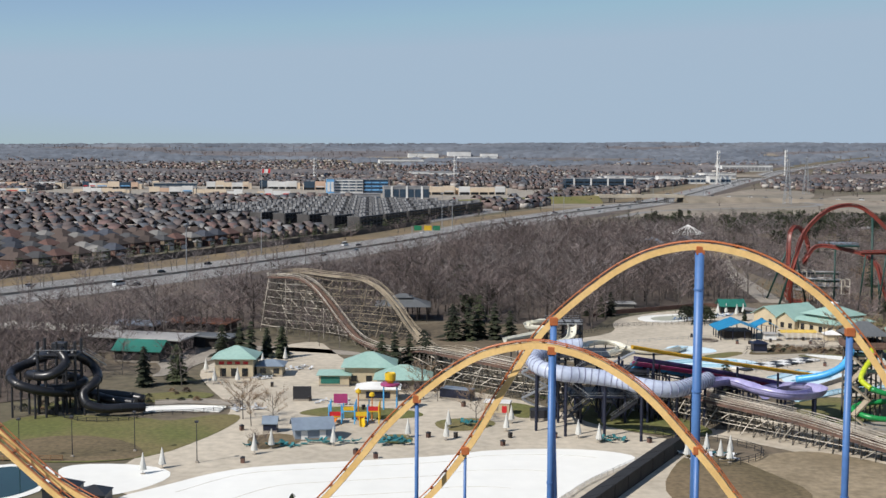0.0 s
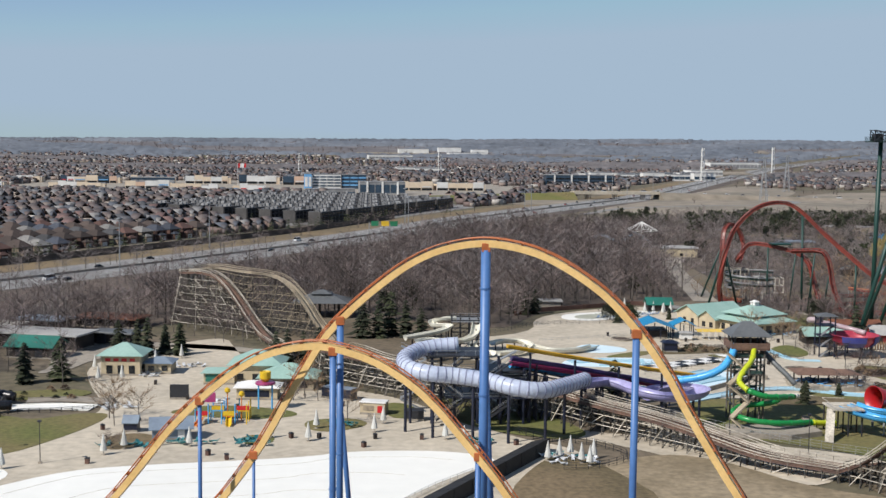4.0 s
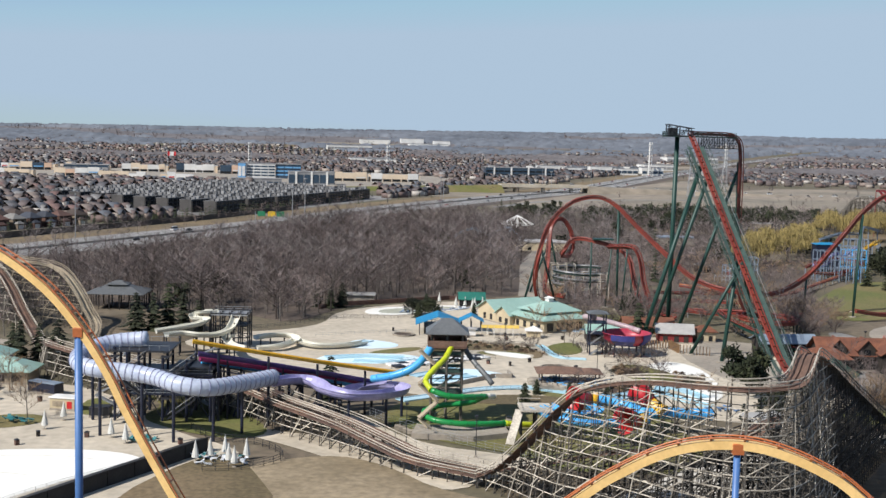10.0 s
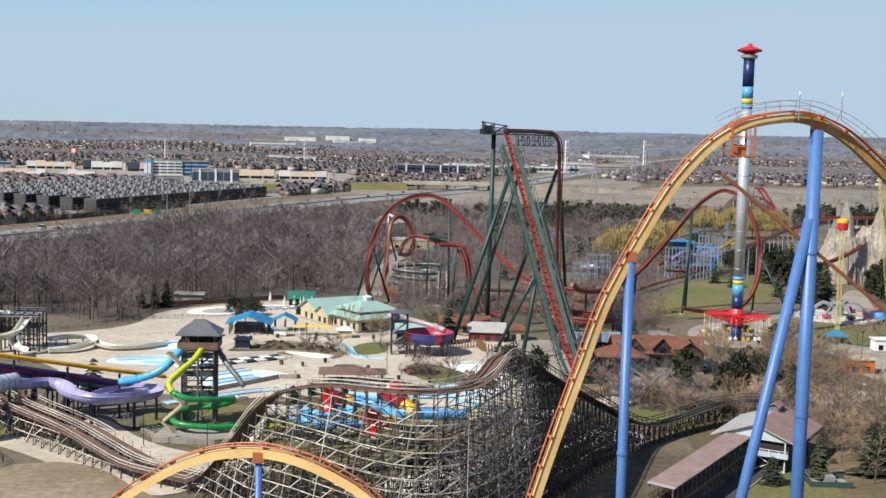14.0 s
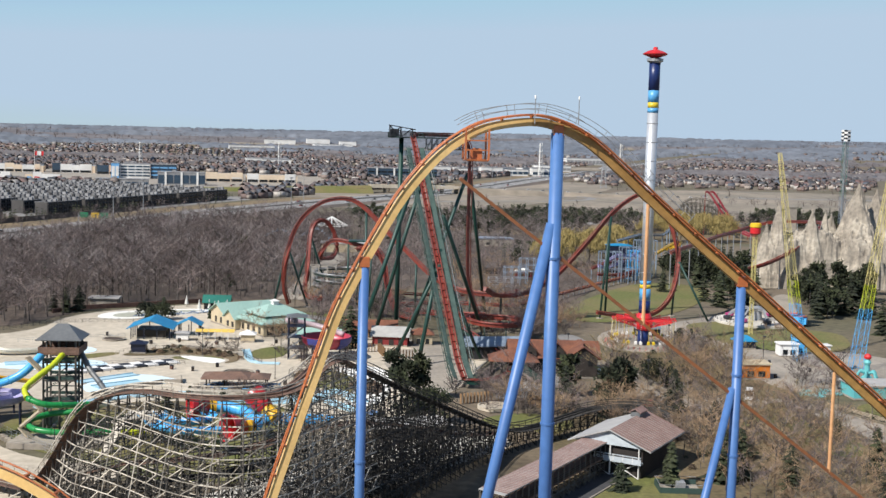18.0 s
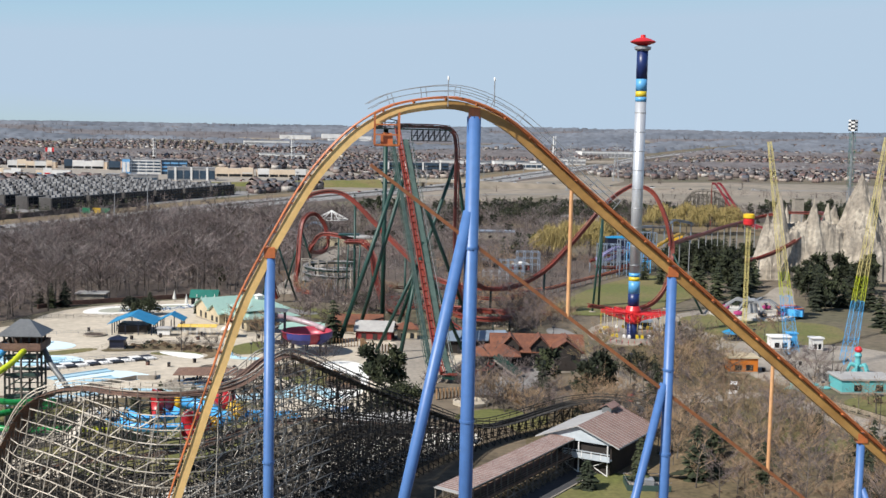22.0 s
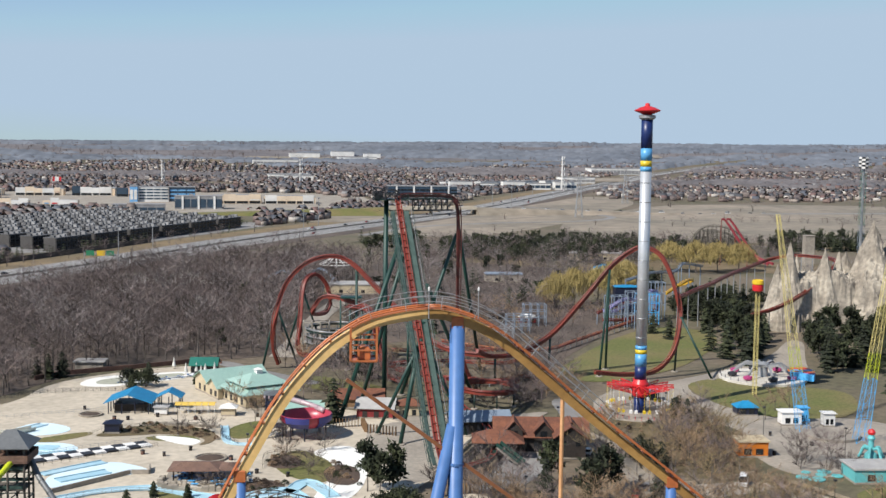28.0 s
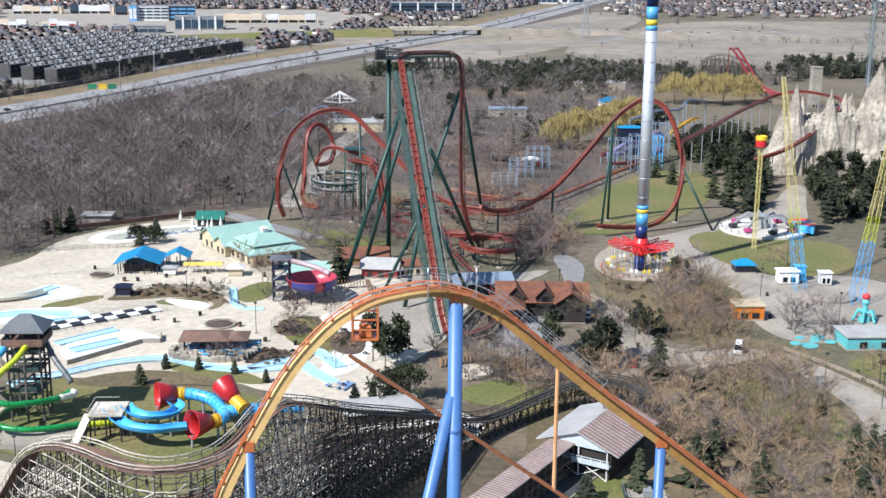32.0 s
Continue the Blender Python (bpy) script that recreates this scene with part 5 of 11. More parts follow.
hyper = thing("hyper_coaster", "tall yellow-orange steel roller coaster on blue tubular columns", "roller coaster")
RUN_A = [(268, 153.4, 2), (250, 151.6, 14), (228.7, 149.5, 30.8), (217.7, 148.4, 39.8), (209, 147.6, 46.9), (202.9, 147, 51.9), (196.9, 146.4, 56.7), (192.2, 146, 60.6), (188.8, 145.6, 63.6),
         (185.4, 145.3, 66.3), (182.1, 145, 67.9), (178.8, 144.7, 68.5), (174, 144.2, 67.8), (171.3, 143.9, 66.6), (168.7, 143.7, 64.7), (166.1, 143.4, 61.9), (164, 143.2, 58.9), (161.9, 143, 55.2), (160.2, 142.9, 52.0),
         (158, 142.7, 47.4), (155.7, 142.4, 40.6), (153.9, 142.3, 35.2), (152.3, 142.1, 30.3), (149.4, 141.8, 21), (146, 141.5, 11.5), (141, 141, 5), (132, 140.9, 2.4), (118, 141.5, 2), (102, 144, 2.2), (90, 146.5, 3.6),
         (79, 149.5, 6.5), (71, 151.6, 12.2), (64.3, 153.4, 21.8), (58.8, 154.9, 30.8), (56.4, 155.5, 35.3), (53.2, 156.4, 40), (49.5, 157.4, 44.2), (46, 158.3, 47), (41.7, 159.5, 49.5), (37.5, 160.6, 50.9), (32.6, 161.9, 51.4),
         (27.4, 163.3, 50.4), (23, 164.5, 48.3), (18.6, 165.7, 45), (14.4, 166.8, 41.2), (11.4, 167.6, 37.8), (8.9, 168.3, 33.8), (6.4, 169, 29.5), (2.8, 169.9, 23), (-0.8, 170.9, 17.6), (-4.4, 171.9, 13.2), (-11, 173.7, 7.5), (-21, 176.5, 4), (-40, 182, 4), (-60, 188, 10), (-74, 192, 20)]
RUN_B = [(-84, 190, 27), (-72, 186.5, 19), (-58, 182.5, 9), (-46, 179, 4.5), (-35, 176, 4), (-26, 173.6, 7), (-19.2, 171.5, 13.3), (-14.6, 170.2, 18.7), (-9.6, 168.8, 25), (-4.8, 167.5, 29.8), (-0.1, 166.2, 33.6), (4.6, 164.9, 36.2), (10.6, 163.2, 37.6),
         (15.1, 161.9, 37.2), (19.6, 160.7, 35.8), (24, 159.4, 33.3), (27.7, 158.4, 30.1), (32, 157.2, 25.3), (35.3, 156.3, 21.4), (37.8, 155.6, 18.1), (44, 153.8, 11), (53, 151.3, 5.5), (67, 147.4, 3.2), (81, 143.5, 6), (92, 140.4, 12.8),
         (101, 137.9, 21.6), (109.4, 135.6, 28.9), (112.2, 134.8, 31), (115.6, 133.8, 33.1), (118.9, 132.9, 34.4), (122.2, 132, 35), (125.4, 131.1, 35), (128.6, 130.2, 34.3), (131.8, 129.3, 33), (134.7, 128.5, 31.2), (141, 126.8, 25.4), (149, 124.6, 16.5), (158, 122, 8.4), (170, 118.8, 4), (186, 114.5, 3)]
run_a, run_b = spline(RUN_A, 1.1), spline(RUN_B, 1.1)
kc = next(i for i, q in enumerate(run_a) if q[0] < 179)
# the lift slope has a darker orange spine than the rest
for run, spine_mat in ((run_a[:kc + 1], "orange_dark"), (run_a[kc:], "orange_steel"), (run_b, "orange_steel")):
    fr, me = steel_track(hyper, run, spine_mat, "rail_orange", rail_r=0.09)
    ties(hyper, fr, me, 3)
for foot, top, r, col in (((33.1, 161.8, 0), (33.1, 161.8, 49.8), 1.0, (0.3, 0.62, 0.9)), ((14, 166.6, 0), (14, 166.6, 39.4), 0.75, (0.55,)), ((51.9, 156.6, 0), (51.9, 156.6, 39.6), 0.75, (0.45,)),
                          ((13.4, 162.4, 0), (13.4, 162.4, 36.0), 0.7, (0.5,)), ((32.3, 157.2, 0), (32.3, 157.2, 23.6), 0.6, ()), ((-5.0, 167.6, 0), (-5.0, 167.6, 28.2), 0.45, (0.5,)), ((1.9, 170.0, 0), (1.9, 170.0, 20.2), 0.35, ()),
                          ((123.6, 131.6, 0), (123.6, 131.6, 33.6), 0.55, (0.5,)), ((161.4, 143.0, 0), (161.4, 143.0, 52.4), 0.85, (0.3, 0.6)), ((181.6, 145.0, 0), (181.6, 145.0, 66.6), 1.15, (0.22, 0.53, 0.8)),
                          ((203, 147, 0), (203, 147, 50.6), 0.85, (0.3, 0.62, 0.8)), ((225.2, 149.2, 0), (225.2, 149.2, 32.4), 0.7, (0.4,)), ((247, 151.3, 0), (247, 151.3, 15), 0.55, ()), ((-29, 174.5, 0), (-29, 174.5, 4.6), 0.4, ()), ((101, 138, 0), (101, 138, 20), 0.45, ()), ((147, 125.2, 0), (147, 125.2, 17.2), 0.45, ())):
    column(hyper, foot, top, r * 0.62, "blue_steel", collars=col)
    part("saddle", Build().bbox(top[0] - 0.55, top[1] - 0.55, top[2] - 0.2, top[0] + 0.55, top[1] + 0.55, top[2] + 0.9, 0.1), "rail_orange", hyper)
for foot, top, r in (((169.5, 143.0, 0), (181.3, 144.9, 57), 0.95), ((192.6, 141.5, 0), (202.6, 147, 39), 0.7), ((35.4, 173, 0), (33.2, 162.4, 34), 0.75), ((15.8, 175, 0), (14.1, 167.2, 27), 0.55), ((236, 146, 0), (225.6, 149.2, 27), 0.55)):
    column(hyper, foot, top, r * 0.64, "blue_steel", "leaning_leg", (0.4,))
# lift walkway with handrails, chain return beam, machine cage
fr = frames_of(run_a)
climb = [f for f in fr if f[0].x > 171 and f[0].z > 6]
for sgn in (-1, 1):
    part("walkway", Build().sweep([tuple(p + s * sgn * 1.15 - u * 0.1) for p, d, s, u in climb], [(-0.34, -0.05), (0.34, -0.05), (0.34, 0.05), (-0.34, 0.05)], [tuple(f[3]) for f in climb]), "rail_orange", hyper)
lift = [f for f in climb if f[0].z > 57]
for sgn in (-1, 1):
    for hgt in (0.6, 1.15):
        part("handrail", Build().tube([tuple(p + s * sgn * 1.72 + u * hgt) for p, d, s, u in lift], 0.035, 5), "grey_metal", hyper)
    for p, d, s, u in lift[::3]:
        part("rail_post", Build().beam(p + s * sgn * 1.72 - u * 0.1, p + s * sgn * 1.72 + u * 1.15, 0.06), "grey_metal", hyper)
a, b = Vector((171.2, 143.9, 61.6)), Vector((237.5, 150.3, 12.2))
part("return_beam", Build().beam(a, b, 0.34, 0.34), "rust_orange", hyper, "long straight orange chain return beam")
for x in (191.9, 214.6, 231):
    t = (x - a.x) / (b.x - a.x)
    q = a.lerp(b, t)
    zt = np.interp(x, [p[0] for p in RUN_A[:9]][::-1], [p[2] for p in RUN_A[:9]][::-1])
    part("hanger_post", Build().pole(q, (x, q.y, zt - 1), 0.2, 0.2, 8), "hanger_tan", hyper)
cage = Build()
for x in (171.6, 174.0):
    for y in (142.4, 145.4):
        cage.beam((x, y, 63.6), (x, y, 66.8), 0.2)
for z in (63.6, 64.6, 65.6):
    for x in (171.6, 174.0):
        cage.beam((x, 142.4, z), (x, 145.4, z), 0.13)
    for y in (142.4, 145.4):
        cage.beam((171.6, y, z), (174.0, y, z), 0.13)
cage.box(171.6, 142.4, 63.45, 174.0, 145.4, 63.55)
tagged(part("machine_cage", cage, "rail_orange", hyper), "orange open steel cage hanging under the crest", kind="stuff")
part("motor", Build().bbox(172.2, 143.2, 63.6, 173.4, 144.6, 64.8, 0.2), "rail_orange", hyper)
for x in (178.8, 183.4):
    m = part("mast", Build().pole((x, 143.0, 67.5), (x, 143.0, 70.2), 0.05, 0.05, 6), "grey_metal", hyper)
    part("beacon", Build().lathe(x, 143.0, [(0.07, 70.1), (0.1, 70.2), (0.09, 70.4), (0.02, 70.5)], 8), "white_paint", m)

# swing tower
ws = thing("swing_tower", "very tall silver and blue swing tower with a red cap", "swing ride")
WX, WY = 256.0, 401.0
for n, z0, z1, c, r in (("shaft_base", 0.3, 5.5, "tower_navy", 1.85), ("shaft_base", 11, 15.0, "tower_navy", 1.8), ("shaft_band", 15, 19.0, "tower_sky", 1.8), ("shaft_band", 19, 20.3, "tower_yellow", 1.8), ("shaft_band", 20.3, 21.5, "tower_sky", 1.8), ("shaft", 21.5, 75.5, "tower_silver", 1.72),
                        ("shaft_band", 75.5, 77, "tower_sky", 1.74), ("shaft_band", 77, 78.8, "tower_yellow", 1.74), ("shaft_band", 78.8, 82.6, "tower_sky", 1.74), ("shaft_head", 82.6, 91.5, "tower_navy", 1.75)):
    b = Build().lathe(WX, WY, [(r, z0), (r, z1)], 24)
    o = part(n, b, c, ws)
    o.data.polygons.foreach_set("use_smooth", [len(p.vertices) == 4 for p in o.data.polygons])
for z in range(24, 75, 6):
    part("joint_ring", Build().lathe(WX, WY, [(1.76, z), (1.82, z + 0.1), (1.76, z + 0.2)], 24), "grey_metal", ws)
part("hub", Build().lathe(WX, WY, [(1.9, 5.4), (2.6, 6.0), (2.6, 9.6), (1.9, 11.0)], 20), "bright_red", ws)
part("crown_deck", Build().lathe(WX, WY, [(1.8, 91.3), (2.6, 91.8), (2.6, 92.6), (1.2, 92.9)], 20), "grey_metal", ws)
part("cap", Build().lathe(WX, WY, [(1.3, 92.9), (3.9, 93.9), (4.0, 94.2), (2.4, 95.0), (0.8, 95.5), (0.7, 96.2), (0.1, 96.4)], 28), "bright_red", ws, "wide red disc cap")
for k in range(16):
    az = 2 * math.pi * k / 16
    d = Vector((math.cos(az), math.sin(az), 0))
    c = Vector((WX, WY, 0))
    arm = Build().beam(c + d * 2.4 + Vector((0, 0, 8.8)), c + d * 10.5 + Vector((0, 0, 9.2)), 0.3, 0.3)
    arm.beam(c + d * 2.4 + Vector((0, 0, 6.4)), c + d * 10.5 + Vector((0, 0, 8.9)), 0.2, 0.2)
    for t in (0.3, 0.55, 0.8):
        arm.beam(c + d * (2.4 + 8.1 * t) + Vector((0, 0, 9)), c + d * (2.4 + 8.1 * t * 0.8) + Vector((0, 0, 6.4 + 2.3 * t)), 0.14)
    arm = part("arm", arm, "bright_red", ws)
    s = Vector((-d.y, d.x, 0))
    for o in (-0.8, 0.8):
        q = c + d * 10.3 + s * o
        part("seat", Build().bbox(q.x - 0.4, q.y - 0.4, 2.2, q.x + 0.4, q.y + 0.4, 3.2, 0.15).beam(q + Vector((0, 0, 3)), q + Vector((0, 0, 9)), 0.07), "white_paint" if k % 2 else "tower_yellow", arm)
part("plinth", Build().lathe(WX, WY, [(12.5, 0.02), (12.5, 0.5), (12.2, 0.6), (0.1, 0.6)], 36), "path_concrete", ws)
for k in range(40):
    az = 2 * math.pi * k / 40
    part("fence_post", Build().beam((WX + 12.2 * math.cos(az), WY + 12.2 * math.sin(az), 0.6), (WX + 12.2 * math.cos(az), WY + 12.2 * math.sin(az), 1.8), 0.12), "bright_red", ws)

# dive coaster
dive = thing("dive_coaster", "towering dive coaster with red track and dark green supports", "roller coaster")
DIVE = [(190.9, 331, 3.2), (190.0, 336, 6), (189.2, 342, 10.2), (184.6, 378, 38.6), (180.7, 408, 62.6), (180.2, 411.8, 65.2), (180.4, 415.5, 66.7), (182.5, 419, 67.2), (186, 421.6, 67.2), (191, 423.4, 67.2), (196.5, 424.8, 66.8), (199.6, 425.6, 64.8), (200.6, 425.9, 61.2), (200.9, 426, 54), (201.0, 426, 30), (201.6, 426.2, 18), (203.8, 426.6, 9), (207.5, 427.5, 2.5), (212, 428.5, -1.5)]
run = spline(DIVE, 1.4)
defmat("lift_mesh", (0.085, 0.14, 0.12), second=(0.06, 0.105, 0.09), big=0.4, fine=3, fvar=0.3, rough=0.7)
defmat("maroon_steel", (0.15, 0.03, 0.02), second=(0.10, 0.022, 0.016), big=0.3, fine=1.5, fvar=0.15, rough=0.5)
ku = next(i for i, q in enumerate(run) if q[2] > 66.0)
fr, me = steel_track(dive, run[ku:], "maroon_steel", "maroon_steel", gauge=0.8, spine=(0.4, 0.45), rail_r=0.18)
ties(dive, fr, me, 3)
fr, me = steel_track(dive, run[:ku + 1], "red_steel", "red_steel", gauge=0.75, spine=(0.4, 0.45), rail_r=0.18)
ties(dive, fr, me)
# walkways flanking the lift, the broad crest platform
ramp = [f for f in fr if f[0].y < 409 and f[0].z < 63 and f[0].x < 192]
ups_ = [tuple(f[3]) for f in ramp]
for o, half in ((-2.2, 0.45), (2.1, 0.75)):
    part("lift_walkway", Build().sweep([tuple(p + s * o - u * 0.6) for p, d, s, u in ramp], [(-half, -0.05), (half, -0.05), (half, 0.05), (-half, 0.05)], ups_), "lift_mesh", dive)
side_truss = Build()
for o in (-3.2, 4.0):
    for (p, d, s, u), (p2, d2, s2, u2) in zip(ramp[::2], ramp[2::2]):
        side_truss.beam(p + s * o + u * 0.7, p2 + s2 * o - u2 * 1.9, 0.09).beam(p + s * o - u * 1.9, p + s * o + u * 0.7, 0.08)
        side_truss.beam(p + s * o + u * 0.7, p2 + s2 * o + u2 * 0.7, 0.09).beam(p + s * o - u * 1.9, p2 + s2 * o - u2 * 1.9, 0.12)
        side_truss.beam(p + s * o - u * 1.9, p + s * (1.4 if o > 0 else -1.4) - u * 0.8, 0.1).beam(p + s * o - u * 0.6, p2 + s2 * (1.2 if o > 0 else -1.2) - u2 * 0.6, 0.08)
tagged(part("side_truss", side_truss, "lift_mesh", dive), "grey-green truss along the lift", kind="stuff")
part("handrail", Build().sweep([tuple(p + s * 3.4 + u * 0.6) for p, d, s, u in ramp], [(-0.05, -0.05), (0.05, -0.05), (0.05, 0.05), (-0.05, 0.05)], ups_), "grey_metal", dive, "grey handrail")
for o, dz in ((1.3, -1.4), (-1.6, -0.9), (-2.6, -2.0), (3.3, -1.9)):
    part("lift_girder", Build().sweep([tuple(p + s * o + u * dz) for p, d, s, u in ramp], [(-0.11, -0.16), (0.11, -0.16), (0.11, 0.16), (-0.11, 0.16)], ups_), "green_steel", dive)
for p, d, s, u in ramp[::5]:
    part("lift_frame", Build().beam(p - s * 2.6 - u * 1.6, p + s * 3.4 - u * 0.8, 0.16, 0.2), "green_steel", dive)
    part("rail_post", Build().beam(p + s * 3.4 - u * 0.6, p + s * 3.4 + u * 0.6, 0.1), "green_steel", dive)
deck = Build().box(172.2, 412.5, 65.3, 183.5, 420.5, 65.7)
part("crest_deck", deck, "dark_green_steel", dive)
part("crest_deck", Build().sweep([(183, 419, 65.5), (190, 422.5, 65.5), (197.5, 424.6, 65.4)], [(-2.2, -0.2), (2.2, -0.2), (2.2, 0.2), (-2.2, 0.2)]), "dark_green_steel", dive)
crest_truss = Build()
for j, (ya, yb) in enumerate(((418.6, 422.6), (423.0, 427.0))):
    for k in range(7):
        q, q2 = Vector((185 + k * 1.9, ya + (yb - ya) * k / 7, 65.2)), Vector((186.9 + k * 1.9, ya + (yb - ya) * (k + 1) / 7, 65.2))
        crest_truss.beam(q, q - Vector((0, 0, 3.4)), 0.22).beam(q - Vector((0, 0, 3.4)), q2 - Vector((0, 0, 3.4)), 0.24).beam(q - Vector((0, 0, 3.4)), q2, 0.16).beam(q - Vector((0, 0, 1.7)), q2 - Vector((0, 0, 1.7)), 0.14)
for x, y in ((172.6, 412.0), (172.6, 416.4), (176.2, 412.0), (176.2, 416.4), (180.0, 412.0), (180.0, 416.4)):
    crest_truss.beam((x, y, 65.4), (x, y, 69.4 - (x - 172.6) * 0.16), 0.3)
for y in (412.0, 416.4):
    for a_, b_ in (((172.2, 69.4), (181.0, 68.1)), ((172.2, 67.8), (181.0, 67.3)), ((172.6, 65.6), (176.2, 69.0)), ((176.2, 65.6), (180.0, 68.4)), ((172.6, 69.2), (176.2, 65.6))):
        crest_truss.beam((a_[0], y, a_[1]), (b_[0], y, b_[1]), 0.22)
for x in (172.6, 174.4, 176.2, 178.1, 180.0):
    crest_truss.beam((x, 411.6, 69.3 - (x - 172.6) * 0.16), (x, 416.8, 69.3 - (x - 172.6) * 0.16), 0.24)
tagged(part("crest_truss", crest_truss, "dark_metal", dive), "dark steel gantry and girders at the crest", kind="stuff")
part("crest_machine", Build().bbox(172.8, 412.6, 65.7, 175.6, 415.8, 68.2, 0.15), "dark_metal", dive)
for x0, y0, x1, y1 in ((172.2, 412.5, 183.5, 412.5), (172.2, 412.5, 172.2, 420.5), (172.2, 420.5, 183.5, 420.5), (183.5, 416.8, 197.5, 422.3), (182.6, 421.3, 196.8, 427)):
    n = 8
    for k in range(n + 1):
        q = Vector((x0 + (x1 - x0) * k / n, y0 + (y1 - y0) * k / n, 65.6))
        part("rail_post", Build().beam(q, q + Vector((0, 0, 1.5)), 0.12), "dark_green_steel", dive)
    part("handrail", Build().beam((x0, y0, 67.0), (x1, y1, 67.0), 0.09), "dark_green_steel", dive)
    part("handrail", Build().beam((x0, y0, 66.4), (x1, y1, 66.4), 0.07), "dark_green_steel", dive)
for foot, top, r in (((176.4, 419.5, 0), (176.6, 417.6, 65.3), 0.75), ((163.0, 395, 0), (181.8, 404.5, 56), 0.7), ((168.5, 408, 0), (182.6, 398, 52), 0.6), ((180.6, 362, 0), (187.0, 372, 33), 0.6), ((206, 420, 0), (188.5, 385, 42), 0.6),
                     ((212, 470, 0), (200.2, 428, 57), 0.6), ((182, 428, 0), (199.8, 427.6, 54), 0.6), ((174, 374, 0), (186.4, 366, 29), 0.5), ((200, 372, 0), (187.6, 366, 28), 0.5)):
    column(dive, foot, top, r, "green_steel", collars=(0.5,))


# remaining elements of the dive coaster
BIG = [(208, 437, 14), (213.6, 445, 10.7), (224.2, 452, 10.7), (236.2, 460, 15.9), (248.2, 466, 27.4), (258.7, 468, 39.7), (266.8, 468, 46), (271.8, 467, 46.9), (277.6, 465, 43.2), (282.2, 463, 32.1), (283.1, 461, 22.1), (280.3, 459, 10.1), (273.5, 457, 3.4), (262, 452, 3), (250, 446, 5)]
LEFT = [(138, 476, 2), (136.2, 472, 10), (137, 470, 22), (140.6, 470, 32.4), (148.3, 469, 40.4), (157.6, 469, 42.8), (165, 468.5, 40.2), (174, 466, 31.5), (182.3, 462, 23.6), (192.2, 456, 14.9), (201.7, 450, 11.4), (213.6, 445, 10.7)]
INNER = [(150, 492, 2), (143.5, 500, 3), (143.9, 502, 14.2), (145, 505, 27.5), (148, 509, 31.4), (151.5, 511, 30.6), (154.9, 512, 25), (154, 511, 17), (149, 497, 18), (151.5, 495, 23.6), (156, 494, 25), (163.6, 490, 23.7), (170, 485, 22), (173.6, 481, 18), (175, 478, 10.8), (177.5, 474, 3), (184, 466, 1.6), (196, 452, 3)]
HELIX = [(196, 430, 6)] + [(209.5 + 9.5 * math.cos(a), 416 + 10.5 * math.sin(a), 6 + 0.35 * math.sin(a * 0.7)) for a in np.linspace(1.9, 8.6, 14)] + [(222, 436, 4)]
for pts in (BIG, LEFT, INNER, HELIX):
    run = spline(pts, 1.6)
    fr, me = steel_track(dive, run, "red_steel", "red_steel", gauge=0.75, spine=(0.5, 0.5), rail_r=0.2)
    ties(dive, fr, me, 3)
for foot, top, r in (((132, 474, 0), (137.6, 470.6, 24), 0.45), ((145, 478, 0), (137.8, 470.8, 23), 0.4), ((166.6, 466.5, 0), (166.4, 468.5, 38), 0.45), ((152, 520, 0), (145.2, 505.8, 24), 0.4), ((138, 512, 0), (144.8, 505.5, 23), 0.4), ((259, 474, 0), (258.5, 468.6, 38), 0.45), ((254, 460, 0), (258.5, 467.6, 38), 0.4),
                     ((284, 470, 0), (283, 462, 24), 0.4), ((294, 455, 0), (283.4, 460.8, 22), 0.4), ((215, 447, 0), (215, 447, 9.6), 0.4), ((236, 462, 0), (236, 460.2, 14.8), 0.4), ((185, 461, 0), (185, 461, 20), 0.4), ((174.5, 480, 0), (174, 480.6, 15), 0.35), ((160, 491.5, 0), (160, 491.8, 23.4), 0.35), ((204, 449, 0), (204, 449, 10), 0.35)):
    column(dive, foot, top, r, "green_steel")
for a in np.linspace(1.9, 8.0, 9):
    x, y = 209.5 + 9.5 * math.cos(a), 416 + 10.5 * math.sin(a)
    column(dive, (x, y, 0), (x, y, 4.8), 0.25, "dark_green_steel")
part("brake_shed", Build().box(160, 486, 24.6, 168, 491.5, 25.1), "green_steel", dive)
tail = spline([(190.9, 331, 2.6), (196, 331.5, 2.4), (203, 338, 2.6), (206, 352, 3), (205, 372, 3.6), (200, 392, 4.4), (196, 412, 5.4), (196, 430, 6)], 1.6)
fr, me = steel_track(dive, tail, "green_steel", "red_steel", gauge=0.75, spine=(0.5, 0.5), rail_r=0.2)
ties(dive, fr, me, 3)

ladder = spline([(163, 470, 24), (169, 457, 25.2), (171.5, 455, 23.7), (173.2, 454.6, 19), (174, 454, 13.5), (175.5, 452.6, 7.8), (178, 449, 2.6), (184, 442, 1.6)], 1.5)
fr, me = steel_track(dive, ladder, "red_steel", "red_steel", gauge=0.8, spine=(0.4, 0.4), rail_r=0.2, ups=[(0.1, -0.8, 0.6)] * len(ladder))
ties(dive, fr, me)
for p, d, s, u in fr[2::7]:
    column(dive, (p.x - 1, p.y + 5, 0), (p.x, p.y + 0.8, p.z - 0.4), 0.3, "green_steel")
loop = thing("helix_coaster", "grey steel helix coaster on many thin posts", "roller coaster")
ring = spline([(156 + (9.4 + 0.5 * math.sin(a)) * math.cos(a), 503 + 9 * math.sin(a), 12.5 - 0.42 * a) for a in np.linspace(0, 16.5, 44)], 1.4)
fr, me = steel_track(loop, ring, "dark_green_steel", "grey_metal", gauge=0.6, spine=(0.3, 0.3), rail_r=0.15)
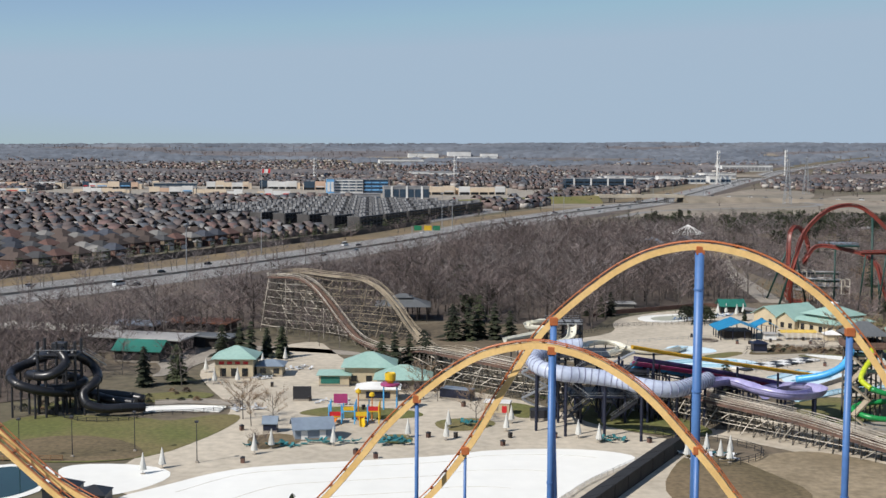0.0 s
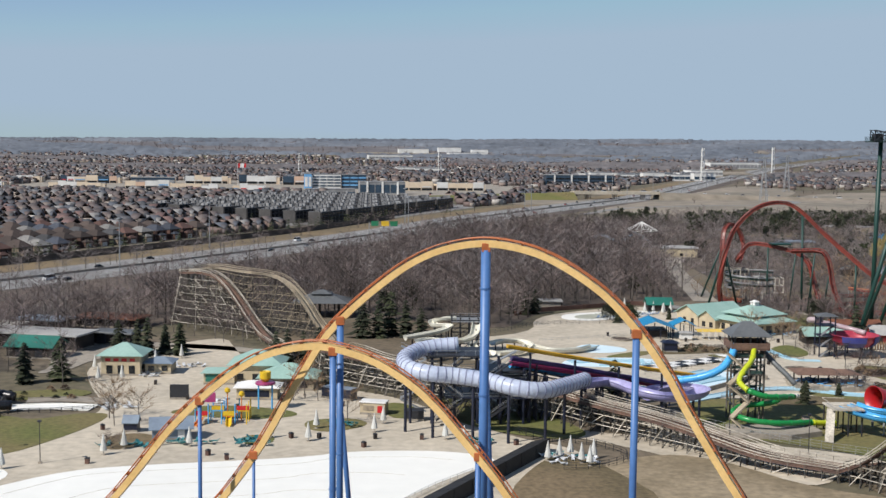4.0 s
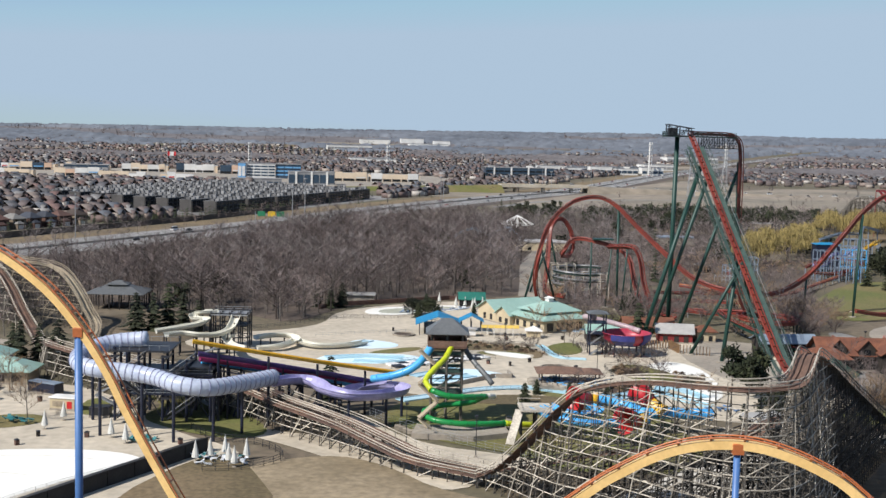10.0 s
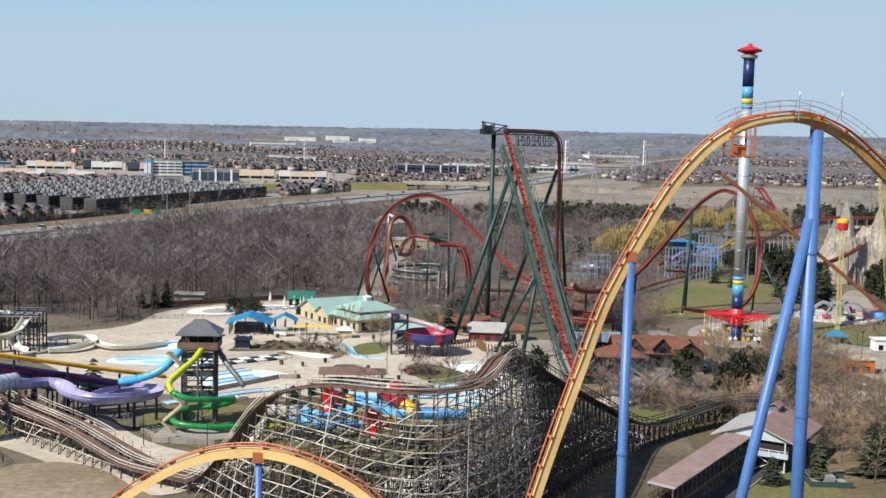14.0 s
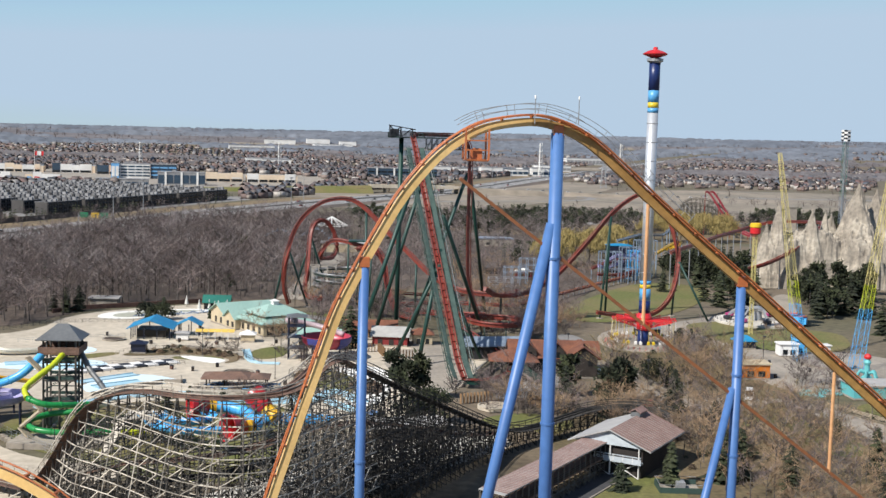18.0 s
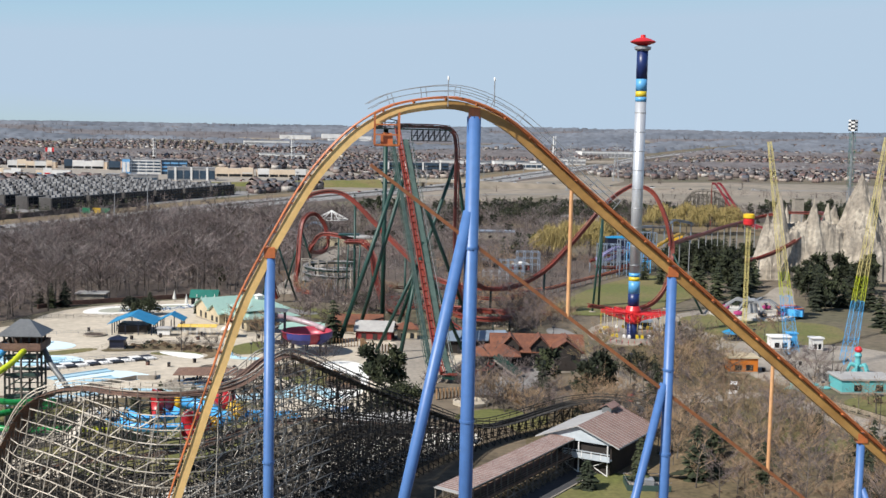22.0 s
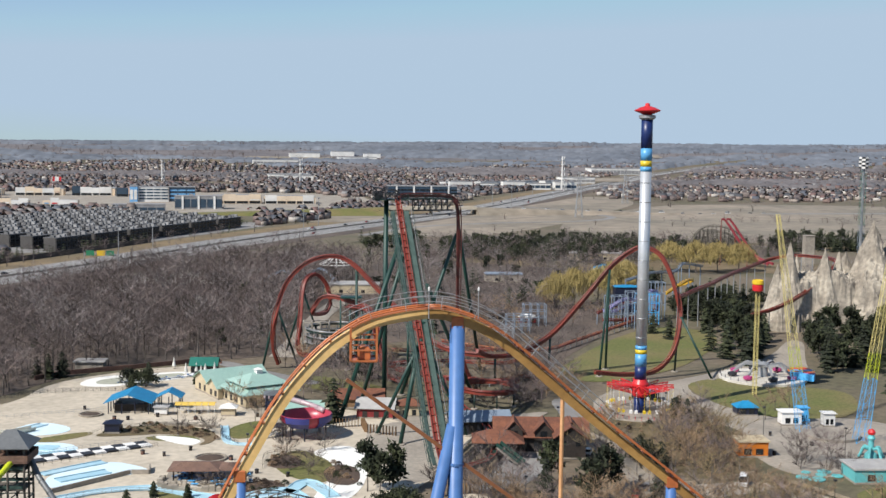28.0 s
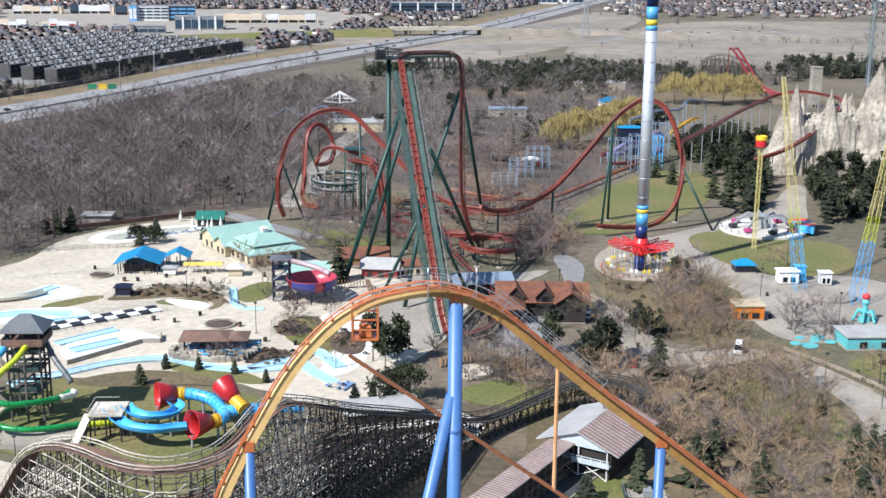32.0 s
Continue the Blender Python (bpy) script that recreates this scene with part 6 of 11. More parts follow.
for p, d, s, u in fr[::3]:
    part("post", Build().pole((p.x, p.y, 0), (p.x, p.y, p.z - 1), 0.16, 0.16, 6), "grey_metal", loop)
low = thing("family_coaster", "low red steel coaster track on short posts", "roller coaster")
for pts in ([(176, 470, 3), (188, 474, 3.4), (200, 478, 3), (212, 472, 3.6), (222, 474, 3), (232, 484, 3.4)], [(190, 450, 3), (202, 446, 2.6), (213.7, 442, 2.6), (226, 446, 3.4), (236, 440, 2.6)], [(180, 490, 5), (192, 494, 4), (206, 500, 3.4), (220, 497, 4), (230, 505, 5)]):
    fr, me = steel_track(low, spline(pts, 1.6), "red_steel", "red_steel", gauge=0.6, spine=(0.3, 0.3), rail_r=0.16)
    ties(low, fr, me, 2)
    for p, d, s, u in fr[::5]:
        part("post", Build().pole((p.x, p.y, 0), (p.x, p.y, p.z - 0.9), 0.16, 0.16, 6), "grey_metal", low)


# ---- wooden coasters ----
def wooden_run(e, pts, frame_mat, deck_mat, spread=0.16, level=2.6, bent=2.7, lean=(1, 1), thin=0.2, braces=True, bent_mat=None):
    """Timber trestle under a track: one part for each bent, ledger and board."""
    run = spline(pts, bent)
    fr = frames_of(run)
    flat = []
    for p, d, s, u in fr:
        s2 = Vector((s.x, s.y, 0)).normalized()
        flat.append((p, s2))
    even = spline(pts, 1.35)
    part("track_bed", Build().sweep(even, [(-1.25, -0.32), (1.25, -0.32), (1.25, -0.12), (-1.25, -0.12)]), deck_mat, e)
    for sgn in (-1, 1):
        part("running_rail", Build().sweep([tuple(f[0] + f[2] * sgn * 0.6) for f in frames_of(even)], [(-0.16, -0.12), (0.16, -0.12), (0.16, 0.16), (-0.16, 0.16)]), deck_mat, e)
        part("handrail", Build().sweep([tuple(p + s * sgn * 1.7 + Vector((0, 0, 1.15))) for p, s in flat], [(-0.07, -0.08), (0.07, -0.08), (0.07, 0.08), (-0.07, 0.08)]), frame_mat, e)
        part("handrail", Build().sweep([tuple(p + s * sgn * 1.7 + Vector((0, 0, 0.6))) for p, s in flat], [(-0.04, -0.06), (0.04, -0.06), (0.04, 0.06), (-0.04, 0.06)]), frame_mat, e)
        part("catwalk", Build().sweep([tuple(p + s * sgn * 1.5 + Vector((0, 0, -0.2))) for p, s in flat], [(-0.22, -0.04), (0.22, -0.04), (0.22, 0.04), (-0.22, 0.04)]), deck_mat, e)
    nl = 1
    for i, (p, s) in enumerate(flat):
        b = Build()
        z = p.z - 0.35
        for sgn, ln_ in ((-1, lean[0]), (1, lean[1])):
            top = p + s * sgn * 1.05
            b.beam((top.x, top.y, 0), (top.x, top.y, z), thin)
            off = s * sgn * z * spread * ln_
            b.beam(Vector((top.x, top.y, 0)) + off, (top.x, top.y, z), thin)
            b.beam(p + s * sgn * 1.7 + Vector((0, 0, -0.35)), p + s * sgn * 1.7 + Vector((0, 0, 1.15)), 0.1)
        b.beam(p - s * 1.9 + Vector((0, 0, -0.35)), p + s * 1.9 + Vector((0, 0, -0.35)), 0.16, 0.2)
        k = level
        while k < z - 0.8:
            a0 = p + s * (-1.05 - (z - k) * spread * lean[0])
            a1 = p + s * (1.05 + (z - k) * spread * lean[1])
            b.beam((a0.x, a0.y, k), (a1.x, a1.y, k), 0.09, 0.12)
            if braces:
                kk = max(0.1, k - level)
                c0 = p + s * (-1.05 - (z - kk) * spread * lean[0])
                c1 = p + s * (1.05 + (z - kk) * spread * lean[1])
                if int(k / level) % 2:
                    b.beam((a0.x, a0.y, k), (c1.x, c1.y, kk), 0.1, 0.14)
                else:
                    b.beam((a1.x, a1.y, k), (c0.x, c0.y, kk), 0.1, 0.14)
            k += level
        # a darker bent_mat paints the shade inside the lattice onto the bents
        part("bent", b, bent_mat or frame_mat, e)
    b = Build()
    for i in range(len(flat) - 1):
        (p, s), (q, r) = flat[i], flat[i + 1]
        zl = min(p.z, q.z) - 0.35
        for sgn, ln_ in ((-1, lean[0]), (1, lean[1])):
            def at(pp, ss, k):
                o = pp + ss * sgn * (1.05 + max(0, pp.z - 0.35 - k) * spread * ln_)
                return Vector((o.x, o.y, k))
            k = level
            while k < zl:
                b.beam(at(p, s, k), at(q, r, k), 0.08, 0.15)
                k += level
            if i % 3 == (1 if sgn > 0 else 0):
                b.beam(at(p, s, 0.1), at(q, r, max(0.3, zl - 0.2)), 0.1, 0.16)
            k = level
            while k < zl - level and braces:
                if (i + int(k / level)) % 3 == 0:
                    b.beam(at(p, s, k), at(q, r, k + level), 0.08, 0.14)
                k += level
    if b.v:
        tagged(part("ledger", b, frame_mat, e), kind="stuff")


wood = thing("wooden_coaster", "large weathered timber roller coaster on a dense lattice trestle", "roller coaster")
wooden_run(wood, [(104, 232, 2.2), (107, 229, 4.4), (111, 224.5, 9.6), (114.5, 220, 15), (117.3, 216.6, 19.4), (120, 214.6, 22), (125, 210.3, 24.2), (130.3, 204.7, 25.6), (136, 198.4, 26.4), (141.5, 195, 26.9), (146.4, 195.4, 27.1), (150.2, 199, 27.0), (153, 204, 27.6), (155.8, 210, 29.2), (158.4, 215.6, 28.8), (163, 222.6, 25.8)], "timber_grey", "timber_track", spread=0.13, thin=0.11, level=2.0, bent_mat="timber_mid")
# same trestle past the crest; its shaded side is put into the colour
wooden_run(wood, [(163, 222.6, 25.8), (170.7, 233.9, 20), (177, 243.5, 15.6), (183.5, 253.2, 11), (190, 262, 6.8), (196, 268.5, 4.4), (202, 274.5, 4), (209, 280.5, 4.6), (216, 285, 5.4), (223, 286, 6), (229, 282, 6.2), (231, 275, 6.2)], "timber_shade", "timber_shade", spread=0.13, thin=0.12, level=2.0, bent=2.2)
wooden_run(wood, [(107, 236, 2), (114, 226, 6), (124, 216, 11), (136, 209, 14), (146, 211, 15.5), (154, 221, 16), (163, 234, 14), (174, 249, 9.5), (184, 262, 5), (192, 272, 3)], "timber_shade", "timber_track", spread=0.16, thin=0.12, level=2.1)
wooden_run(wood, [(122, 222, 5), (132, 216, 8.5), (142, 216, 10), (152, 226, 10.5), (162, 240, 9), (172, 255, 6), (180, 266, 3)], "timber_shade", "timber_shade", spread=0.2, thin=0.12)
far_wood = thing("wooden_coaster", "pale timber roller coaster hills beside the woods", "roller coaster")
H1 = [(-1.5, 322.5, 8.5), (-6, 335, 7), (-13, 350, 4), (-20, 370, 1.8), (-27.5, 388, 1.8), (-32.6, 395, 5.8), (-37.9, 402, 11.2), (-43.1, 407, 16.1), (-48, 411, 18.6), (-52.6, 413.5, 19.1), (-57, 416.5, 18.7), (-60, 421, 18.4), (-59, 428, 18.5)]
H2 = [(-59, 428, 18.5), (-54, 431.5, 18.9), (-48, 428, 19.2), (-41, 418, 19.4), (-35.7, 411.4, 19.6), (-27.9, 409, 18.9), (-22, 405, 16.8), (-16.1, 400, 11.4), (-12.2, 396, 6.4), (-8.4, 391, 2.4), (-4.5, 372, 1.8), (-1, 350, 4), (2, 335, 7.5), (6.5, 324, 8.6)]
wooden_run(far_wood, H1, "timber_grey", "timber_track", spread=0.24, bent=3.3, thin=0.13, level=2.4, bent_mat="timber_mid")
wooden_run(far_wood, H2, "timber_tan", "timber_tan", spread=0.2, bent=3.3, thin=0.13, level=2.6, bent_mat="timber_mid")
for o in (0, 1):
    dx, dy = (0, 0) if o == 0 else (3.4, 2.6)
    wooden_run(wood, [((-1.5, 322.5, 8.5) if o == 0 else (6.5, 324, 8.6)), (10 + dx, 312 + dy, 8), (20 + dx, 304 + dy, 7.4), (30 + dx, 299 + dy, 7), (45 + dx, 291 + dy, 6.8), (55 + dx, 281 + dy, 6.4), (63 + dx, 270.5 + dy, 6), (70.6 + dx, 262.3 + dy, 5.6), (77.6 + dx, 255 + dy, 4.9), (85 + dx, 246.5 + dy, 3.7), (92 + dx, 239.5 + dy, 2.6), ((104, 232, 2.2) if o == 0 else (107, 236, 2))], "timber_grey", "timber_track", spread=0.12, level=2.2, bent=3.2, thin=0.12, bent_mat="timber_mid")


# ---- park ground ----
sheet("park_pavement", [(-60, 215), (-68, 236), (-48, 284), (-62, 314), (-72, 345), (-60, 372), (-42, 399), (-34, 372), (-25, 345), (-8, 318), (16, 309), (40, 268), (56, 256), (58, 246), (42, 212), (10, 196), (-30, 200)], 0.1, "concrete", "pale sandy concrete plaza round the wave pool", "pavement")
sheet("water_park_pavement", [(58, 318), (55, 345), (20, 372), (24, 392), (60, 410), (62, 448), (85, 470), (108, 482), (120, 470), (150, 420), (164, 404), (186, 402), (208, 392), (196, 352), (190, 330), (172, 300), (150, 294), (137, 306), (100, 306), (84, 314)], 0.1, "concrete", "pale concrete decks between pools and slides", "pavement")
sheet("service_yard", [(168, 384), (196, 396), (199, 380), (192, 340), (186, 322), (176, 330)], 0.13, "path_concrete", "grey paved service yard below the dive coaster", "pavement")
sheet("park_path", [(229, 376), (236, 380), (245, 350), (247, 320), (270, 326), (274, 318), (248, 308), (229, 303), (226, 309), (237, 322), (236, 345)], 0.12, "path_concrete", "grey park path between lawns", "path")
sheet("park_path", [(230, 420), (236, 424), (240, 408), (236, 390), (234, 378), (229, 378), (231, 398)], 0.14, "asphalt", "blue-grey asphalt path below the swing tower", "path")
sheet("park_path", [(270, 322), (276, 322), (283, 310), (290, 290), (292, 270), (284, 255), (276, 262), (280, 280), (277, 300)], 0.12, "path_concrete", "winding grey park path", "path")
sheet("ride_plaza", [(240, 392), (247, 432), (276, 450), (298, 468), (330, 500), (352, 545), (358, 540), (342, 495), (335, 470), (318, 462), (290, 448), (280, 436), (282, 424), (290, 402), (300, 392), (322, 396), (336, 376), (318, 340), (290, 326), (278, 332), (276, 354), (283, 380), (270, 392)], 0.12, "path_concrete", "pale plaza under the swing tower and rides", "pavement")
sheet("park_path", [(48, 272), (66, 259), (82, 241), (98, 226), (108, 240), (120, 247), (112, 254), (92, 262), (76, 290), (72, 284), (78, 268), (66, 268), (54, 276)], 0.12, "concrete", "light grey service path under the slides", "path")
sheet("park_path", [(-90, 372), (-70, 386), (-40, 380), (-24, 372), (-26, 366), (-42, 373), (-68, 378), (-84, 366), (-88, 352), (-94, 352)], 0.1, "path_concrete", "grey back path by the timber coaster", "path")
for poly in ([(-100, 250), (-104, 284), (-72, 281), (-64, 276), (-56, 284), (-47, 284), (-51, 264), (-62, 240), (-90, 239)], [(-104, 286), (-96, 300), (-68, 312), (-58, 308), (-62, 300), (-80, 296)], [(18, 308), (26, 304), (34, 292), (30, 280), (42, 268), (56, 262), (62, 270), (50, 292), (32, 306)],
             [(14, 300), (22, 296), (24, 284), (16, 280)], [(-37, 286), (-27, 295), (-8, 290), (-4, 283), (-14, 279), (-30, 282)], [(-3, 279), (8, 282), (13, 275), (4, 267), (-2, 270)], [(-15, 264), (-8, 265), (-7, 257), (-13, 255)],
             [(82, 284), (92, 310), (118, 300), (134, 300), (150, 292), (152, 276), (150, 240), (124, 240), (112, 256), (96, 264)], [(130, 382), (141, 394), (143, 374), (134, 366)], [(146, 346), (153, 359), (164, 342), (163, 322), (151, 330)], [(76, 366), (91, 378), (95, 374), (82, 362)],
             [(108, 371), (120, 374), (127, 366), (112, 366)], [(194, 284), (204, 300), (216, 296), (206, 278)], [(238, 474), (300, 590), (330, 560), (296, 486), (262, 452), (244, 450)], [(281, 448), (300, 460), (304, 446), (330, 440), (336, 428), (324, 396), (302, 392), (288, 404), (282, 424)], [(118, 316), (134, 304), (150, 300), (140, 312), (128, 318)],
             [(140, 470), (182, 440), (166, 430), (150, 438)], [(287, 312), (294, 300), (298, 280), (322, 268), (328, 308), (302, 322)], [(250, 290), (262, 304), (271, 300), (275, 285), (275, 268), (266, 262), (258, 276)]):
    sheet("lawn", poly, 0.16, "lawn", "patchy green and straw-coloured lawn", "lawn")
for poly in ([(62, 238), (56, 252), (48, 246), (38, 216), (50, 200), (70, 215)], [(-97, 252), (-88, 262), (-75, 262), (-64, 252), (-62, 241), (-90, 240)], [(-44, 262), (-36, 266), (-30, 258), (-38, 250), (-42, 252)]):
    sheet("dry_patch", poly, 0.19, "dry_grass", "bare straw-coloured patch in the lawn", "lawn")
sheet("bare_earth", [(-30, 400), (-14, 425), (0, 440), (20, 440), (30, 400), (10, 350), (0, 352), (-8, 380)], 0.15, "dirt", "trodden brown earth by the timber coaster", "earth")
sheet("park_path", [(-88, 360), (-78, 369), (-68, 378), (-60, 372), (-72, 354), (-74, 336), (-82, 329), (-80, 342)], 0.17, "path_concrete", "grey service path beside the teal shed", "path")
sheet("bare_earth", [(56, 240), (74, 253), (86, 246), (98, 226), (126, 215), (118, 190), (60, 190), (42, 205)], 0.14, "sand", "bare brown earth slope beside the track", "earth")
sheet("scrub_ground", [(214, 300), (226, 304), (236, 300), (250, 306), (272, 316), (280, 300), (276, 270), (274, 240), (290, 200), (200, 190), (190, 240), (205, 280)], 0.11, "dry_grass", "rough dry grass under shrubs", "grass")
sheet("scrub_ground", [(240, 392), (276, 390), (278, 352), (270, 330), (250, 326), (246, 350), (238, 376)], 0.11, "dry_grass", "rough dry grass and shrubs below the swing tower", "grass")
sheet("coaster_ground", [(104, 242), (118, 244), (150, 240), (180, 286), (204, 290), (206, 262), (180, 205), (150, 185), (118, 188)], 0.17, "dirt", "trodden earth under the timber trestle", "earth")
sheet("service_road", [(112, 486), (124, 470), (142, 452), (150, 444), (156, 448), (146, 458), (130, 474), (118, 490)], 0.18, "asphalt", "grey service road beside the looping track", "road")
sheet("coaster_plaza", [(176, 398), (184, 384), (200, 380), (214, 384), (226, 398), (228, 404), (214, 398), (202, 394), (190, 400), (182, 410)], 0.18, "path_concrete", "grey paved plaza under the dive coaster", "pavement")
sheet("coaster_plaza", [(196, 318), (206, 316), (216, 330), (220, 352), (224, 376), (216, 378), (210, 356), (204, 336)], 0.17, "asphalt", "grey asphalt yard behind the lodge", "pavement")
sheet("rocky_bank", [(145, 480), (135, 520), (170, 520), (185, 480), (170, 470)], 0.12, "leaf_litter", "brown bank under the looping track", "earth")

sheet("gravel_bed", [(124, 222), (140, 208), (152, 214), (166, 236), (184, 258), (198, 272), (192, 284), (178, 284), (158, 262), (140, 240)], 0.2, "gravel", "pale gravel and concrete below the trestle", "gravel")

# wave pool
sheet("wave_pool_floor", [(-62, 205), (-60, 216), (-55, 221), (-44, 234.6), (-31, 239), (-17, 242), (1, 246.3), (9, 251.2), (25, 252.6), (35, 250.3), (40.5, 244.8), (30, 232.5), (24.5, 224), (17, 210), (6, 190), (-40, 186)], 0.14, "pool_white", "broad empty white wave pool floor", "pool")
for k in range(3):
    s_ = 0.9 - k * 0.22
    pts = [(-8 + (x + 8) * s_, 198 + (y - 198) * s_ ) for x, y in ((-55, 221), (-44, 234.6), (-31, 239), (-17, 242), (1, 246.3), (9, 251.2), (25, 252.6), (35, 250.3))]
    structure("pool_seam", Build().sweep([(*p[:2], 0.155) for p in spline([(a, b_, 0) for a, b_ in pts], 2.5)], [(-0.05, -0.02), (0.05, -0.02), (0.05, 0.01), (-0.05, 0.01)]), "concrete", "thin grey seam across the pool floor", "seam")
defmat("black_sheet", (0.014, 0.014, 0.016), second=(0.024, 0.024, 0.026), big=0.4, fine=2.0, fvar=0.3, rough=0.75)
w_ = thing("pool_wall", "long black sheeted wall beside the wave pool", "wall")
for k in range(9):
    t0, t1 = k / 9, (k + 0.97) / 9
    a, b = Vector((50.6, 252.6, 0)), Vector((20, 196, 0))
    p, q = a.lerp(b, t0), a.lerp(b, t1)
    n_ = Vector((-(b - a).y, (b - a).x, 0)).normalized()
    part("wall_panel", Build().add([p + n_ * 0.0, q, q - n_ * 4, p - n_ * 4, p + Vector((0, 0, 3.0)), q + Vector((0, 0, 3.0)), q - n_ * 4 + Vector((0, 0, 1.8)), p - n_ * 4 + Vector((0, 0, 1.8))], [(0, 1, 5, 4), (1, 2, 6, 5), (2, 3, 7, 6), (3, 0, 4, 7), (4, 5, 6, 7), (3, 2, 1, 0)]), "black_sheet", w_)
sheet("small_pool", [(-94, 222), (-92, 238), (-80, 238), (-75.5, 230), (-74.5, 218), (-84, 208)], 0.14, "pool_white", "small round pool with a white rim", "pool")
defmat("dark_water", (0.012, 0.055, 0.045), rough=0.08, fine=0.4)
sheet("pool_water", [(-92, 223), (-90.5, 236), (-80.5, 236), (-77, 229), (-76.5, 219), (-84, 211)], 0.18, "dark_water", "dark green standing water in the small pool", "water")
sheet("pool_deck", [(-78, 238), (-62, 239), (-52, 232), (-58, 218), (-72, 212), (-74, 226)], 0.12, "pool_white", "white deck beside the small pool", "pavement")

# pools and channels of the slide area
for poly, mt, lb in (([(91, 330.5), (103.5, 346.5), (116.2, 338.2), (117, 333), (112.6, 333), (97.8, 316.4)], "pool_pale", "empty white splash-down pool"), ([(68.6, 378), (74.4, 390.2), (86.1, 383), (86.2, 375.3), (77.2, 371.7), (69.1, 374.2)], "pool_pale", "empty pale pool with a white floor"),
                     ([(72, 442), (74, 458), (92, 464), (108, 470), (110, 458), (92, 446), (84, 440)], "pool_white", "long pale wading pool"), ([(62, 350), (66, 362), (88, 366), (96, 356), (84, 348)], "pool_pale", "shallow pale blue pool"), ([(110.8, 371), (114.3, 372.7), (126.3, 367.7), (123.7, 360.5), (118, 364)], "pool_white", "empty white landing pool"),
                     ([(155, 354), (166, 363), (173, 350), (171, 318), (165, 306), (158, 308), (163, 328), (163, 344)], "pool_white", "white splash channel below the bowl slide"), ([(150, 294), (150, 306), (176, 304), (184, 296), (180, 288), (160, 287)], "concrete", "pale deck beside the children's pool")):
    sheet("splash_pool", poly, 0.17, mt, lb, "pool")
defmat("pool_olive", (0.40, 0.41, 0.31), second=(0.50, 0.50, 0.42), big=0.08, fine=0.6, fvar=0.12, rough=0.6)
sheet("pool_floor", [(77, 446), (79, 455), (93, 460.5), (105, 466), (106, 459), (91, 449.5), (84, 444)], 0.21, "pool_olive", "dull olive floor of the drained wading pool", "pool")
def lane(pts, wdt, z=0.22, mt="pool_blue", name="slide_lane", label="pale blue open slide lane", lip=0.25):
    run = spline([(x, y, z) for x, y in pts], 1.5)
    e_ = part(name, Build().sweep(run, [(-wdt / 2 - 0.25, -0.05), (wdt / 2 + 0.25, -0.05), (wdt / 2 + 0.25, lip), (wdt / 2, lip), (wdt / 2, 0.03), (-wdt / 2, 0.03), (-wdt / 2, lip), (-wdt / 2 - 0.25, lip)]), mt)
    return tagged(e_, label, "water channel")
lane([(91, 332), (97, 338), (103.7, 344)], 3.0)
lane([(96.3, 326.5), (101, 330.4), (106.7, 334.8)], 3.6)
lane([(68, 374), (73, 380), (77, 386)], 3.0)
lane([(88, 302), (98.4, 309.8), (107.9, 316.8), (116, 319.5), (122, 319.5), (132.4, 313.6), (140, 311.4), (148, 312), (153, 316), (156.5, 325), (160, 321), (164, 312)], 3.2, label="curved pale blue lazy river")
lane([(142, 312), (152, 318), (158, 309), (163, 302)], 3.0, label="turquoise slide run-out lane")
lane([(129.5, 384), (130.5, 378), (132, 368), (134.5, 362.8), (141, 361.6)], 1.8, label="turquoise channel beside the lawn")
lane([(66, 356), (76, 359), (88, 358)], 4.0, label="long blue flat racing lane")
lane([(74, 352), (84, 351), (94, 354)], 3.0, label="long blue flat racing lane")
for k in range(10):
    for r_ in (0, 1):
        a, b = Vector((85.2, 347.4)), Vector((112.6, 365.0))
        d = (b - a).normalized()
        p = a + d * (k * 3.2) + Vector((d.y, -d.x)) * (r_ * 3.1)
        e_ = part("lane_cover", Build().bbox(-1.5, -1.45, 0, 1.5, 1.45, 0.55, 0.1), "dark_metal" if (k + r_) % 2 else "white_paint")
        e_.matrix_basis = pose(p.x, p.y, 0.12, 0, 0, math.degrees(math.atan2(d.y, d.x)))
        tagged(e_, "flat %s cover over a racing slide lane" % ("black" if (k + r_) % 2 else "white"), "cover", "lane covers")
# planted islands, rock rims and mulch beds between the pools
for poly, mt, lb in (([(93.5, 370.7), (97.9, 379), (106.7, 386), (126.5, 381.5), (130, 366), (124.6, 359.8), (127.4, 369), (114, 375), (104.4, 372)], "dry_grass", "straw-brown planted island behind a rail fence"), ([(139.7, 316.6), (141.9, 323.6), (146.6, 328), (152.1, 323.3), (151.8, 317.8), (148.6, 314)], "mulch", "dark brown mulch mound between channels"),
                     ([(145.6, 340), (146.3, 350), (152.6, 351.4), (155.6, 340), (150.5, 336.4)], "mulch", "dark mulch bed round a leafless tree"), ([(99, 303), (110, 311), (122, 312), (134, 306), (140, 300), (126, 302), (112, 300)], "dry_grass", "dry grass bank beside the lazy river"), ([(160, 334), (163, 342), (170, 338), (170, 322), (163, 322)], "mulch", "brown mulch bank beside the channel")):
    sheet("planting_bed", poly, 0.2, mt, lb, "planting bed")
for x, y, r_ in ((87.5, 398.6, 3.6), (130.5, 347.4, 4.4)):
    e_ = thing("round_planter", "round low stone planter with bare mulch", "planter", "round planters", at=(x, y, 0.1))
    part("rim", Build().lathe(0, 0, [(r_, 0), (r_, 0.5), (r_ - 0.5, 0.5), (r_ - 0.5, 0.25)], 22), "rock", e_)
    part("mulch", Build().lathe(0, 0, [(r_ - 0.5, 0.2), (r_ * 0.5, 0.5), (0.1, 0.6)], 18), "mulch", e_)
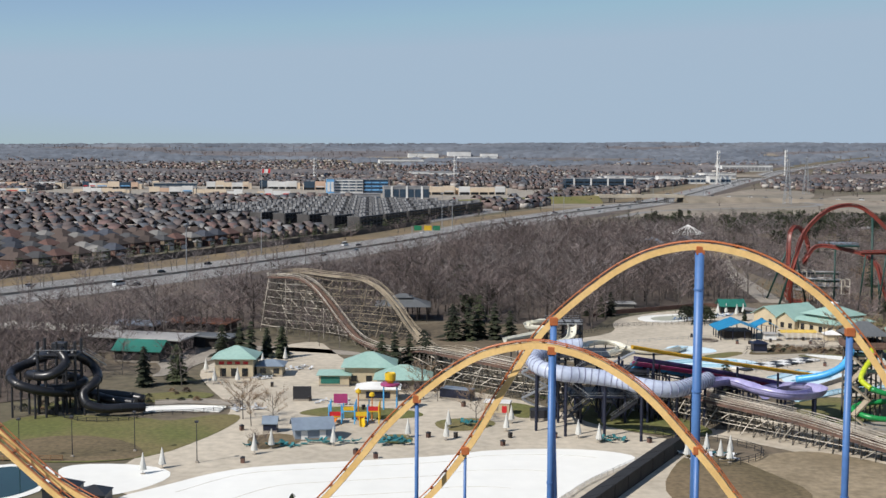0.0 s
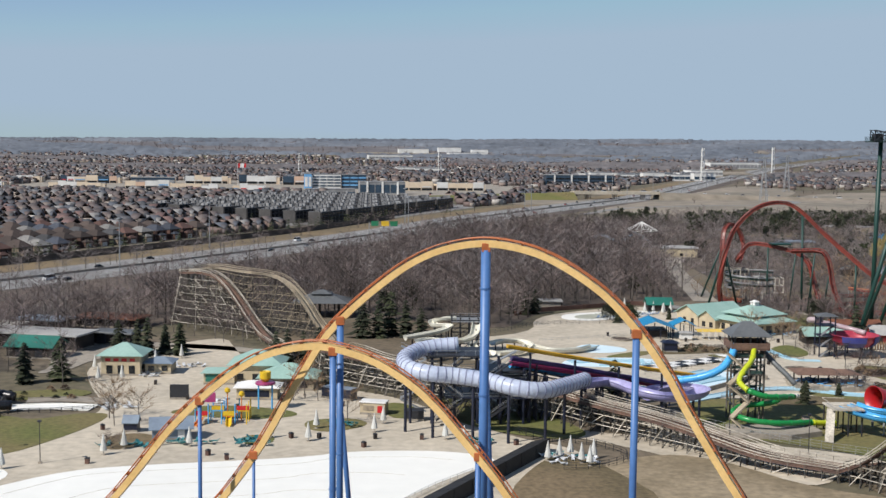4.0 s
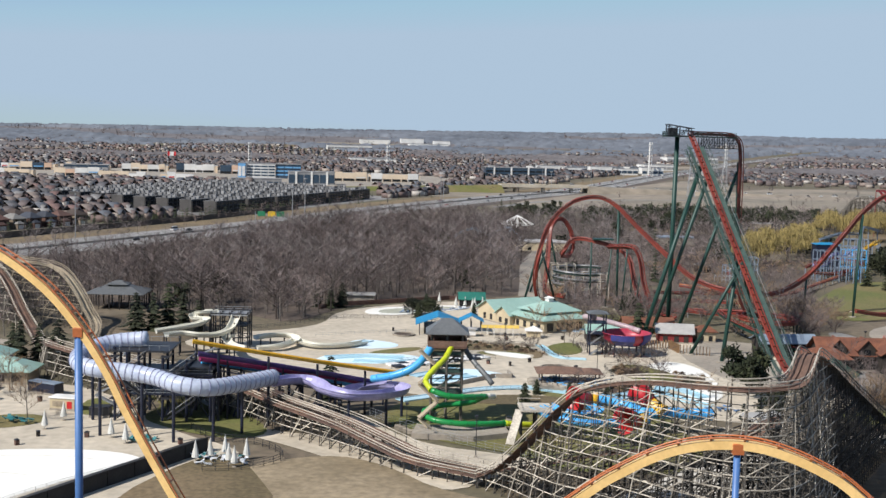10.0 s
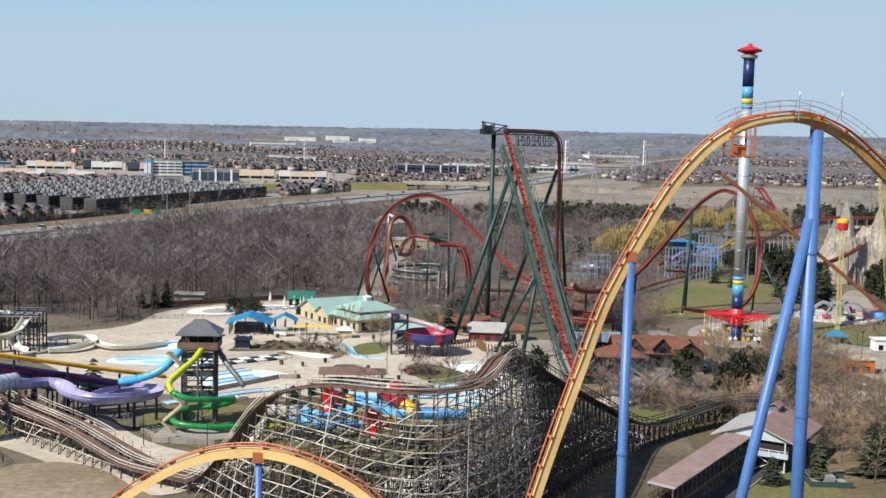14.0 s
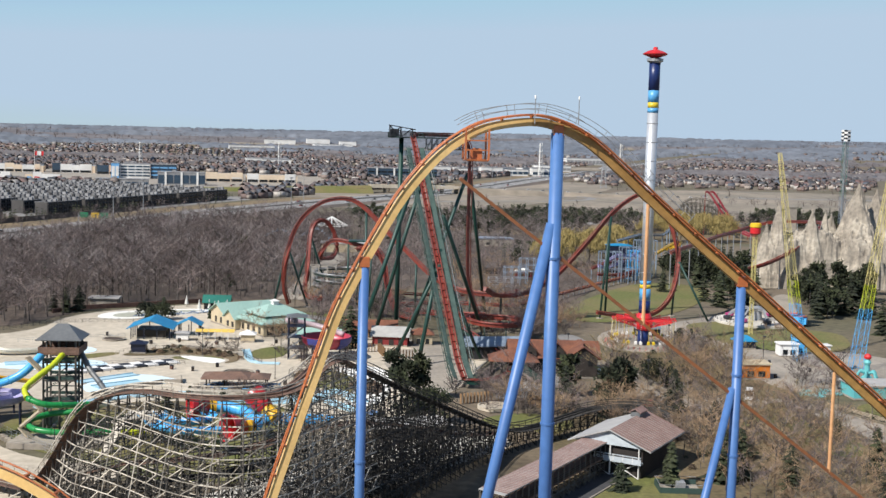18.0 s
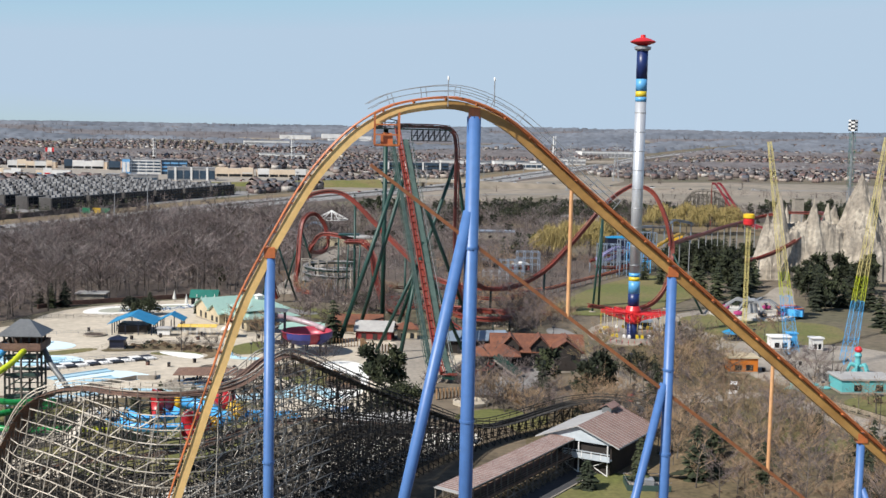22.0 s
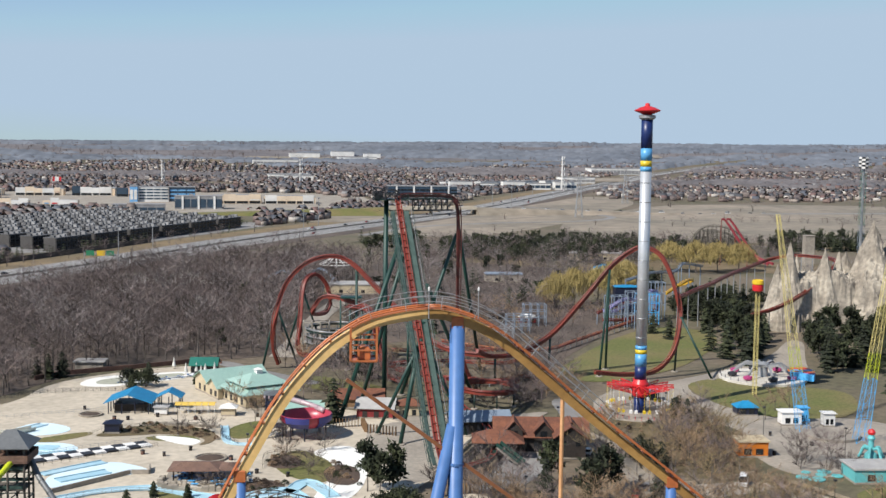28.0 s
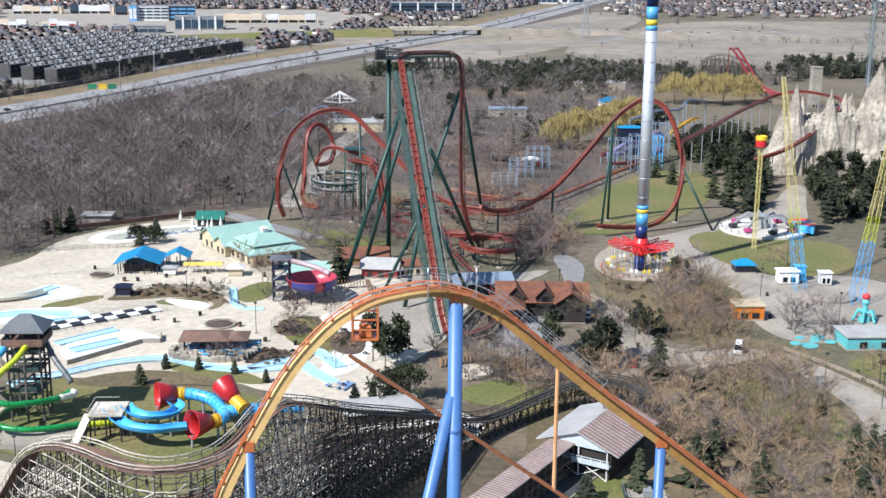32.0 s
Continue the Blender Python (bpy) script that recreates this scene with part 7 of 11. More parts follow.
rim_ = thing("pool_wall", "curved grey concrete wall of the splash pool", "wall")
for a, b in (((97.6, 316.2), (112.6, 332.7)), ((112.8, 332.7), (117.2, 332.7)), ((117.3, 332.9), (116.5, 338.2))):
    part("wall_panel", Build().beam((*a, 0.6), (*b, 0.6), 0.35, 1.3), "path_concrete", rim_)


# ---- slides ----
defmat("slide_lilac", (0.50, 0.55, 0.66), second=(0.42, 0.47, 0.60), big=0.2, fine=1.0, rough=0.35)
defmat("slide_purple", (0.33, 0.31, 0.56), second=(0.42, 0.40, 0.63), big=0.2, fine=1.0, rough=0.35)
defmat("slide_ring", (0.30, 0.31, 0.44), rough=0.5)
defmat("slide_yellow", (0.72, 0.42, 0.03), big=0.2, rough=0.35)
defmat("slide_lime", (0.55, 0.62, 0.03), big=0.2, rough=0.35)
defmat("slide_green", (0.02, 0.33, 0.08), big=0.2, rough=0.35)
defmat("slide_blue", (0.06, 0.35, 0.72), second=(0.10, 0.43, 0.78), big=0.2, rough=0.35)
defmat("slide_white", (0.72, 0.70, 0.60), second=(0.62, 0.60, 0.50), big=0.2, rough=0.4)
defmat("slide_black", (0.018, 0.018, 0.022), second=(0.03, 0.03, 0.035), big=0.3, rough=0.35)
defmat("slide_red", (0.50, 0.02, 0.025), big=0.2, rough=0.35)
defmat("slide_pink", (0.46, 0.06, 0.20), big=0.2, rough=0.35)
defmat("navy_steel", (0.014, 0.02, 0.05), big=0.2, rough=0.45)


def slide_tube(e, pts, r, material, ring=2.4, ring_mat=None, n=14):
    run = spline(pts, 0.8)
    part("tube", Build().tube(run, r, n), material, e, smooth=True)
    fr = frames_of(run)
    for p, d, s, u in fr[1::max(1, int(ring / 0.8))]:
        ring_pts = [(r + 0.1, -0.09), (r + 0.1, 0.09)]
        b = Build()
        v = [p + d * k + (s * math.cos(2 * math.pi * i / n) + u * math.sin(2 * math.pi * i / n)) * q for q, k in ring_pts for i in range(n)]
        b.add(v, [(i, (i + 1) % n, n + (i + 1) % n, n + i) for i in range(n)] + [tuple(range(n)), tuple(reversed(range(n, 2 * n)))])
        part("joint_flange", b, ring_mat or material, e)
    return fr


def slide_flume(e, pts, r, material, n=10):
    """An open half-round trough with a rolled lip."""
    run = spline(pts, 0.8)
    sec = [(-r * math.cos(math.pi * i / n), -r * math.sin(math.pi * i / n)) for i in range(n + 1)]
    sec = [(-r - 0.16, 0.02)] + sec + [(r + 0.16, 0.02)]
    out = [(a * 1.0, b - 0.09) for a, b in reversed(sec)]
    part("flume", Build().sweep(run, sec + out), material, e, smooth=False)
    return frames_of(run)


def posts(e, fr, every, r, material, under=1.0, name="support_post", zmin=1.5):
    for p, d, s, u in fr[every // 2::every]:
        if p.z - under > zmin:
            part(name, Build().pole((p.x, p.y, 0), (p.x, p.y, p.z - under), r, r, 8), material, e)


tube_ride = thing("tube_slide", "big lilac enclosed water slide on dark blue columns", "water slide")
TUBE = [(32, 281.5, 17.5), (27, 281.5, 17), (22.6, 279.5, 16.3), (19.8, 273, 15.5), (21.4, 266, 14.7), (26, 263.5, 14.1), (31, 264, 13.6), (37.5, 262.8, 12.9), (43.7, 258.6, 12.2), (49.5, 259.6, 11.5), (55.3, 268, 10.9), (60.5, 276.5, 10.5)]
fr = slide_tube(tube_ride, TUBE, 1.75, "slide_lilac", ring_mat="slide_ring")
posts(tube_ride, fr, 11, 0.34, "navy_steel", 1.6)
fr = slide_flume(tube_ride, [(60.5, 276.5, 10.3), (66, 282, 9.8), (69.6, 279.6, 9.4), (72, 275, 9.1), (77.5, 272.3, 8.5), (83.5, 275.4, 8.0), (88.2, 281.6, 7.6), (88, 288, 7.2), (83.4, 290.5, 6.9), (78.5, 288.5, 6.6), (76, 284, 6.2)], 1.8, "slide_purple")
posts(tube_ride, fr, 12, 0.32, "navy_steel", 1.7)
tower = thing("slide_tower", "dark blue steel slide tower with stairs and platforms", "slide tower")
for i in range(5):
    for j in range(3):
        x, y = 26 + i * 5.2, 277 + j * 5.5
        part("column", Build().pole((x, y, 0), (x, y, 16.5 - 0.9 * i), 0.32, 0.32, 8), "navy_steel", tower)
for i in range(5):
    for z in (5, 10, 15 - 0.9 * i):
        part("cross_beam", Build().beam((26 + i * 5.2, 277, z), (26 + i * 5.2, 288, z), 0.25, 0.4), "navy_steel", tower)
    for j in range(3):
        if i < 4:
            y = 277 + j * 5.5
            part("brace", Build().beam((26 + i * 5.2, y, 0.5), (31.2 + i * 5.2, y, 9.5), 0.16), "navy_steel", tower)
            part("brace", Build().beam((31.2 + i * 5.2, y, 0.5), (26 + i * 5.2, y, 9.5), 0.16), "navy_steel", tower)
            part("long_beam", Build().beam((26 + i * 5.2, y, 10), (31.2 + i * 5.2, y, 10), 0.25, 0.35), "navy_steel", tower)
for i in range(7):
    for j in range(3):
        x, y = 48 + i * 4.4, 279.5 + j * 4.2 + i * 0.9
        zt = 11.6 - 0.95 * i
        part("column", Build().pole((x, y, 0), (x, y, zt), 0.22, 0.22, 8), "navy_steel", tower)
        if i < 6:
            part("brace", Build().beam((x, y, 0.4), (x + 4.4, y + 0.9, zt - 1.2), 0.14), "navy_steel", tower)
            part("long_beam", Build().beam((x, y, zt - 0.4), (x + 4.4, y + 0.9, zt - 1.35), 0.2, 0.3), "navy_steel", tower)
    part("cross_beam", Build().beam((48 + i * 4.4, 279.5 + i * 0.9, 10.6 - 0.95 * i), (48 + i * 4.4, 287.9 + i * 0.9, 10.6 - 0.95 * i), 0.2, 0.3), "navy_steel", tower)
for k, (x0, x1) in enumerate(((27, 33), (33, 27), (27, 33), (38, 44), (44, 38), (38, 44))):
    z0 = 1.2 + (k % 3) * 4.6
    part("stair_flight", Build().beam((x0, 275.2, z0), (x1, 275.2, z0 + 4.4), 1.5, 0.28), "dark_metal", tower)
    for o in (-0.75, 0.75):
        part("handrail", Build().beam((x0, 275.2 + o, z0 + 1.1), (x1, 275.2 + o, z0 + 5.5), 0.08), "grey_metal", tower)
    part("landing", Build().box(min(x0, x1) - 1.6, 274.4, z0 + 4.2, min(x0, x1) + 0.2, 276.3, z0 + 4.4), "dark_metal", tower)
part("platform", Build().box(25, 276.4, 15.4, 38, 288.6, 15.8), "dark_metal", tower)
# navy decks added to give the black shade under the tube slide
for z, x0 in ((6.0, 29), (10.4, 25)):
    part("platform", Build().box(x0, 276.4, z, 47.5, 288.6, z + 0.25), "navy_steel", tower)
    for y in (276.5, 288.5):
        for dz in (0.6, 1.2):
            part("handrail", Build().beam((x0, y, z + dz), (47.5, y, z + dz), 0.08), "grey_metal", tower)
for k in range(5):
    part("stair_flight", Build().beam((24.5 - 6 * (k % 2), 289.5 + k, 3.0 * k), (18.5 + 6 * (k % 2), 289.5 + k, 3.0 * k + 3), 1.6, 0.3), "grey_metal", tower)
    part("handrail", Build().beam((24.5 - 6 * (k % 2), 288.6 + k, 3.0 * k + 1.1), (18.5 + 6 * (k % 2), 288.6 + k, 3.0 * k + 4.1), 0.1), "grey_metal", tower)
for i in range(6):
    part("brace", Build().beam((47 + i * 4, 281 + i * 1.2, 0.2), (50 + i * 4, 282.5 + i * 1.2, 8.6 - i * 0.9), 0.3), "navy_steel", tower)
part("platform", Build().box(38.2, 278, 11.6, 47.5, 287, 12.0), "dark_metal", tower)
for y in (276.5, 288.5):
    part("handrail", Build().beam((25, y, 16.9), (38, y, 16.9), 0.08), "grey_metal", tower)
    for k in range(7):
        part("rail_post", Build().beam((25 + k * 2.15, y, 15.8), (25 + k * 2.15, y, 16.9), 0.07), "grey_metal", tower)
for k in range(4):
    a, b = (46 - 7 * (k % 2), 290.5 + (k // 2) * 0.8, 3.6 * k), (39 + 7 * (k % 2), 290.5 + (k // 2) * 0.8, 3.6 * (k + 1))
    part("stair_flight", Build().beam(a, b, 1.6, 0.3), "grey_metal", tower)
yel = thing("straight_slide", "long straight yellow racing slide", "water slide")
fr = slide_flume(yel, [(43, 277, 18.3), (58, 281.5, 15.2), (75, 286.6, 11.9), (90, 291, 9.2)], 0.75, "slide_yellow")
posts(yel, fr, 14, 0.28, "navy_steel")
for nm, pts, mt_ in (("pink racing slide beneath the yellow one", [(44, 280, 14), (56, 285, 11.5), (70, 291, 8.5), (84, 298, 5)], "slide_pink"), ("blue racing slide beneath the yellow one", [(44, 282.5, 13), (56, 288, 10.2), (68, 295, 7), (80, 303, 3.6)], "slide_blue"), ("purple racing slide beneath the yellow one", [(44, 278.4, 15.4), (58, 283, 12.6), (72, 288.6, 9.4), (84, 294, 6.4)], "slide_violet_shade")):
    e = thing("racing_slide", nm, "water slide", "racing slides")
    fr = slide_flume(e, pts, 0.9, mt_)
    posts(e, fr, 16, 0.22, "navy_steel")
whites = thing("white_slides", "cream body slides curling from a dark frame tower", "water slide")
for pts in ([(33.0, 370, 11.1), (28.6, 370, 11.0), (26.0, 372, 9.9), (26.3, 368, 9.4), (30.6, 364, 9.8), (28.8, 362, 8.8), (24.9, 360, 8.1), (17.8, 356, 7.3)],
            [(38.9, 366, 10.4), (38.6, 363, 9.0), (37.7, 360, 7.5), (34.4, 358, 6.4), (29.9, 356, 6.5), (25.0, 356, 6.9), (21.6, 352, 7.0)],
            [(38.6, 362, 5.6), (37.1, 360, 5.4), (38.1, 357, 4.3), (40.3, 352, 4.3), (43.2, 348, 4.5)],
            [(44, 372, 3.4), (48, 379, 3.0), (53, 381, 2.6), (55.5, 375, 2.3), (52, 366.5, 2.0), (45.5, 363.5, 1.7)], [(54.5, 377, 2.2), (60.2, 370.5, 1.9), (65.2, 370.2, 1.7), (71.4, 373.4, 1.5), (76, 379, 1.3)]):
    fr = slide_flume(whites, pts, 1.2, "slide_white")
    posts(whites, fr, 6, 0.2, "dark_metal", 1.0)
for k in range(5):
    x = 31.5 + k * 2.68
    for y in (367, 371, 375):
        part("column", Build().pole((x, y, 0), (x, y, 11.2), 0.22, 0.22, 8), "dark_metal", whites)
    for z in (3.5, 7, 10.5):
        part("cross_beam", Build().beam((x, 367, z), (x, 375, z), 0.2), "dark_metal", whites)
for z in (3.5, 7, 10.5):
    for y in (367, 375):
        part("long_beam", Build().beam((31.5, y, z), (42.2, y, z), 0.2, 0.3), "dark_metal", whites)
        part("brace", Build().beam((31.5, y, z - 3.4), (36.9, y, z), 0.14), "dark_metal", whites)
        part("brace", Build().beam((42.2, y, z - 3.4), (36.9, y, z), 0.14), "dark_metal", whites)
part("platform", Build().box(31.5, 366.6, 10.0, 42.2, 375.4, 10.3), "grey_metal", whites)
part("platform", Build().box(36.9, 367, 6.8, 42.2, 375, 7.0), "dark_metal", whites)
for y in (366.7, 375.3):
    for z in (10.9, 11.5):
        part("handrail", Build().beam((31.5, y, z), (42.2, y, z), 0.1), "grey_metal", whites)
# tower of spiral slides
spir = thing("spiral_slide_tower", "tall timber-decked tower with a grey pyramid roof and curling slides", "slide tower")
TX, TY = 98.5, 283.0
for dx in (-3.4, 0, 3.4):
    for dy in (-3.2, 0, 3.2):
        if dx or dy:
            part("leg", Build().pole((TX + dx, TY + dy, 0), (TX + dx, TY + dy, 20.5), 0.24, 0.24, 8), "timber_mid", spir)
defmat("tower_green", (0.05, 0.10, 0.085), rough=0.6)
for z in (4.5, 9, 13.5):
    for dx in (-3.4, 3.4):
        part("cross_beam", Build().beam((TX + dx, TY - 3.2, z), (TX + dx, TY + 3.2, z), 0.2), "tower_green", spir)
    for dy in (-3.2, 3.2):
        part("cross_beam", Build().beam((TX - 3.4, TY + dy, z), (TX + 3.4, TY + dy, z), 0.2), "tower_green", spir)
        part("brace", Build().beam((TX - 3.4, TY + dy, z - 4.4), (TX + 3.4, TY + dy, z), 0.12), "tower_green", spir)
for z in (6.7, 11.2, 15.2):
    part("landing", Build().box(TX - 3.3, TY - 3.1, z, TX + 3.3, TY + 3.1, z + 0.2), "timber_mid", spir)
    for dy in (-3.15, 3.15):
        part("landing_rail", Build().beam((TX - 3.3, TY + dy, z + 0.8), (TX + 3.3, TY + dy, z + 0.8), 0.1, 0.7), "tower_green", spir)
    part("stair_flight", Build().beam((TX - 2.6, TY, z - 4.3), (TX + 2.4, TY, z), 1.3, 0.25), "timber_mid", spir)
part("deck", Build().box(TX - 4.3, TY - 4.0, 17.2, TX + 4.3, TY + 4.0, 17.6), "timber_track", spir)
for x0, y0, x1, y1 in ((TX - 4.3, TY - 4.0, TX + 4.3, TY - 4.0), (TX - 4.3, TY + 4.0, TX + 4.3, TY + 4.0), (TX - 4.3, TY - 4.0, TX - 4.3, TY + 4.0), (TX + 4.3, TY - 4.0, TX + 4.3, TY + 4.0)):
    part("parapet", Build().beam((x0, y0, 18.2), (x1, y1, 18.2), 0.15, 1.3), "timber_track", spir)
defmat("gable_paint", (0.50, 0.55, 0.58), second=(0.44, 0.49, 0.53), big=0.2, fine=1.0, fvar=0.08, rough=0.6)
defmat("roof_metal", (0.20, 0.21, 0.215), rough=0.5, metal=0.2, fine=1.2)
part("roof", Build().hip(TX - 4.2, TY - 4.0, TX + 4.2, TY + 4.0, 20.3, 23.4, 0.6, 0.25), "roof_metal", spir, "grey metal pyramid roof")
for k in range(5):
    part("stair_flight", Build().beam((TX - 6 + 4 * (k % 2), TY - 6 - 1.5 * k, 17 - 3.4 * k), (TX - 2 - 4 * (k % 2), TY - 7.5 - 1.5 * k, 13.6 - 3.4 * k), 1.6, 0.35), "timber_tan", spir)
def coil(e, pts, mt_, r=0.62):
    fr_ = slide_tube(e, pts, r, mt_, ring=3.2, n=10)
    return fr_
coil(spir, [(99.5, 280, 17.6), (98, 276, 15.6), (95.5, 273, 13.6), (93.8, 270, 11.8), (95, 267, 10.4)], "slide_lime")
coil(spir, [(95, 267, 10.4), (98.5, 266.4, 9.3), (103, 269, 8.6), (107, 273.5, 7.8)], "slide_green")
coil(spir, [(107, 273.5, 7.8), (109, 278, 7), (107.5, 282.5, 6)], "slide_white")
coil(spir, [(107.5, 282.5, 6), (103.5, 279, 5.2), (97, 278, 4.6), (93.6, 274, 4.0), (95.6, 269.6, 3.4), (101, 268.6, 2.9), (106, 270.4, 2.5), (111, 273.4, 2)], "slide_green")
coil(spir, [(111, 273.4, 2), (114.4, 274.6, 1.6), (117.5, 276, 1.2)], "slide_lime")
coil(spir, [(95.4, 281, 18), (93.6, 278, 15.6), (91, 276.5, 13.2), (87, 277, 11.4), (82, 279.5, 10)], "slide_blue", 0.85)
coil(spir, [(101.6, 284.6, 17.6), (104.5, 281, 14), (107, 279, 11.5), (108.6, 278, 9.6)], "roof_metal", 0.6)
part("plinth", Build().prism([(91, 266), (104, 264), (112, 268), (111, 276), (100, 274), (92, 274)], 0.1, 1.3), "path_concrete", spir, "low stone plinth")
# funnels
fun = thing("funnel_slides", "blue flumes ending in three big red funnel slides", "water slide")
slide_flume(fun, [(117.5, 271.5, 6.4), (119.6, 268, 6), (123, 264.6, 5.6), (128, 263.6, 5.2), (132, 265, 5), (134.5, 265.6, 5)], 1.25, "slide_blue")
fr = slide_flume(fun, [(120.5, 273.5, 6.6), (122.6, 270.6, 6.2), (126, 269, 5.9), (130, 270.4, 5.7), (131.5, 274, 5.8), (129.6, 277, 6)], 1.2, "slide_blue")
posts(fun, fr, 6, 0.25, "grey_metal")
fr = slide_tube(fun, [(131.2, 279, 6.4), (134, 279, 6.3), (137.6, 277.6, 5.8), (140, 274.6, 5.2), (141.4, 271, 4.6), (140.4, 268, 4.4)], 1.25, "slide_blue", 1.6)
posts(fun, fr, 4, 0.28, "grey_metal")
slide_tube(fun, [(140.6, 272.4, 5), (144, 273, 5), (150, 275, 4.6), (157, 277, 4)], 1.2, "slide_blue", 1.6)
def cone(e, a, b, r0, r1, mt_, label=""):
    a, b = Vector(a), Vector(b)
    d = (b - a).normalized()
    s = d.cross(Vector((0, 0, 1))).normalized()
    u = s.cross(d)
    n = 24
    prof = [(0, r0 + 0.12), (0.02, r0 + 0.12), (0.5, (r0 + r1) / 2 + 0.15), (1, r1 + 0.1), (1, r1), (0.5, (r0 + r1) / 2), (0, r0)]
    v, f = [], []
    for t, r in prof:
        v += [a.lerp(b, t) + (s * math.cos(2 * math.pi * i / n) + u * math.sin(2 * math.pi * i / n)) * r for i in range(n)]
    m = len(prof)
    for k in range(m):
        kk = (k + 1) % m
        f += [(k * n + i, k * n + (i + 1) % n, kk * n + (i + 1) % n, kk * n + i) for i in range(n)]
    part("funnel", Build().add(v, f), mt_, e, label, smooth=True)
    part("funnel_post", Build().pole((a.x, a.y, 0), (a.x, a.y, a.z - r0 * 0.85), 0.3, 0.3, 8), "grey_metal", e)
cone(fun, (126.4, 277.6, 6.6), (130.2, 279.2, 6.4), 2.9, 1.6, "slide_red", "deep red funnel")
cone(fun, (135.6, 264.6, 5.2), (139, 267.6, 4.6), 2.9, 1.4, "slide_red", "deep red funnel")
cone(fun, (140.4, 277.6, 9.2), (143.2, 274.4, 6.8), 2.5, 1.5, "slide_red", "deep red funnel")
slide_tube(fun, [(130.0, 279.1, 6.4), (132, 279.2, 6.35)], 1.45, "slide_yellow", 1.0)
slide_tube(fun, [(138.8, 267.4, 4.6), (140.4, 268.6, 4.5)], 1.4, "slide_yellow", 1.0)
slide_tube(fun, [(143, 274.6, 6.9), (145.4, 272.2, 5.6)], 1.45, "slide_yellow", 1.0)
part("platform", Build().box(114, 267.5, 5.9, 121, 275.5, 6.2), "timber_grey", fun)
for x in (114.4, 117.6, 120.6):
    for y in (268, 271.5, 275):
        part("platform_post", Build().pole((x, y, 0), (x, y, 5.9), 0.18, 0.18, 6), "dark_metal", fun)
part("stair_flight", Build().beam((114, 269, 6), (111.5, 262, 0.2), 1.8, 0.35), "timber_grey", fun)
for x0, y0, x1, y1 in ((114, 267.5, 114, 275.5), (114, 275.5, 119, 275.5), (114, 267.5, 117, 267.5)):
    part("handrail", Build().beam((x0, y0, 7.2), (x1, y1, 7.2), 0.1), "timber_grey", fun)
# bowl
defmat("slide_magenta", (0.46, 0.05, 0.085), second=(0.36, 0.04, 0.07), big=0.3, rough=0.35)
bowl = thing("bowl_slide", "red and blue bowl slide with a dark stair tower", "water slide")
b = Build().lathe(154, 371, [(2.0, 3.0), (5.2, 3.6), (7.0, 5.2), (7.3, 6.9), (7.5, 6.9), (7.1, 7.0), (6.7, 5.4), (5.0, 4.0), (1.5, 3.5)], 28)
part("bowl", b, "slide_magenta", bowl, smooth=True)
for a0 in (3.9, 5.3):
    seg = [(r_, z_, a0 + 1.0 * i / 8) for r_, z_ in ((5.3, 3.55), (7.08, 5.15), (7.4, 6.9)) for i in range(9)]
    v = [(154 + (r_ + o) * math.cos(t), 371 + (r_ + o) * math.sin(t), z_) for o in (0.04, 0.2) for r_, z_, t in seg]
    part("bowl_panel", Build().add(v, [(o * 27 + k * 9 + i, o * 27 + k * 9 + i + 1, o * 27 + k * 9 + i + 10, o * 27 + k * 9 + i + 9) for o in (0, 1) for k in (0, 1) for i in range(8)]), "slide_indigo", bowl, "deep blue bowl panel")
for k in range(8):
    a = 2 * math.pi * k / 8
    part("support_post", Build().pole((154 + 5.6 * math.cos(a), 371 + 5.6 * math.sin(a), 0), (154 + 5.6 * math.cos(a), 371 + 5.6 * math.sin(a), 4.2), 0.25, 0.25, 8), "navy_steel", bowl)
coil(bowl, [(145, 374, 10.8), (142.4, 377.4, 10.4), (144, 381, 9.6), (149, 381.6, 8.6), (155, 379.4, 7.4), (159, 375.6, 6.6)], "slide_rose", 0.8)
for dx in (0, 4.6):
    for dy in (0, 4.6):
        part("tower_leg", Build().pole((143 + dx, 369.4 + dy, 0), (143 + dx, 369.4 + dy, 12.6), 0.22, 0.22, 8), "navy_steel", bowl)
for z in (3.2, 6.4, 9.6):
    part("landing", Build().box(142.6, 369, z, 148, 374.4, z + 0.2), "navy_steel", bowl)
    part("stair_flight", Build().beam((143, 369.4, z - 3.1), (147.4, 370.4, z), 1.0, 0.25), "grey_metal", bowl)
part("canopy", Build().hip(142.6, 369, 148, 374.4, 12.4, 13.4, 0.4, 0.1), "roof_metal", bowl)
# black slides
blk = thing("black_tube_slides", "tangle of black enclosed tube slides round a dark tower", "water slide")
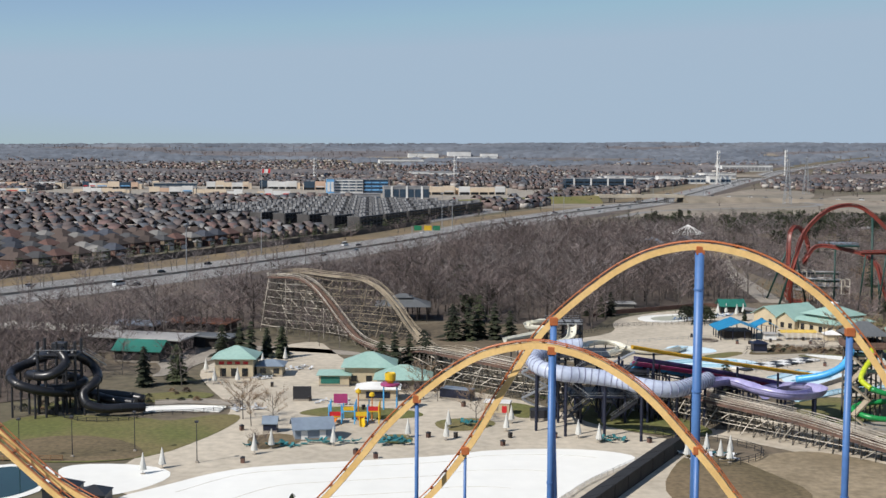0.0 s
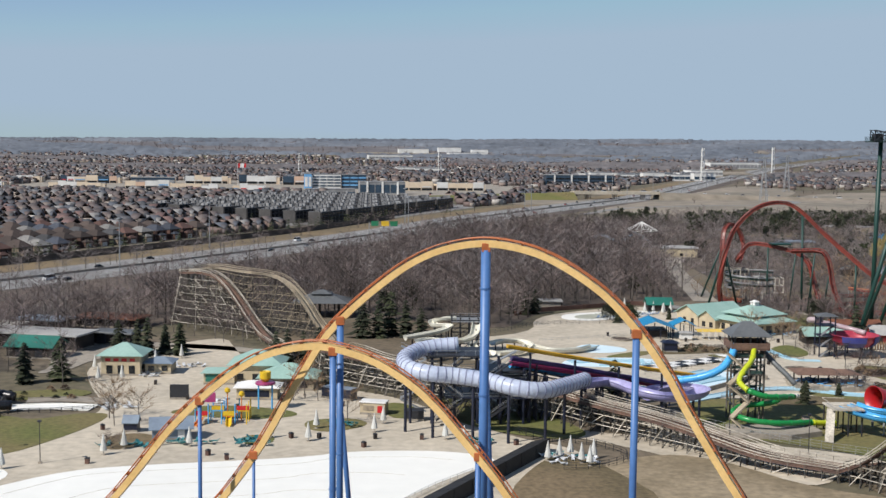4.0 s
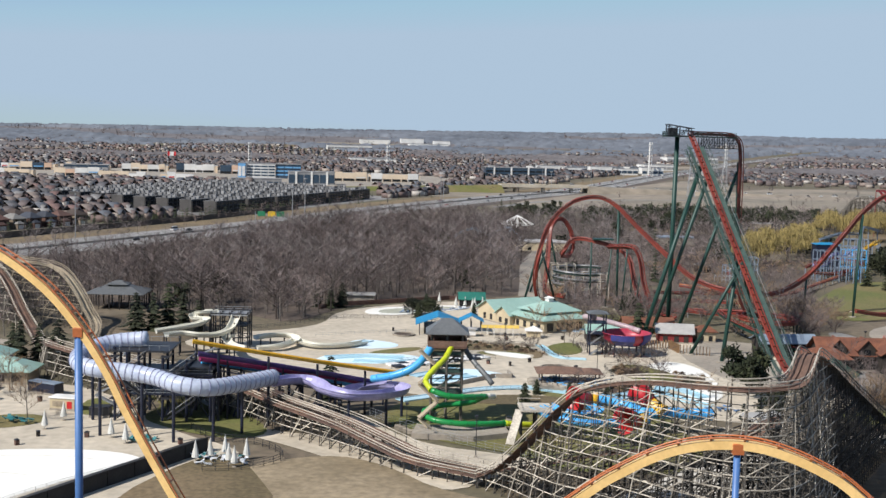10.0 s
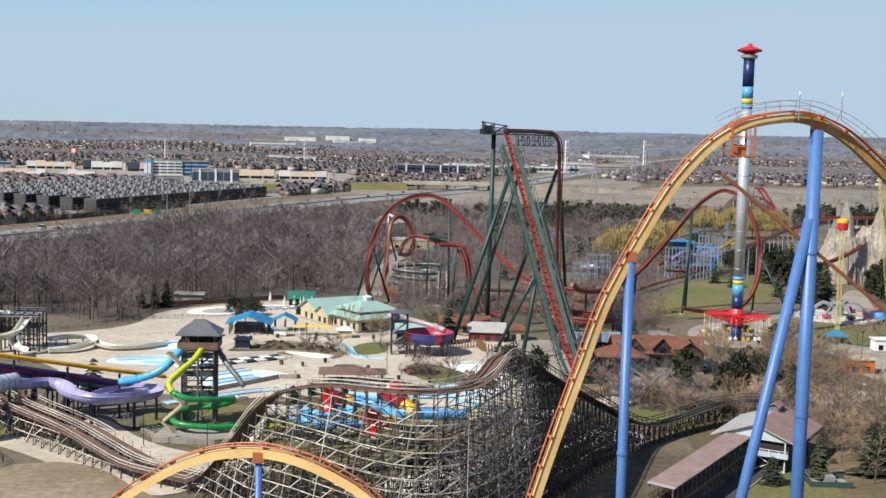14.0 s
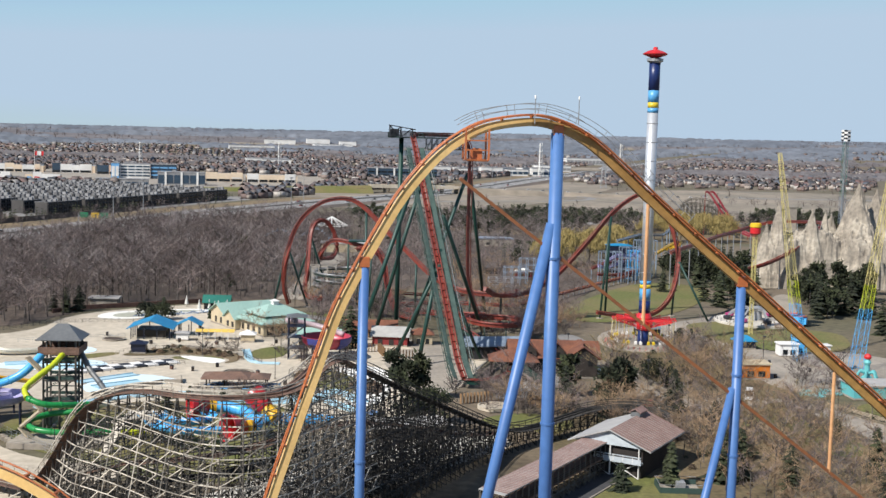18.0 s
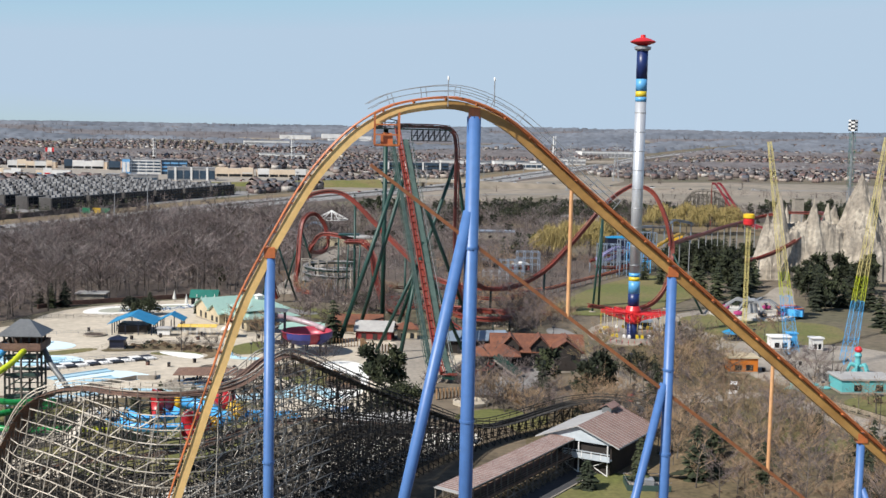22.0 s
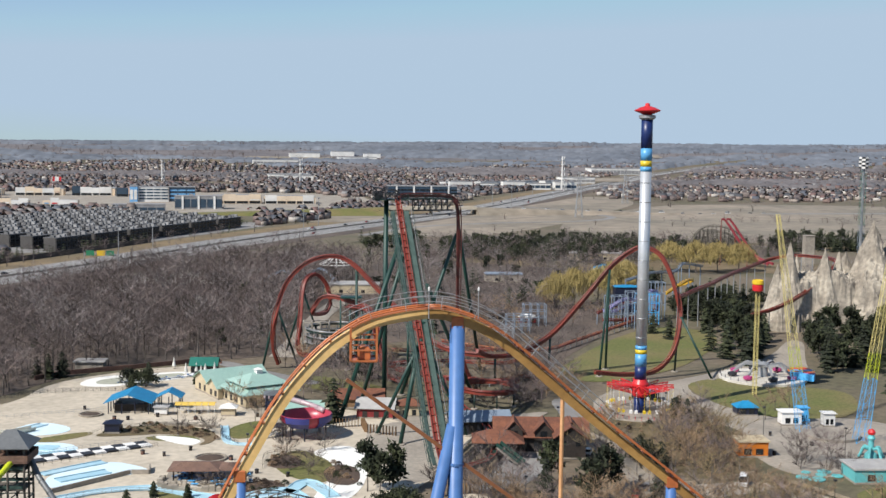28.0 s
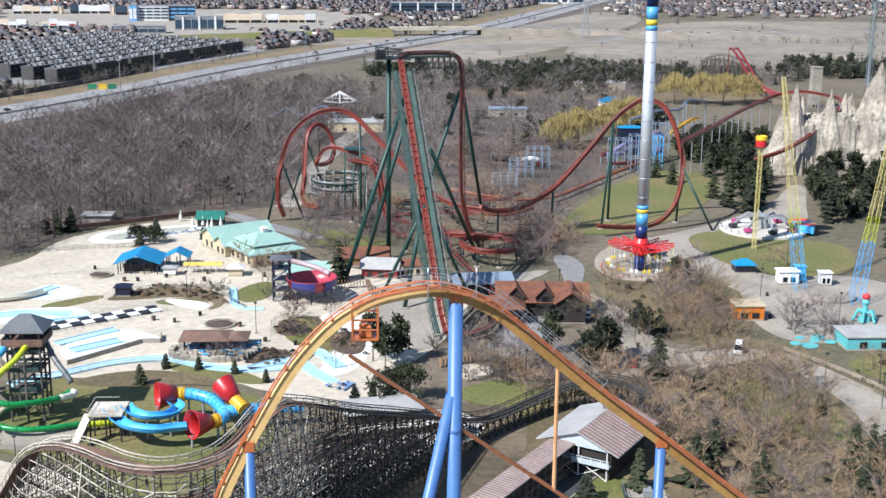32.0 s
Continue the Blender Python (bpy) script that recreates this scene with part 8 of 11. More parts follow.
for pts in ([(-92, 285, 15.2), (-89.8, 283, 12.6), (-92.5, 279.5, 10.2), (-98, 282, 9.8), (-99.5, 289, 8.6), (-93, 292, 7.8), (-87, 288, 7.0), (-91.6, 282.5, 6.4), (-97.4, 284, 5.8), (-98, 291, 4.8), (-90, 294, 3.6), (-82, 290, 2.4), (-75, 288.5, 1.8)],
            [(-89.5, 286, 14.6), (-86, 290, 11.2), (-83.6, 287.5, 8.8), (-83.4, 284, 7.6), (-85.5, 282, 5.5), (-84.3, 280.8, 3.2), (-80.9, 281, 2.1), (-76.3, 282.6, 1.9), (-71.7, 284.6, 1.7)],
            [(-94, 286, 14.2), (-99, 289, 12), (-103, 284, 10.2), (-100, 278.4, 8.4), (-94, 279, 6.6), (-90, 284, 5.2), (-88, 291, 3.8), (-80, 294, 2.6), (-74, 293, 1.9)]):
    fr = slide_tube(blk, pts, 1.1, "slide_black", 4.0, "dark_metal", 12)
    posts(blk, fr, 9, 0.28, "dark_metal", 1.0)
for dx in (-4.4, 0, 4.4):
    for dy in (-2.6, 2.6):
        part("tower_leg", Build().pole((-92.5 + dx, 287 + dy, 0), (-92.5 + dx, 287 + dy, 17.4), 0.35, 0.35, 8), "dark_metal", blk)
for z in (5, 9.5, 13.4):
    for dy in (-2.6, 2.6):
        part("cross_beam", Build().beam((-96.9, 287 + dy, z), (-88.1, 287 + dy, z), 0.25, 0.35), "dark_metal", blk)
        part("brace", Build().beam((-96.9, 287 + dy, z - 4), (-88.1, 287 + dy, z), 0.16), "dark_metal", blk)
part("platform", Build().box(-97.6, 283.6, 14.0, -87.4, 290.4, 14.3), "dark_metal", blk)
part("booth", Build().bbox(-94, 285.5, 14.3, -91, 288.5, 16.8, 0.1), "dark_metal", blk)
for s0 in (-1, 1):
    part("stair_flight", Build().beam((-92.5 + 5 * s0, 289, 14.2), (-92.5 + 9.5 * s0, 292, 10.6), 1.5, 0.3), "grey_metal", blk)
    for oy in (-0.8, 0.8):
        part("handrail", Build().beam((-92.5 + 5 * s0, 289 + oy, 15.2), (-92.5 + 9.5 * s0, 292 + oy, 11.6), 0.1), "grey_metal", blk)
for y in (283.7, 290.3):
    part("handrail", Build().beam((-97.5, y, 15.4), (-87.5, y, 15.4), 0.1), "grey_metal", blk)
lane([(-73, 288), (-64, 290), (-54, 289)], 5.5, mt="pool_white", label="pale run-out trough of the black slides")
lane([(-72, 296), (-62, 298), (-52, 296)], 5.0, mt="path_concrete", label="grey run-out trough of the black slides")


# ---- buildings of the park ----
defmat("roof_teal", (0.35, 0.52, 0.455), second=(0.30, 0.465, 0.405), big=0.15, fine=1.2, fvar=0.08, rough=0.5)
defmat("roof_teal_dark", (0.03, 0.21, 0.16), second=(0.025, 0.17, 0.13), big=0.2, fine=1.2, fvar=0.08, rough=0.5)
defmat("roof_azure", (0.012, 0.225, 0.45), second=(0.018, 0.26, 0.5), big=0.2, fine=1.2, fvar=0.1, rough=0.5)
defmat("roof_rust", (0.25, 0.095, 0.05), second=(0.17, 0.065, 0.038), big=0.3, fine=1.5, fvar=0.2, rough=0.8)
defmat("roof_pale", (0.45, 0.44, 0.42), second=(0.38, 0.37, 0.36), big=0.2, fine=1.0, fvar=0.08, rough=0.7)
defmat("roof_slate_blue", (0.25, 0.31, 0.38), second=(0.21, 0.26, 0.33), big=0.2, fine=1.0, fvar=0.08, rough=0.5)
defmat("stucco", (0.55, 0.46, 0.31), second=(0.48, 0.40, 0.27), big=0.3, fine=1.5, fvar=0.06, rough=0.85)
defmat("barn_red", (0.28, 0.025, 0.025), big=0.3, fine=1.5, fvar=0.1, rough=0.7)
defmat("wood_dark", (0.045, 0.034, 0.028), second=(0.03, 0.024, 0.02), big=0.3, fine=2, fvar=0.25, rough=0.8)
defmat("awning_yellow", (0.70, 0.48, 0.10), rough=0.7)
defmat("umbrella_cloth", (0.62, 0.62, 0.58), big=0.5, fine=3, fvar=0.08, rough=0.8)
defmat("chair_teal", (0.04, 0.23, 0.25), rough=0.5, island=0.4)
defmat("chair_blue", (0.12, 0.22, 0.40), rough=0.5, island=0.4)
defmat("chair_white", (0.62, 0.64, 0.66), rough=0.5, island=0.2)
defmat("play_yellow", (0.72, 0.47, 0.02), rough=0.4)
defmat("play_orange", (0.68, 0.20, 0.02), rough=0.4)
defmat("aqua", (0.14, 0.50, 0.52), rough=0.5)
defmat("fence_wood", (0.33, 0.20, 0.10), second=(0.26, 0.155, 0.08), big=0.4, fine=2, fvar=0.15, rough=0.85)


def building(name, label, cat, x, y, w, d, h, roof_h, wall, roof, style="hip", ridge=0.4, turn=0, over=0.7, openings=(), posts_only=False, seams=True, along_="x"):
    """A walled or post-carried building with a roof; openings: side, offset, width, sill, head, material, name."""
    e = thing(name, label, cat, at=(x, y, 0.1), turn=turn)
    if posts_only:
        nx, ny = max(2, int(w / 3.2)), max(2, int(d / 3.2))
        for i in range(nx + 1):
            for j in range(ny + 1):
                if i in (0, nx) or j in (0, ny):
                    part("post", Build().bbox(-w / 2 + w * i / nx - 0.14, -d / 2 + d * j / ny - 0.14, 0, -w / 2 + w * i / nx + 0.14, -d / 2 + d * j / ny + 0.14, h, 0.02), wall, e)
    else:
        part("wall", Build().box(-w / 2, -d / 2, 0, w / 2, d / 2, h), wall, e)
        part("plinth", Build().box(-w / 2 - 0.05, -d / 2 - 0.05, 0, w / 2 + 0.05, d / 2 + 0.05, 0.5), "path_concrete", e)
        if style == "gable":
            if along_ == "x":
                for sx in (-w / 2, w / 2 - 0.15):
                    part("gable_wall", Build().add([(sx, -d / 2, h), (sx, d / 2, h), (sx, 0, h + roof_h - 0.1), (sx + 0.15, -d / 2, h), (sx + 0.15, d / 2, h), (sx + 0.15, 0, h + roof_h - 0.1)], [(0, 2, 1), (3, 4, 5), (0, 1, 4, 3), (1, 2, 5, 4), (2, 0, 3, 5)]), wall, e)
            else:
                for sy in (-d / 2, d / 2 - 0.15):
                    part("gable_wall", Build().add([(-w / 2, sy, h), (w / 2, sy, h), (0, sy, h + roof_h - 0.1), (-w / 2, sy + 0.15, h), (w / 2, sy + 0.15, h), (0, sy + 0.15, h + roof_h - 0.1)], [(0, 1, 2), (3, 5, 4), (0, 3, 4, 1), (1, 4, 5, 2), (2, 5, 3, 0)]), wall, e)
    if style == "hip":
        part("roof", Build().hip(-w / 2, -d / 2, w / 2, d / 2, h, h + roof_h, over, ridge), roof, e)
    elif style == "gable":
        part("roof", Build().gable(-w / 2, -d / 2, w / 2, d / 2, h, h + roof_h, over, along_), roof, e)
    else:
        part("roof", Build().bbox(-w / 2 - over, -d / 2 - over, h, w / 2 + over, d / 2 + over, h + roof_h, 0.1), roof, e)
    for side, off, ow, z0, z1, om, on in openings:
        if side in "sn":
            s = -1 if side == "s" else 1
            yy = s * d / 2
            a, b = sorted((yy + s * 0.004, yy + s * 0.1))
            part(on, Build().box(off - ow / 2, a, z0, off + ow / 2, b, z1), om, e)
        else:
            s = -1 if side == "w" else 1
            xx = s * w / 2
            a, b = sorted((xx + s * 0.004, xx + s * 0.1))
            part(on, Build().box(a, off - ow / 2, z0, b, off + ow / 2, z1), om, e)
    return e


W_ = lambda side, offs, z0=1.0, z1=2.6, w=1.6, m="window_glass", n="window": [(side, o, w, z0, z1, m, n) for o in offs]
p1 = building("pavilion", "cream pavilion with a pale teal hipped roof", "pavilion", -58, 334, 10.5, 9.5, 5.4, 3.0, "stucco", "roof_teal", over=1.1, ridge=0.1, openings=W_("s", (-3, 0, 3), 0.6, 2.8) + W_("s", (-3.4, -1.2, 1, 3.2), 3.9, 4.7, 1.4, "bright_red", "sign_panel") + W_("e", (-2, 2)))
building("kiosk", "low kiosk annex with a blue-grey roof", "kiosk", -48.6, 335.5, 7, 7, 2.9, 1.4, "stucco", "roof_slate_blue", style="hip", ridge=0.3, openings=W_("s", (-1.8, 1.8), 0.9, 2.3))
building("pavilion", "cream shop with a broad pale teal hipped roof", "pavilion", -20.4, 326, 13, 11, 4.8, 3.4, "stucco", "roof_teal", over=1.0, ridge=0.15, openings=W_("s", (-4, 0, 4)))
building("pavilion", "brown-walled shop with a low teal hipped roof", "pavilion", -11, 316.5, 13.5, 9.5, 3.2, 3.2, "timber_tan", "roof_teal", over=1.1, ridge=0.15, openings=W_("s", (-4, 0, 4), 0.8, 2.4, 2.2, "wood_dark", "shutter"))
building("kiosk", "food kiosk with green shutters and a teal roof", "kiosk", -29.6, 322, 8, 7, 3.0, 1.0, "stucco", "roof_teal", style="hip", ridge=0.4, openings=[("s", -1, 5, 0.8, 2.7, "roof_teal_dark", "shutter"), ("w", 0, 5, 0.8, 2.7, "roof_teal_dark", "shutter")])
building("shed", "dark shed with a green gabled roof", "shed", -90, 358, 14, 9, 3.6, 2.4, "wood_dark", "roof_teal_dark", style="gable", turn=-10, openings=W_("s", (-3, 3), 0.4, 2.6, 2.4, "dark_metal", "door"))
for x, y, w, d, h, rf, lb in ((-126, 392, 40, 11, 4.4, "gravel", "long low building with a pale flat roof"), (-94, 374, 30, 11, 4.6, "roof_pale", "low dark workshop under a whitish flat roof"), (-73, 381, 13, 6, 3.6, "roof_metal", "dark low storage block by the path"), (-104, 408, 16, 8, 3.6, "roof_slate_blue", "faded blue container shed among trees"), (-84, 418, 22, 10, 3.0, "roof_rust", "sprawling rusty storage shed")):
    building("workshop", lb, "workshop", x, y, w, d, h, 0.5, "wood_dark", rf, style="flat", turn=-14, over=1.2, openings=W_("s", (-w / 4, w / 4), 0.3, 3, 3.2, "dark_metal", "door"))
old = building("round_pavilion", "old open pavilion with a layered grey roof", "pavilion", -15, 447, 18, 14, 5.4, 3.2, "wood_dark", "roof_metal", over=1.4, ridge=0.25, posts_only=True)
part("roof_lantern", Build().hip(-3, -2.4, 3, 2.4, 8.2, 9.6, 0.8, 0.3), "roof_metal", old)
# teal-roofed hall
building("hall_wing", "cream hall wing with a teal gabled roof", "hall", 125, 438, 21, 11, 4.4, 2.8, "stucco", "roof_teal", style="gable", turn=31, over=0.9, openings=W_("s", (-8, -5, -2, 3), 0.8, 2.8) + W_("w", (-2.5, 1.5), 0.8, 2.8, 1.4))
hall = building("hall", "large cream hall with a stepped teal hipped roof", "hall", 136, 418.7, 17, 17.5, 4.2, 3.6, "stucco", "roof_teal", turn=31, over=1.5, ridge=0.4, openings=W_("s", (-6, -2, 2, 6), 0.6, 3.2, 2.6) + W_("w", (-6, -2, 2, 6), 0.8, 2.8))
part("upper_roof", Build().hip(-7, -7, 7, 7, 6.4, 9.4, 0.8, 0.3), "roof_teal", hall)
part("cupola", Build().bbox(-1, -1, 9.0, 1, 1, 10.2, 0.1).hip(-1, -1, 1, 1, 10.2, 11, 0.3), "white_paint", hall)
building("hall_wing", "small cream gabled wing of the hall", "hall", 126.5, 427, 13, 8, 4.0, 2.4, "stucco", "roof_teal", style="gable", turn=31, over=0.8, openings=W_("w", (-2, 1.6), 0.8, 2.6) + W_("s", (-4, 0, 4), 0.8, 2.6))
building("service_hut", "green-roofed hut beside the hall", "hut", 112, 468, 9, 7, 3.2, 2.0, "wood_dark", "roof_teal_dark", style="gable", openings=W_("s", (-3, 3), 0.4, 2.6, 2.0))
building("service_hut", "low hut with a teal roof behind the bowl slide", "hut", 151.5, 394, 12.5, 8, 3.4, 2.0, "wood_dark", "roof_teal", style="gable", openings=W_("s", (-3, 3), 0.4, 2.6, 2.0))
# azure changing pavilion
building("blue_pavilion", "dark open pavilion with a bright blue gabled roof", "pavilion", 98.5, 405.5, 12, 11, 3.8, 2.2, "navy_steel", "roof_azure", style="gable", over=1.3, posts_only=True, along_="y")
building("blue_pavilion", "smaller dark pavilion with a bright blue roof", "pavilion", 109.5, 410, 6.5, 6, 3.8, 1.6, "navy_steel", "roof_azure", style="gable", over=0.8, posts_only=True, along_="y")
part_in = building("counter_block", "dark counter block inside the blue pavilion", "counter", 98.5, 405.5, 9, 8, 2.6, 0.3, "wood_dark", "navy_steel", style="flat", over=0.1)
building("kiosk", "small white kiosk with a flat roof", "kiosk", 108.6, 399.4, 3.8, 3.0, 2.4, 0.6, "white_paint", "roof_pale", ridge=0.2, over=0.5)
building("kiosk", "small white kiosk with a pyramid roof", "kiosk", 129, 398.6, 4.2, 3.8, 2.4, 1.4, "stucco", "white_paint", ridge=0.05, over=0.6)
building("kiosk", "little navy kiosk on the pool deck", "kiosk", 99, 376.5, 4.2, 3.6, 2.8, 1.0, "navy_steel", "navy_steel", ridge=0.2, over=0.5)
for k in range(6):
    e = thing("awning", "small yellow arched awning on posts", "awning", "yellow awnings", at=(113.4 + k * 2.05, 402, 0.1))
    part("cloth", Build().sweep([(0, -2, 2.6), (0, -1, 3.1), (0, 0, 3.3), (0, 1, 3.1), (0, 2, 2.6)], [(-0.95, -0.05), (0.95, -0.05), (0.95, 0.05), (-0.95, 0.05)]), "awning_yellow", e)
    for sx in (-0.85, 0.85):
        for sy in (-1.9, 1.9):
            part("post", Build().pole((sx, sy, 0), (sx, sy, 2.6), 0.05, 0.05, 6), "white_paint", e)
# brown canopy on stone terrace
can = thing("canopy", "brown shingled octagonal canopy over tables", "canopy", at=(131.5, 329, 0.1))
part("roof", Build().hip(-7.4, -3.8, 3.4, 3.8, 2.9, 4.1, 1.0, 0.6), "timber_track", can)
part("roof", Build().hip(3.6, -3.4, 8.4, 3.4, 2.8, 3.7, 0.6, 0.3), "timber_track", can)
for x in (-7, -2.5, 2.5, 8):
    for y in (-3.4, 3.4):
        part("post", Build().bbox(x - 0.16, y - 0.16, 0, x + 0.16, y + 0.16, 2.9, 0.02), "wood_dark", can)
part("terrace", Build().bbox(-9.5, -6.4, -0.05, 10.5, 4.5, 0.35, 0.1), "path_concrete", can)
rng = random.Random(3)
for k in range(26):
    x, y = 124 + rng.uniform(-1.5, 16), 323.6 + rng.uniform(0, 1.6)
    o = part("retaining_stone", Build().bbox(-0.6, -0.5, 0, 0.6, 0.5, 0.75, 0.2), "rock")
    o.matrix_basis = pose(x, y - 1.4, 0.1, 0, 0, rng.uniform(0, 180))
    tagged(o, "rough pale stone of the terrace wall", "stone", "terrace stones")
building("barn", "red barn with a pale grey gabled roof", "barn", 174, 397.5, 11, 8.5, 3.4, 2.2, "barn_red", "roof_pale", style="gable", turn=-8, openings=W_("s", (-3, 0.5, 3.5), 0.4, 2.3, 1.5, "wood_dark", "door"))
building("shed", "long low shed with a rust-coloured roof", "shed", 168, 412, 16, 9, 3.2, 2.2, "fence_wood", "roof_rust", style="gable", openings=W_("s", (-4, 0, 4), 0.4, 2.2))
building("stucco_cabin", "cream cabin with a brown roof", "cabin", 184, 399, 6, 6, 3.4, 1.8, "stucco", "roof_rust", openings=W_("s", (-1.4, 1.4), 0.5, 2.2, 1.2))
building("log_house", "grey workshop with a blue-grey metal roof", "workshop", 203.5, 377, 17, 10, 4.4, 1.8, "wood_dark", "roof_slate_blue", style="gable", turn=6, openings=W_("s", (-5, 0, 5), 0.4, 3.2, 2.6, "dark_metal", "door"))
lodge = building("lodge", "dark timber lodge with a rust-red gabled roof and dormers", "lodge", 219, 358, 24, 12, 5.2, 3.4, "wood_dark", "roof_rust", style="gable", turn=-4, over=1.2, openings=W_("s", (-9, -5, -1, 3, 7), 0.8, 3.4, 2.0))
for x in (-7.5, 0.5, 8):
    part("dormer", Build().box(x - 2.3, -7.0, 3.9, x + 2.3, -1.0, 6.6), "wood_dark", lodge)
    part("dormer_gable", Build().add([(x - 2.3, -7.0, 6.6), (x + 2.3, -7.0, 6.6), (x, -7.0, 9.0), (x - 2.3, -6.8, 6.6), (x + 2.3, -6.8, 6.6), (x, -6.8, 9.0)], [(0, 1, 2), (3, 5, 4), (0, 3, 4, 1), (1, 4, 5, 2), (2, 5, 3, 0)]), "wood_dark", lodge)
    part("dormer_roof", Build().gable(x - 2.3, -7.0, x + 2.3, -0.5, 6.6, 9.1, 0.6, "y"), "roof_rust", lodge)
    part("dormer_window", Build().box(x - 0.9, -7.1, 4.8, x + 0.9, -7.004, 6.4), "window_glass", lodge)
building("lodge_wing", "open timber porch with a rust-red hipped roof", "lodge", 206.5, 350, 12, 9, 4.6, 2.6, "wood_dark", "roof_rust", posts_only=True, turn=-4, over=1.0)
building("lodge_wing", "tall timber wing with a rust-red roof", "lodge", 226, 352, 8, 12, 6.0, 2.8, "wood_dark", "roof_rust", style="gable", turn=-4, along_="y", openings=W_("s", (-2, 2), 3.6, 5, 1.2))
ramp_ = thing("queue_stair", "green-railed queue stairs beside the lodge", "stairs")
part("stair_flight", Build().beam((206, 343, 4.2), (212, 338, 0.3), 2.2, 0.3), "path_concrete", ramp_)
for o in (-1.1, 1.1):
    part("handrail", Build().beam((206 + o * 0.6, 343 + o, 5.3), (212 + o * 0.6, 338 + o, 1.4), 0.15, 0.9), "green_steel", ramp_)
building("low_shed", "low shed with a pale flat roof behind the trestle", "shed", 174, 280, 16, 8, 2.8, 0.4, "wood_dark", "roof_pale", style="flat", turn=12, openings=W_("s", (-3, 3), 0.3, 2.2))
# coaster station
st = thing("coaster_station", "timber coaster station with red-striped and grey gabled roof", "station", at=(217.5, 257.0, 0), turn=-34)
# solid near-black blocks stand for the shade in the open deck and below it
part("hall_wall", Build().box(-6.6, -8.8, 3.2, 6.6, 8.8, 6.3), "wood_dark", st)
part("undercroft", Build().box(-6, -8.4, 0.1, 6.4, 8.4, 3.18), "wood_dark", st)
part("gable_wall", Build().add([(-8, -9.6, 6.3), (8, -9.6, 6.3), (0, -9.6, 9.0), (-8, -9.4, 6.3), (8, -9.4, 6.3), (0, -9.4, 9.0)], [(0, 1, 2), (3, 5, 4), (0, 3, 4, 1), (1, 4, 5, 2), (2, 5, 3, 0)]), "gable_paint", st)
part("roof_slope", Build().add([(-8.8, -10.4, 6.0), (0.1, -10.4, 9.3), (0.1, 10.4, 9.3), (-8.8, 10.4, 6.0), (-8.8, -10.4, 6.25), (0.1, -10.4, 9.55), (0.1, 10.4, 9.55), (-8.8, 10.4, 6.25)], [(0, 1, 2, 3)[::-1], (4, 5, 6, 7), (0, 1, 5, 4), (1, 2, 6, 5), (2, 3, 7, 6), (3, 0, 4, 7)]), "roof_pale", st)
part("roof_slope", Build().add([(0.1, -10.4, 9.3), (8.8, -10.4, 6.0), (8.8, 10.4, 6.0), (0.1, 10.4, 9.3), (0.1, -10.4, 9.52), (8.8, -10.4, 6.22), (8.8, 10.4, 6.22), (0.1, 10.4, 9.52)], [(0, 1, 2, 3)[::-1], (4, 5, 6, 7), (0, 1, 5, 4), (1, 2, 6, 5), (2, 3, 7, 6), (3, 0, 4, 7)]), "roof_pale", st)
defmat("stripe_red", (0.33, 0.215, 0.185), second=(0.27, 0.165, 0.14), big=0.4, fine=2, fvar=0.15, rough=0.8)
for k in range(17):
    y0 = -10.3 + k * 1.23
    a, b = Vector((0.25, y0 + 0.35, 9.58)), Vector((8.75, y0 + 0.35, 6.34))
    part("roof_stripe", Build().beam(a, b, 0.72, 0.1), "stripe_red", st)
part("ridge_lantern", Build().bbox(-1.0, 4, 9.3, 1.0, 7.5, 10.3, 0.08), "roof_metal", st)
part("lantern_roof", Build().gable(-1.0, 4, 1.0, 7.5, 10.304, 10.9, 0.3, "y"), "stripe_red", st)
part("balcony", Build().box(-3.0, -10.3, 3.2, 6.8, -8.9, 3.5), "gable_paint", st)
part("balcony_panel", Build().box(-3.0, -10.3, 3.504, 6.8, -10.2, 4.3).box(-3.0, -10.34, 4.6, 6.8, -10.2, 4.75), "gable_paint", st, "pale blue-grey balcony railing")
for x_ in range(-3, 7, 2):
    part("railing_post", Build().box(x_, -10.36, 3.5, x_ + 0.12, -10.304, 4.75), "white_paint", st)
for x in (-6, 0, 6):
    part("post", Build().pole((x, -9.3, 0), (x, -9.3, 6.3), 0.16, 0.16, 6), "white_paint", st)
for a, b in (((-6, -9.3, 0.2), (0, -9.3, 3.2)), ((0, -9.3, 0.2), (-6, -9.3, 3.2)), ((0, -9.3, 0.2), (6, -9.3, 3.2)), ((6, -9.3, 0.2), (0, -9.3, 3.2))):
    part("brace", Build().beam(a, b, 0.14), "white_paint", st)
wk = thing("covered_walkway", "long covered walkway with red-striped pitched roof on trestle", "walkway")
a, b = Vector((209.6, 251.0, 0)), Vector((184.6, 215.0, 0))
d_ = (b - a).normalized()
n_ = Vector((-d_.y, d_.x, 0))
L_ = (b - a).length
up = Vector((0, 0, 1))
v = [a + n_ * 2.5 + up * 6.45, b + n_ * 2.5 + up * 6.45, b - n_ * 2.5 + up * 6.75, a - n_ * 2.5 + up * 6.75]
part("roof_slope", Build().add(v + [p + up * 0.16 for p in v], [(0, 1, 2, 3), (7, 6, 5, 4), (0, 4, 5, 1), (1, 5, 6, 2), (2, 6, 7, 3), (3, 7, 4, 0)]), "roof_pale", wk)
for k in range(int(L_ / 0.86)):
    q = a + d_ * (0.4 + k * 0.86)
    part("roof_stripe", Build().beam(q + n_ * 2.5 + up * 6.64, q - n_ * 2.5 + up * 6.94, 0.5, 0.06), "stripe_red", wk)
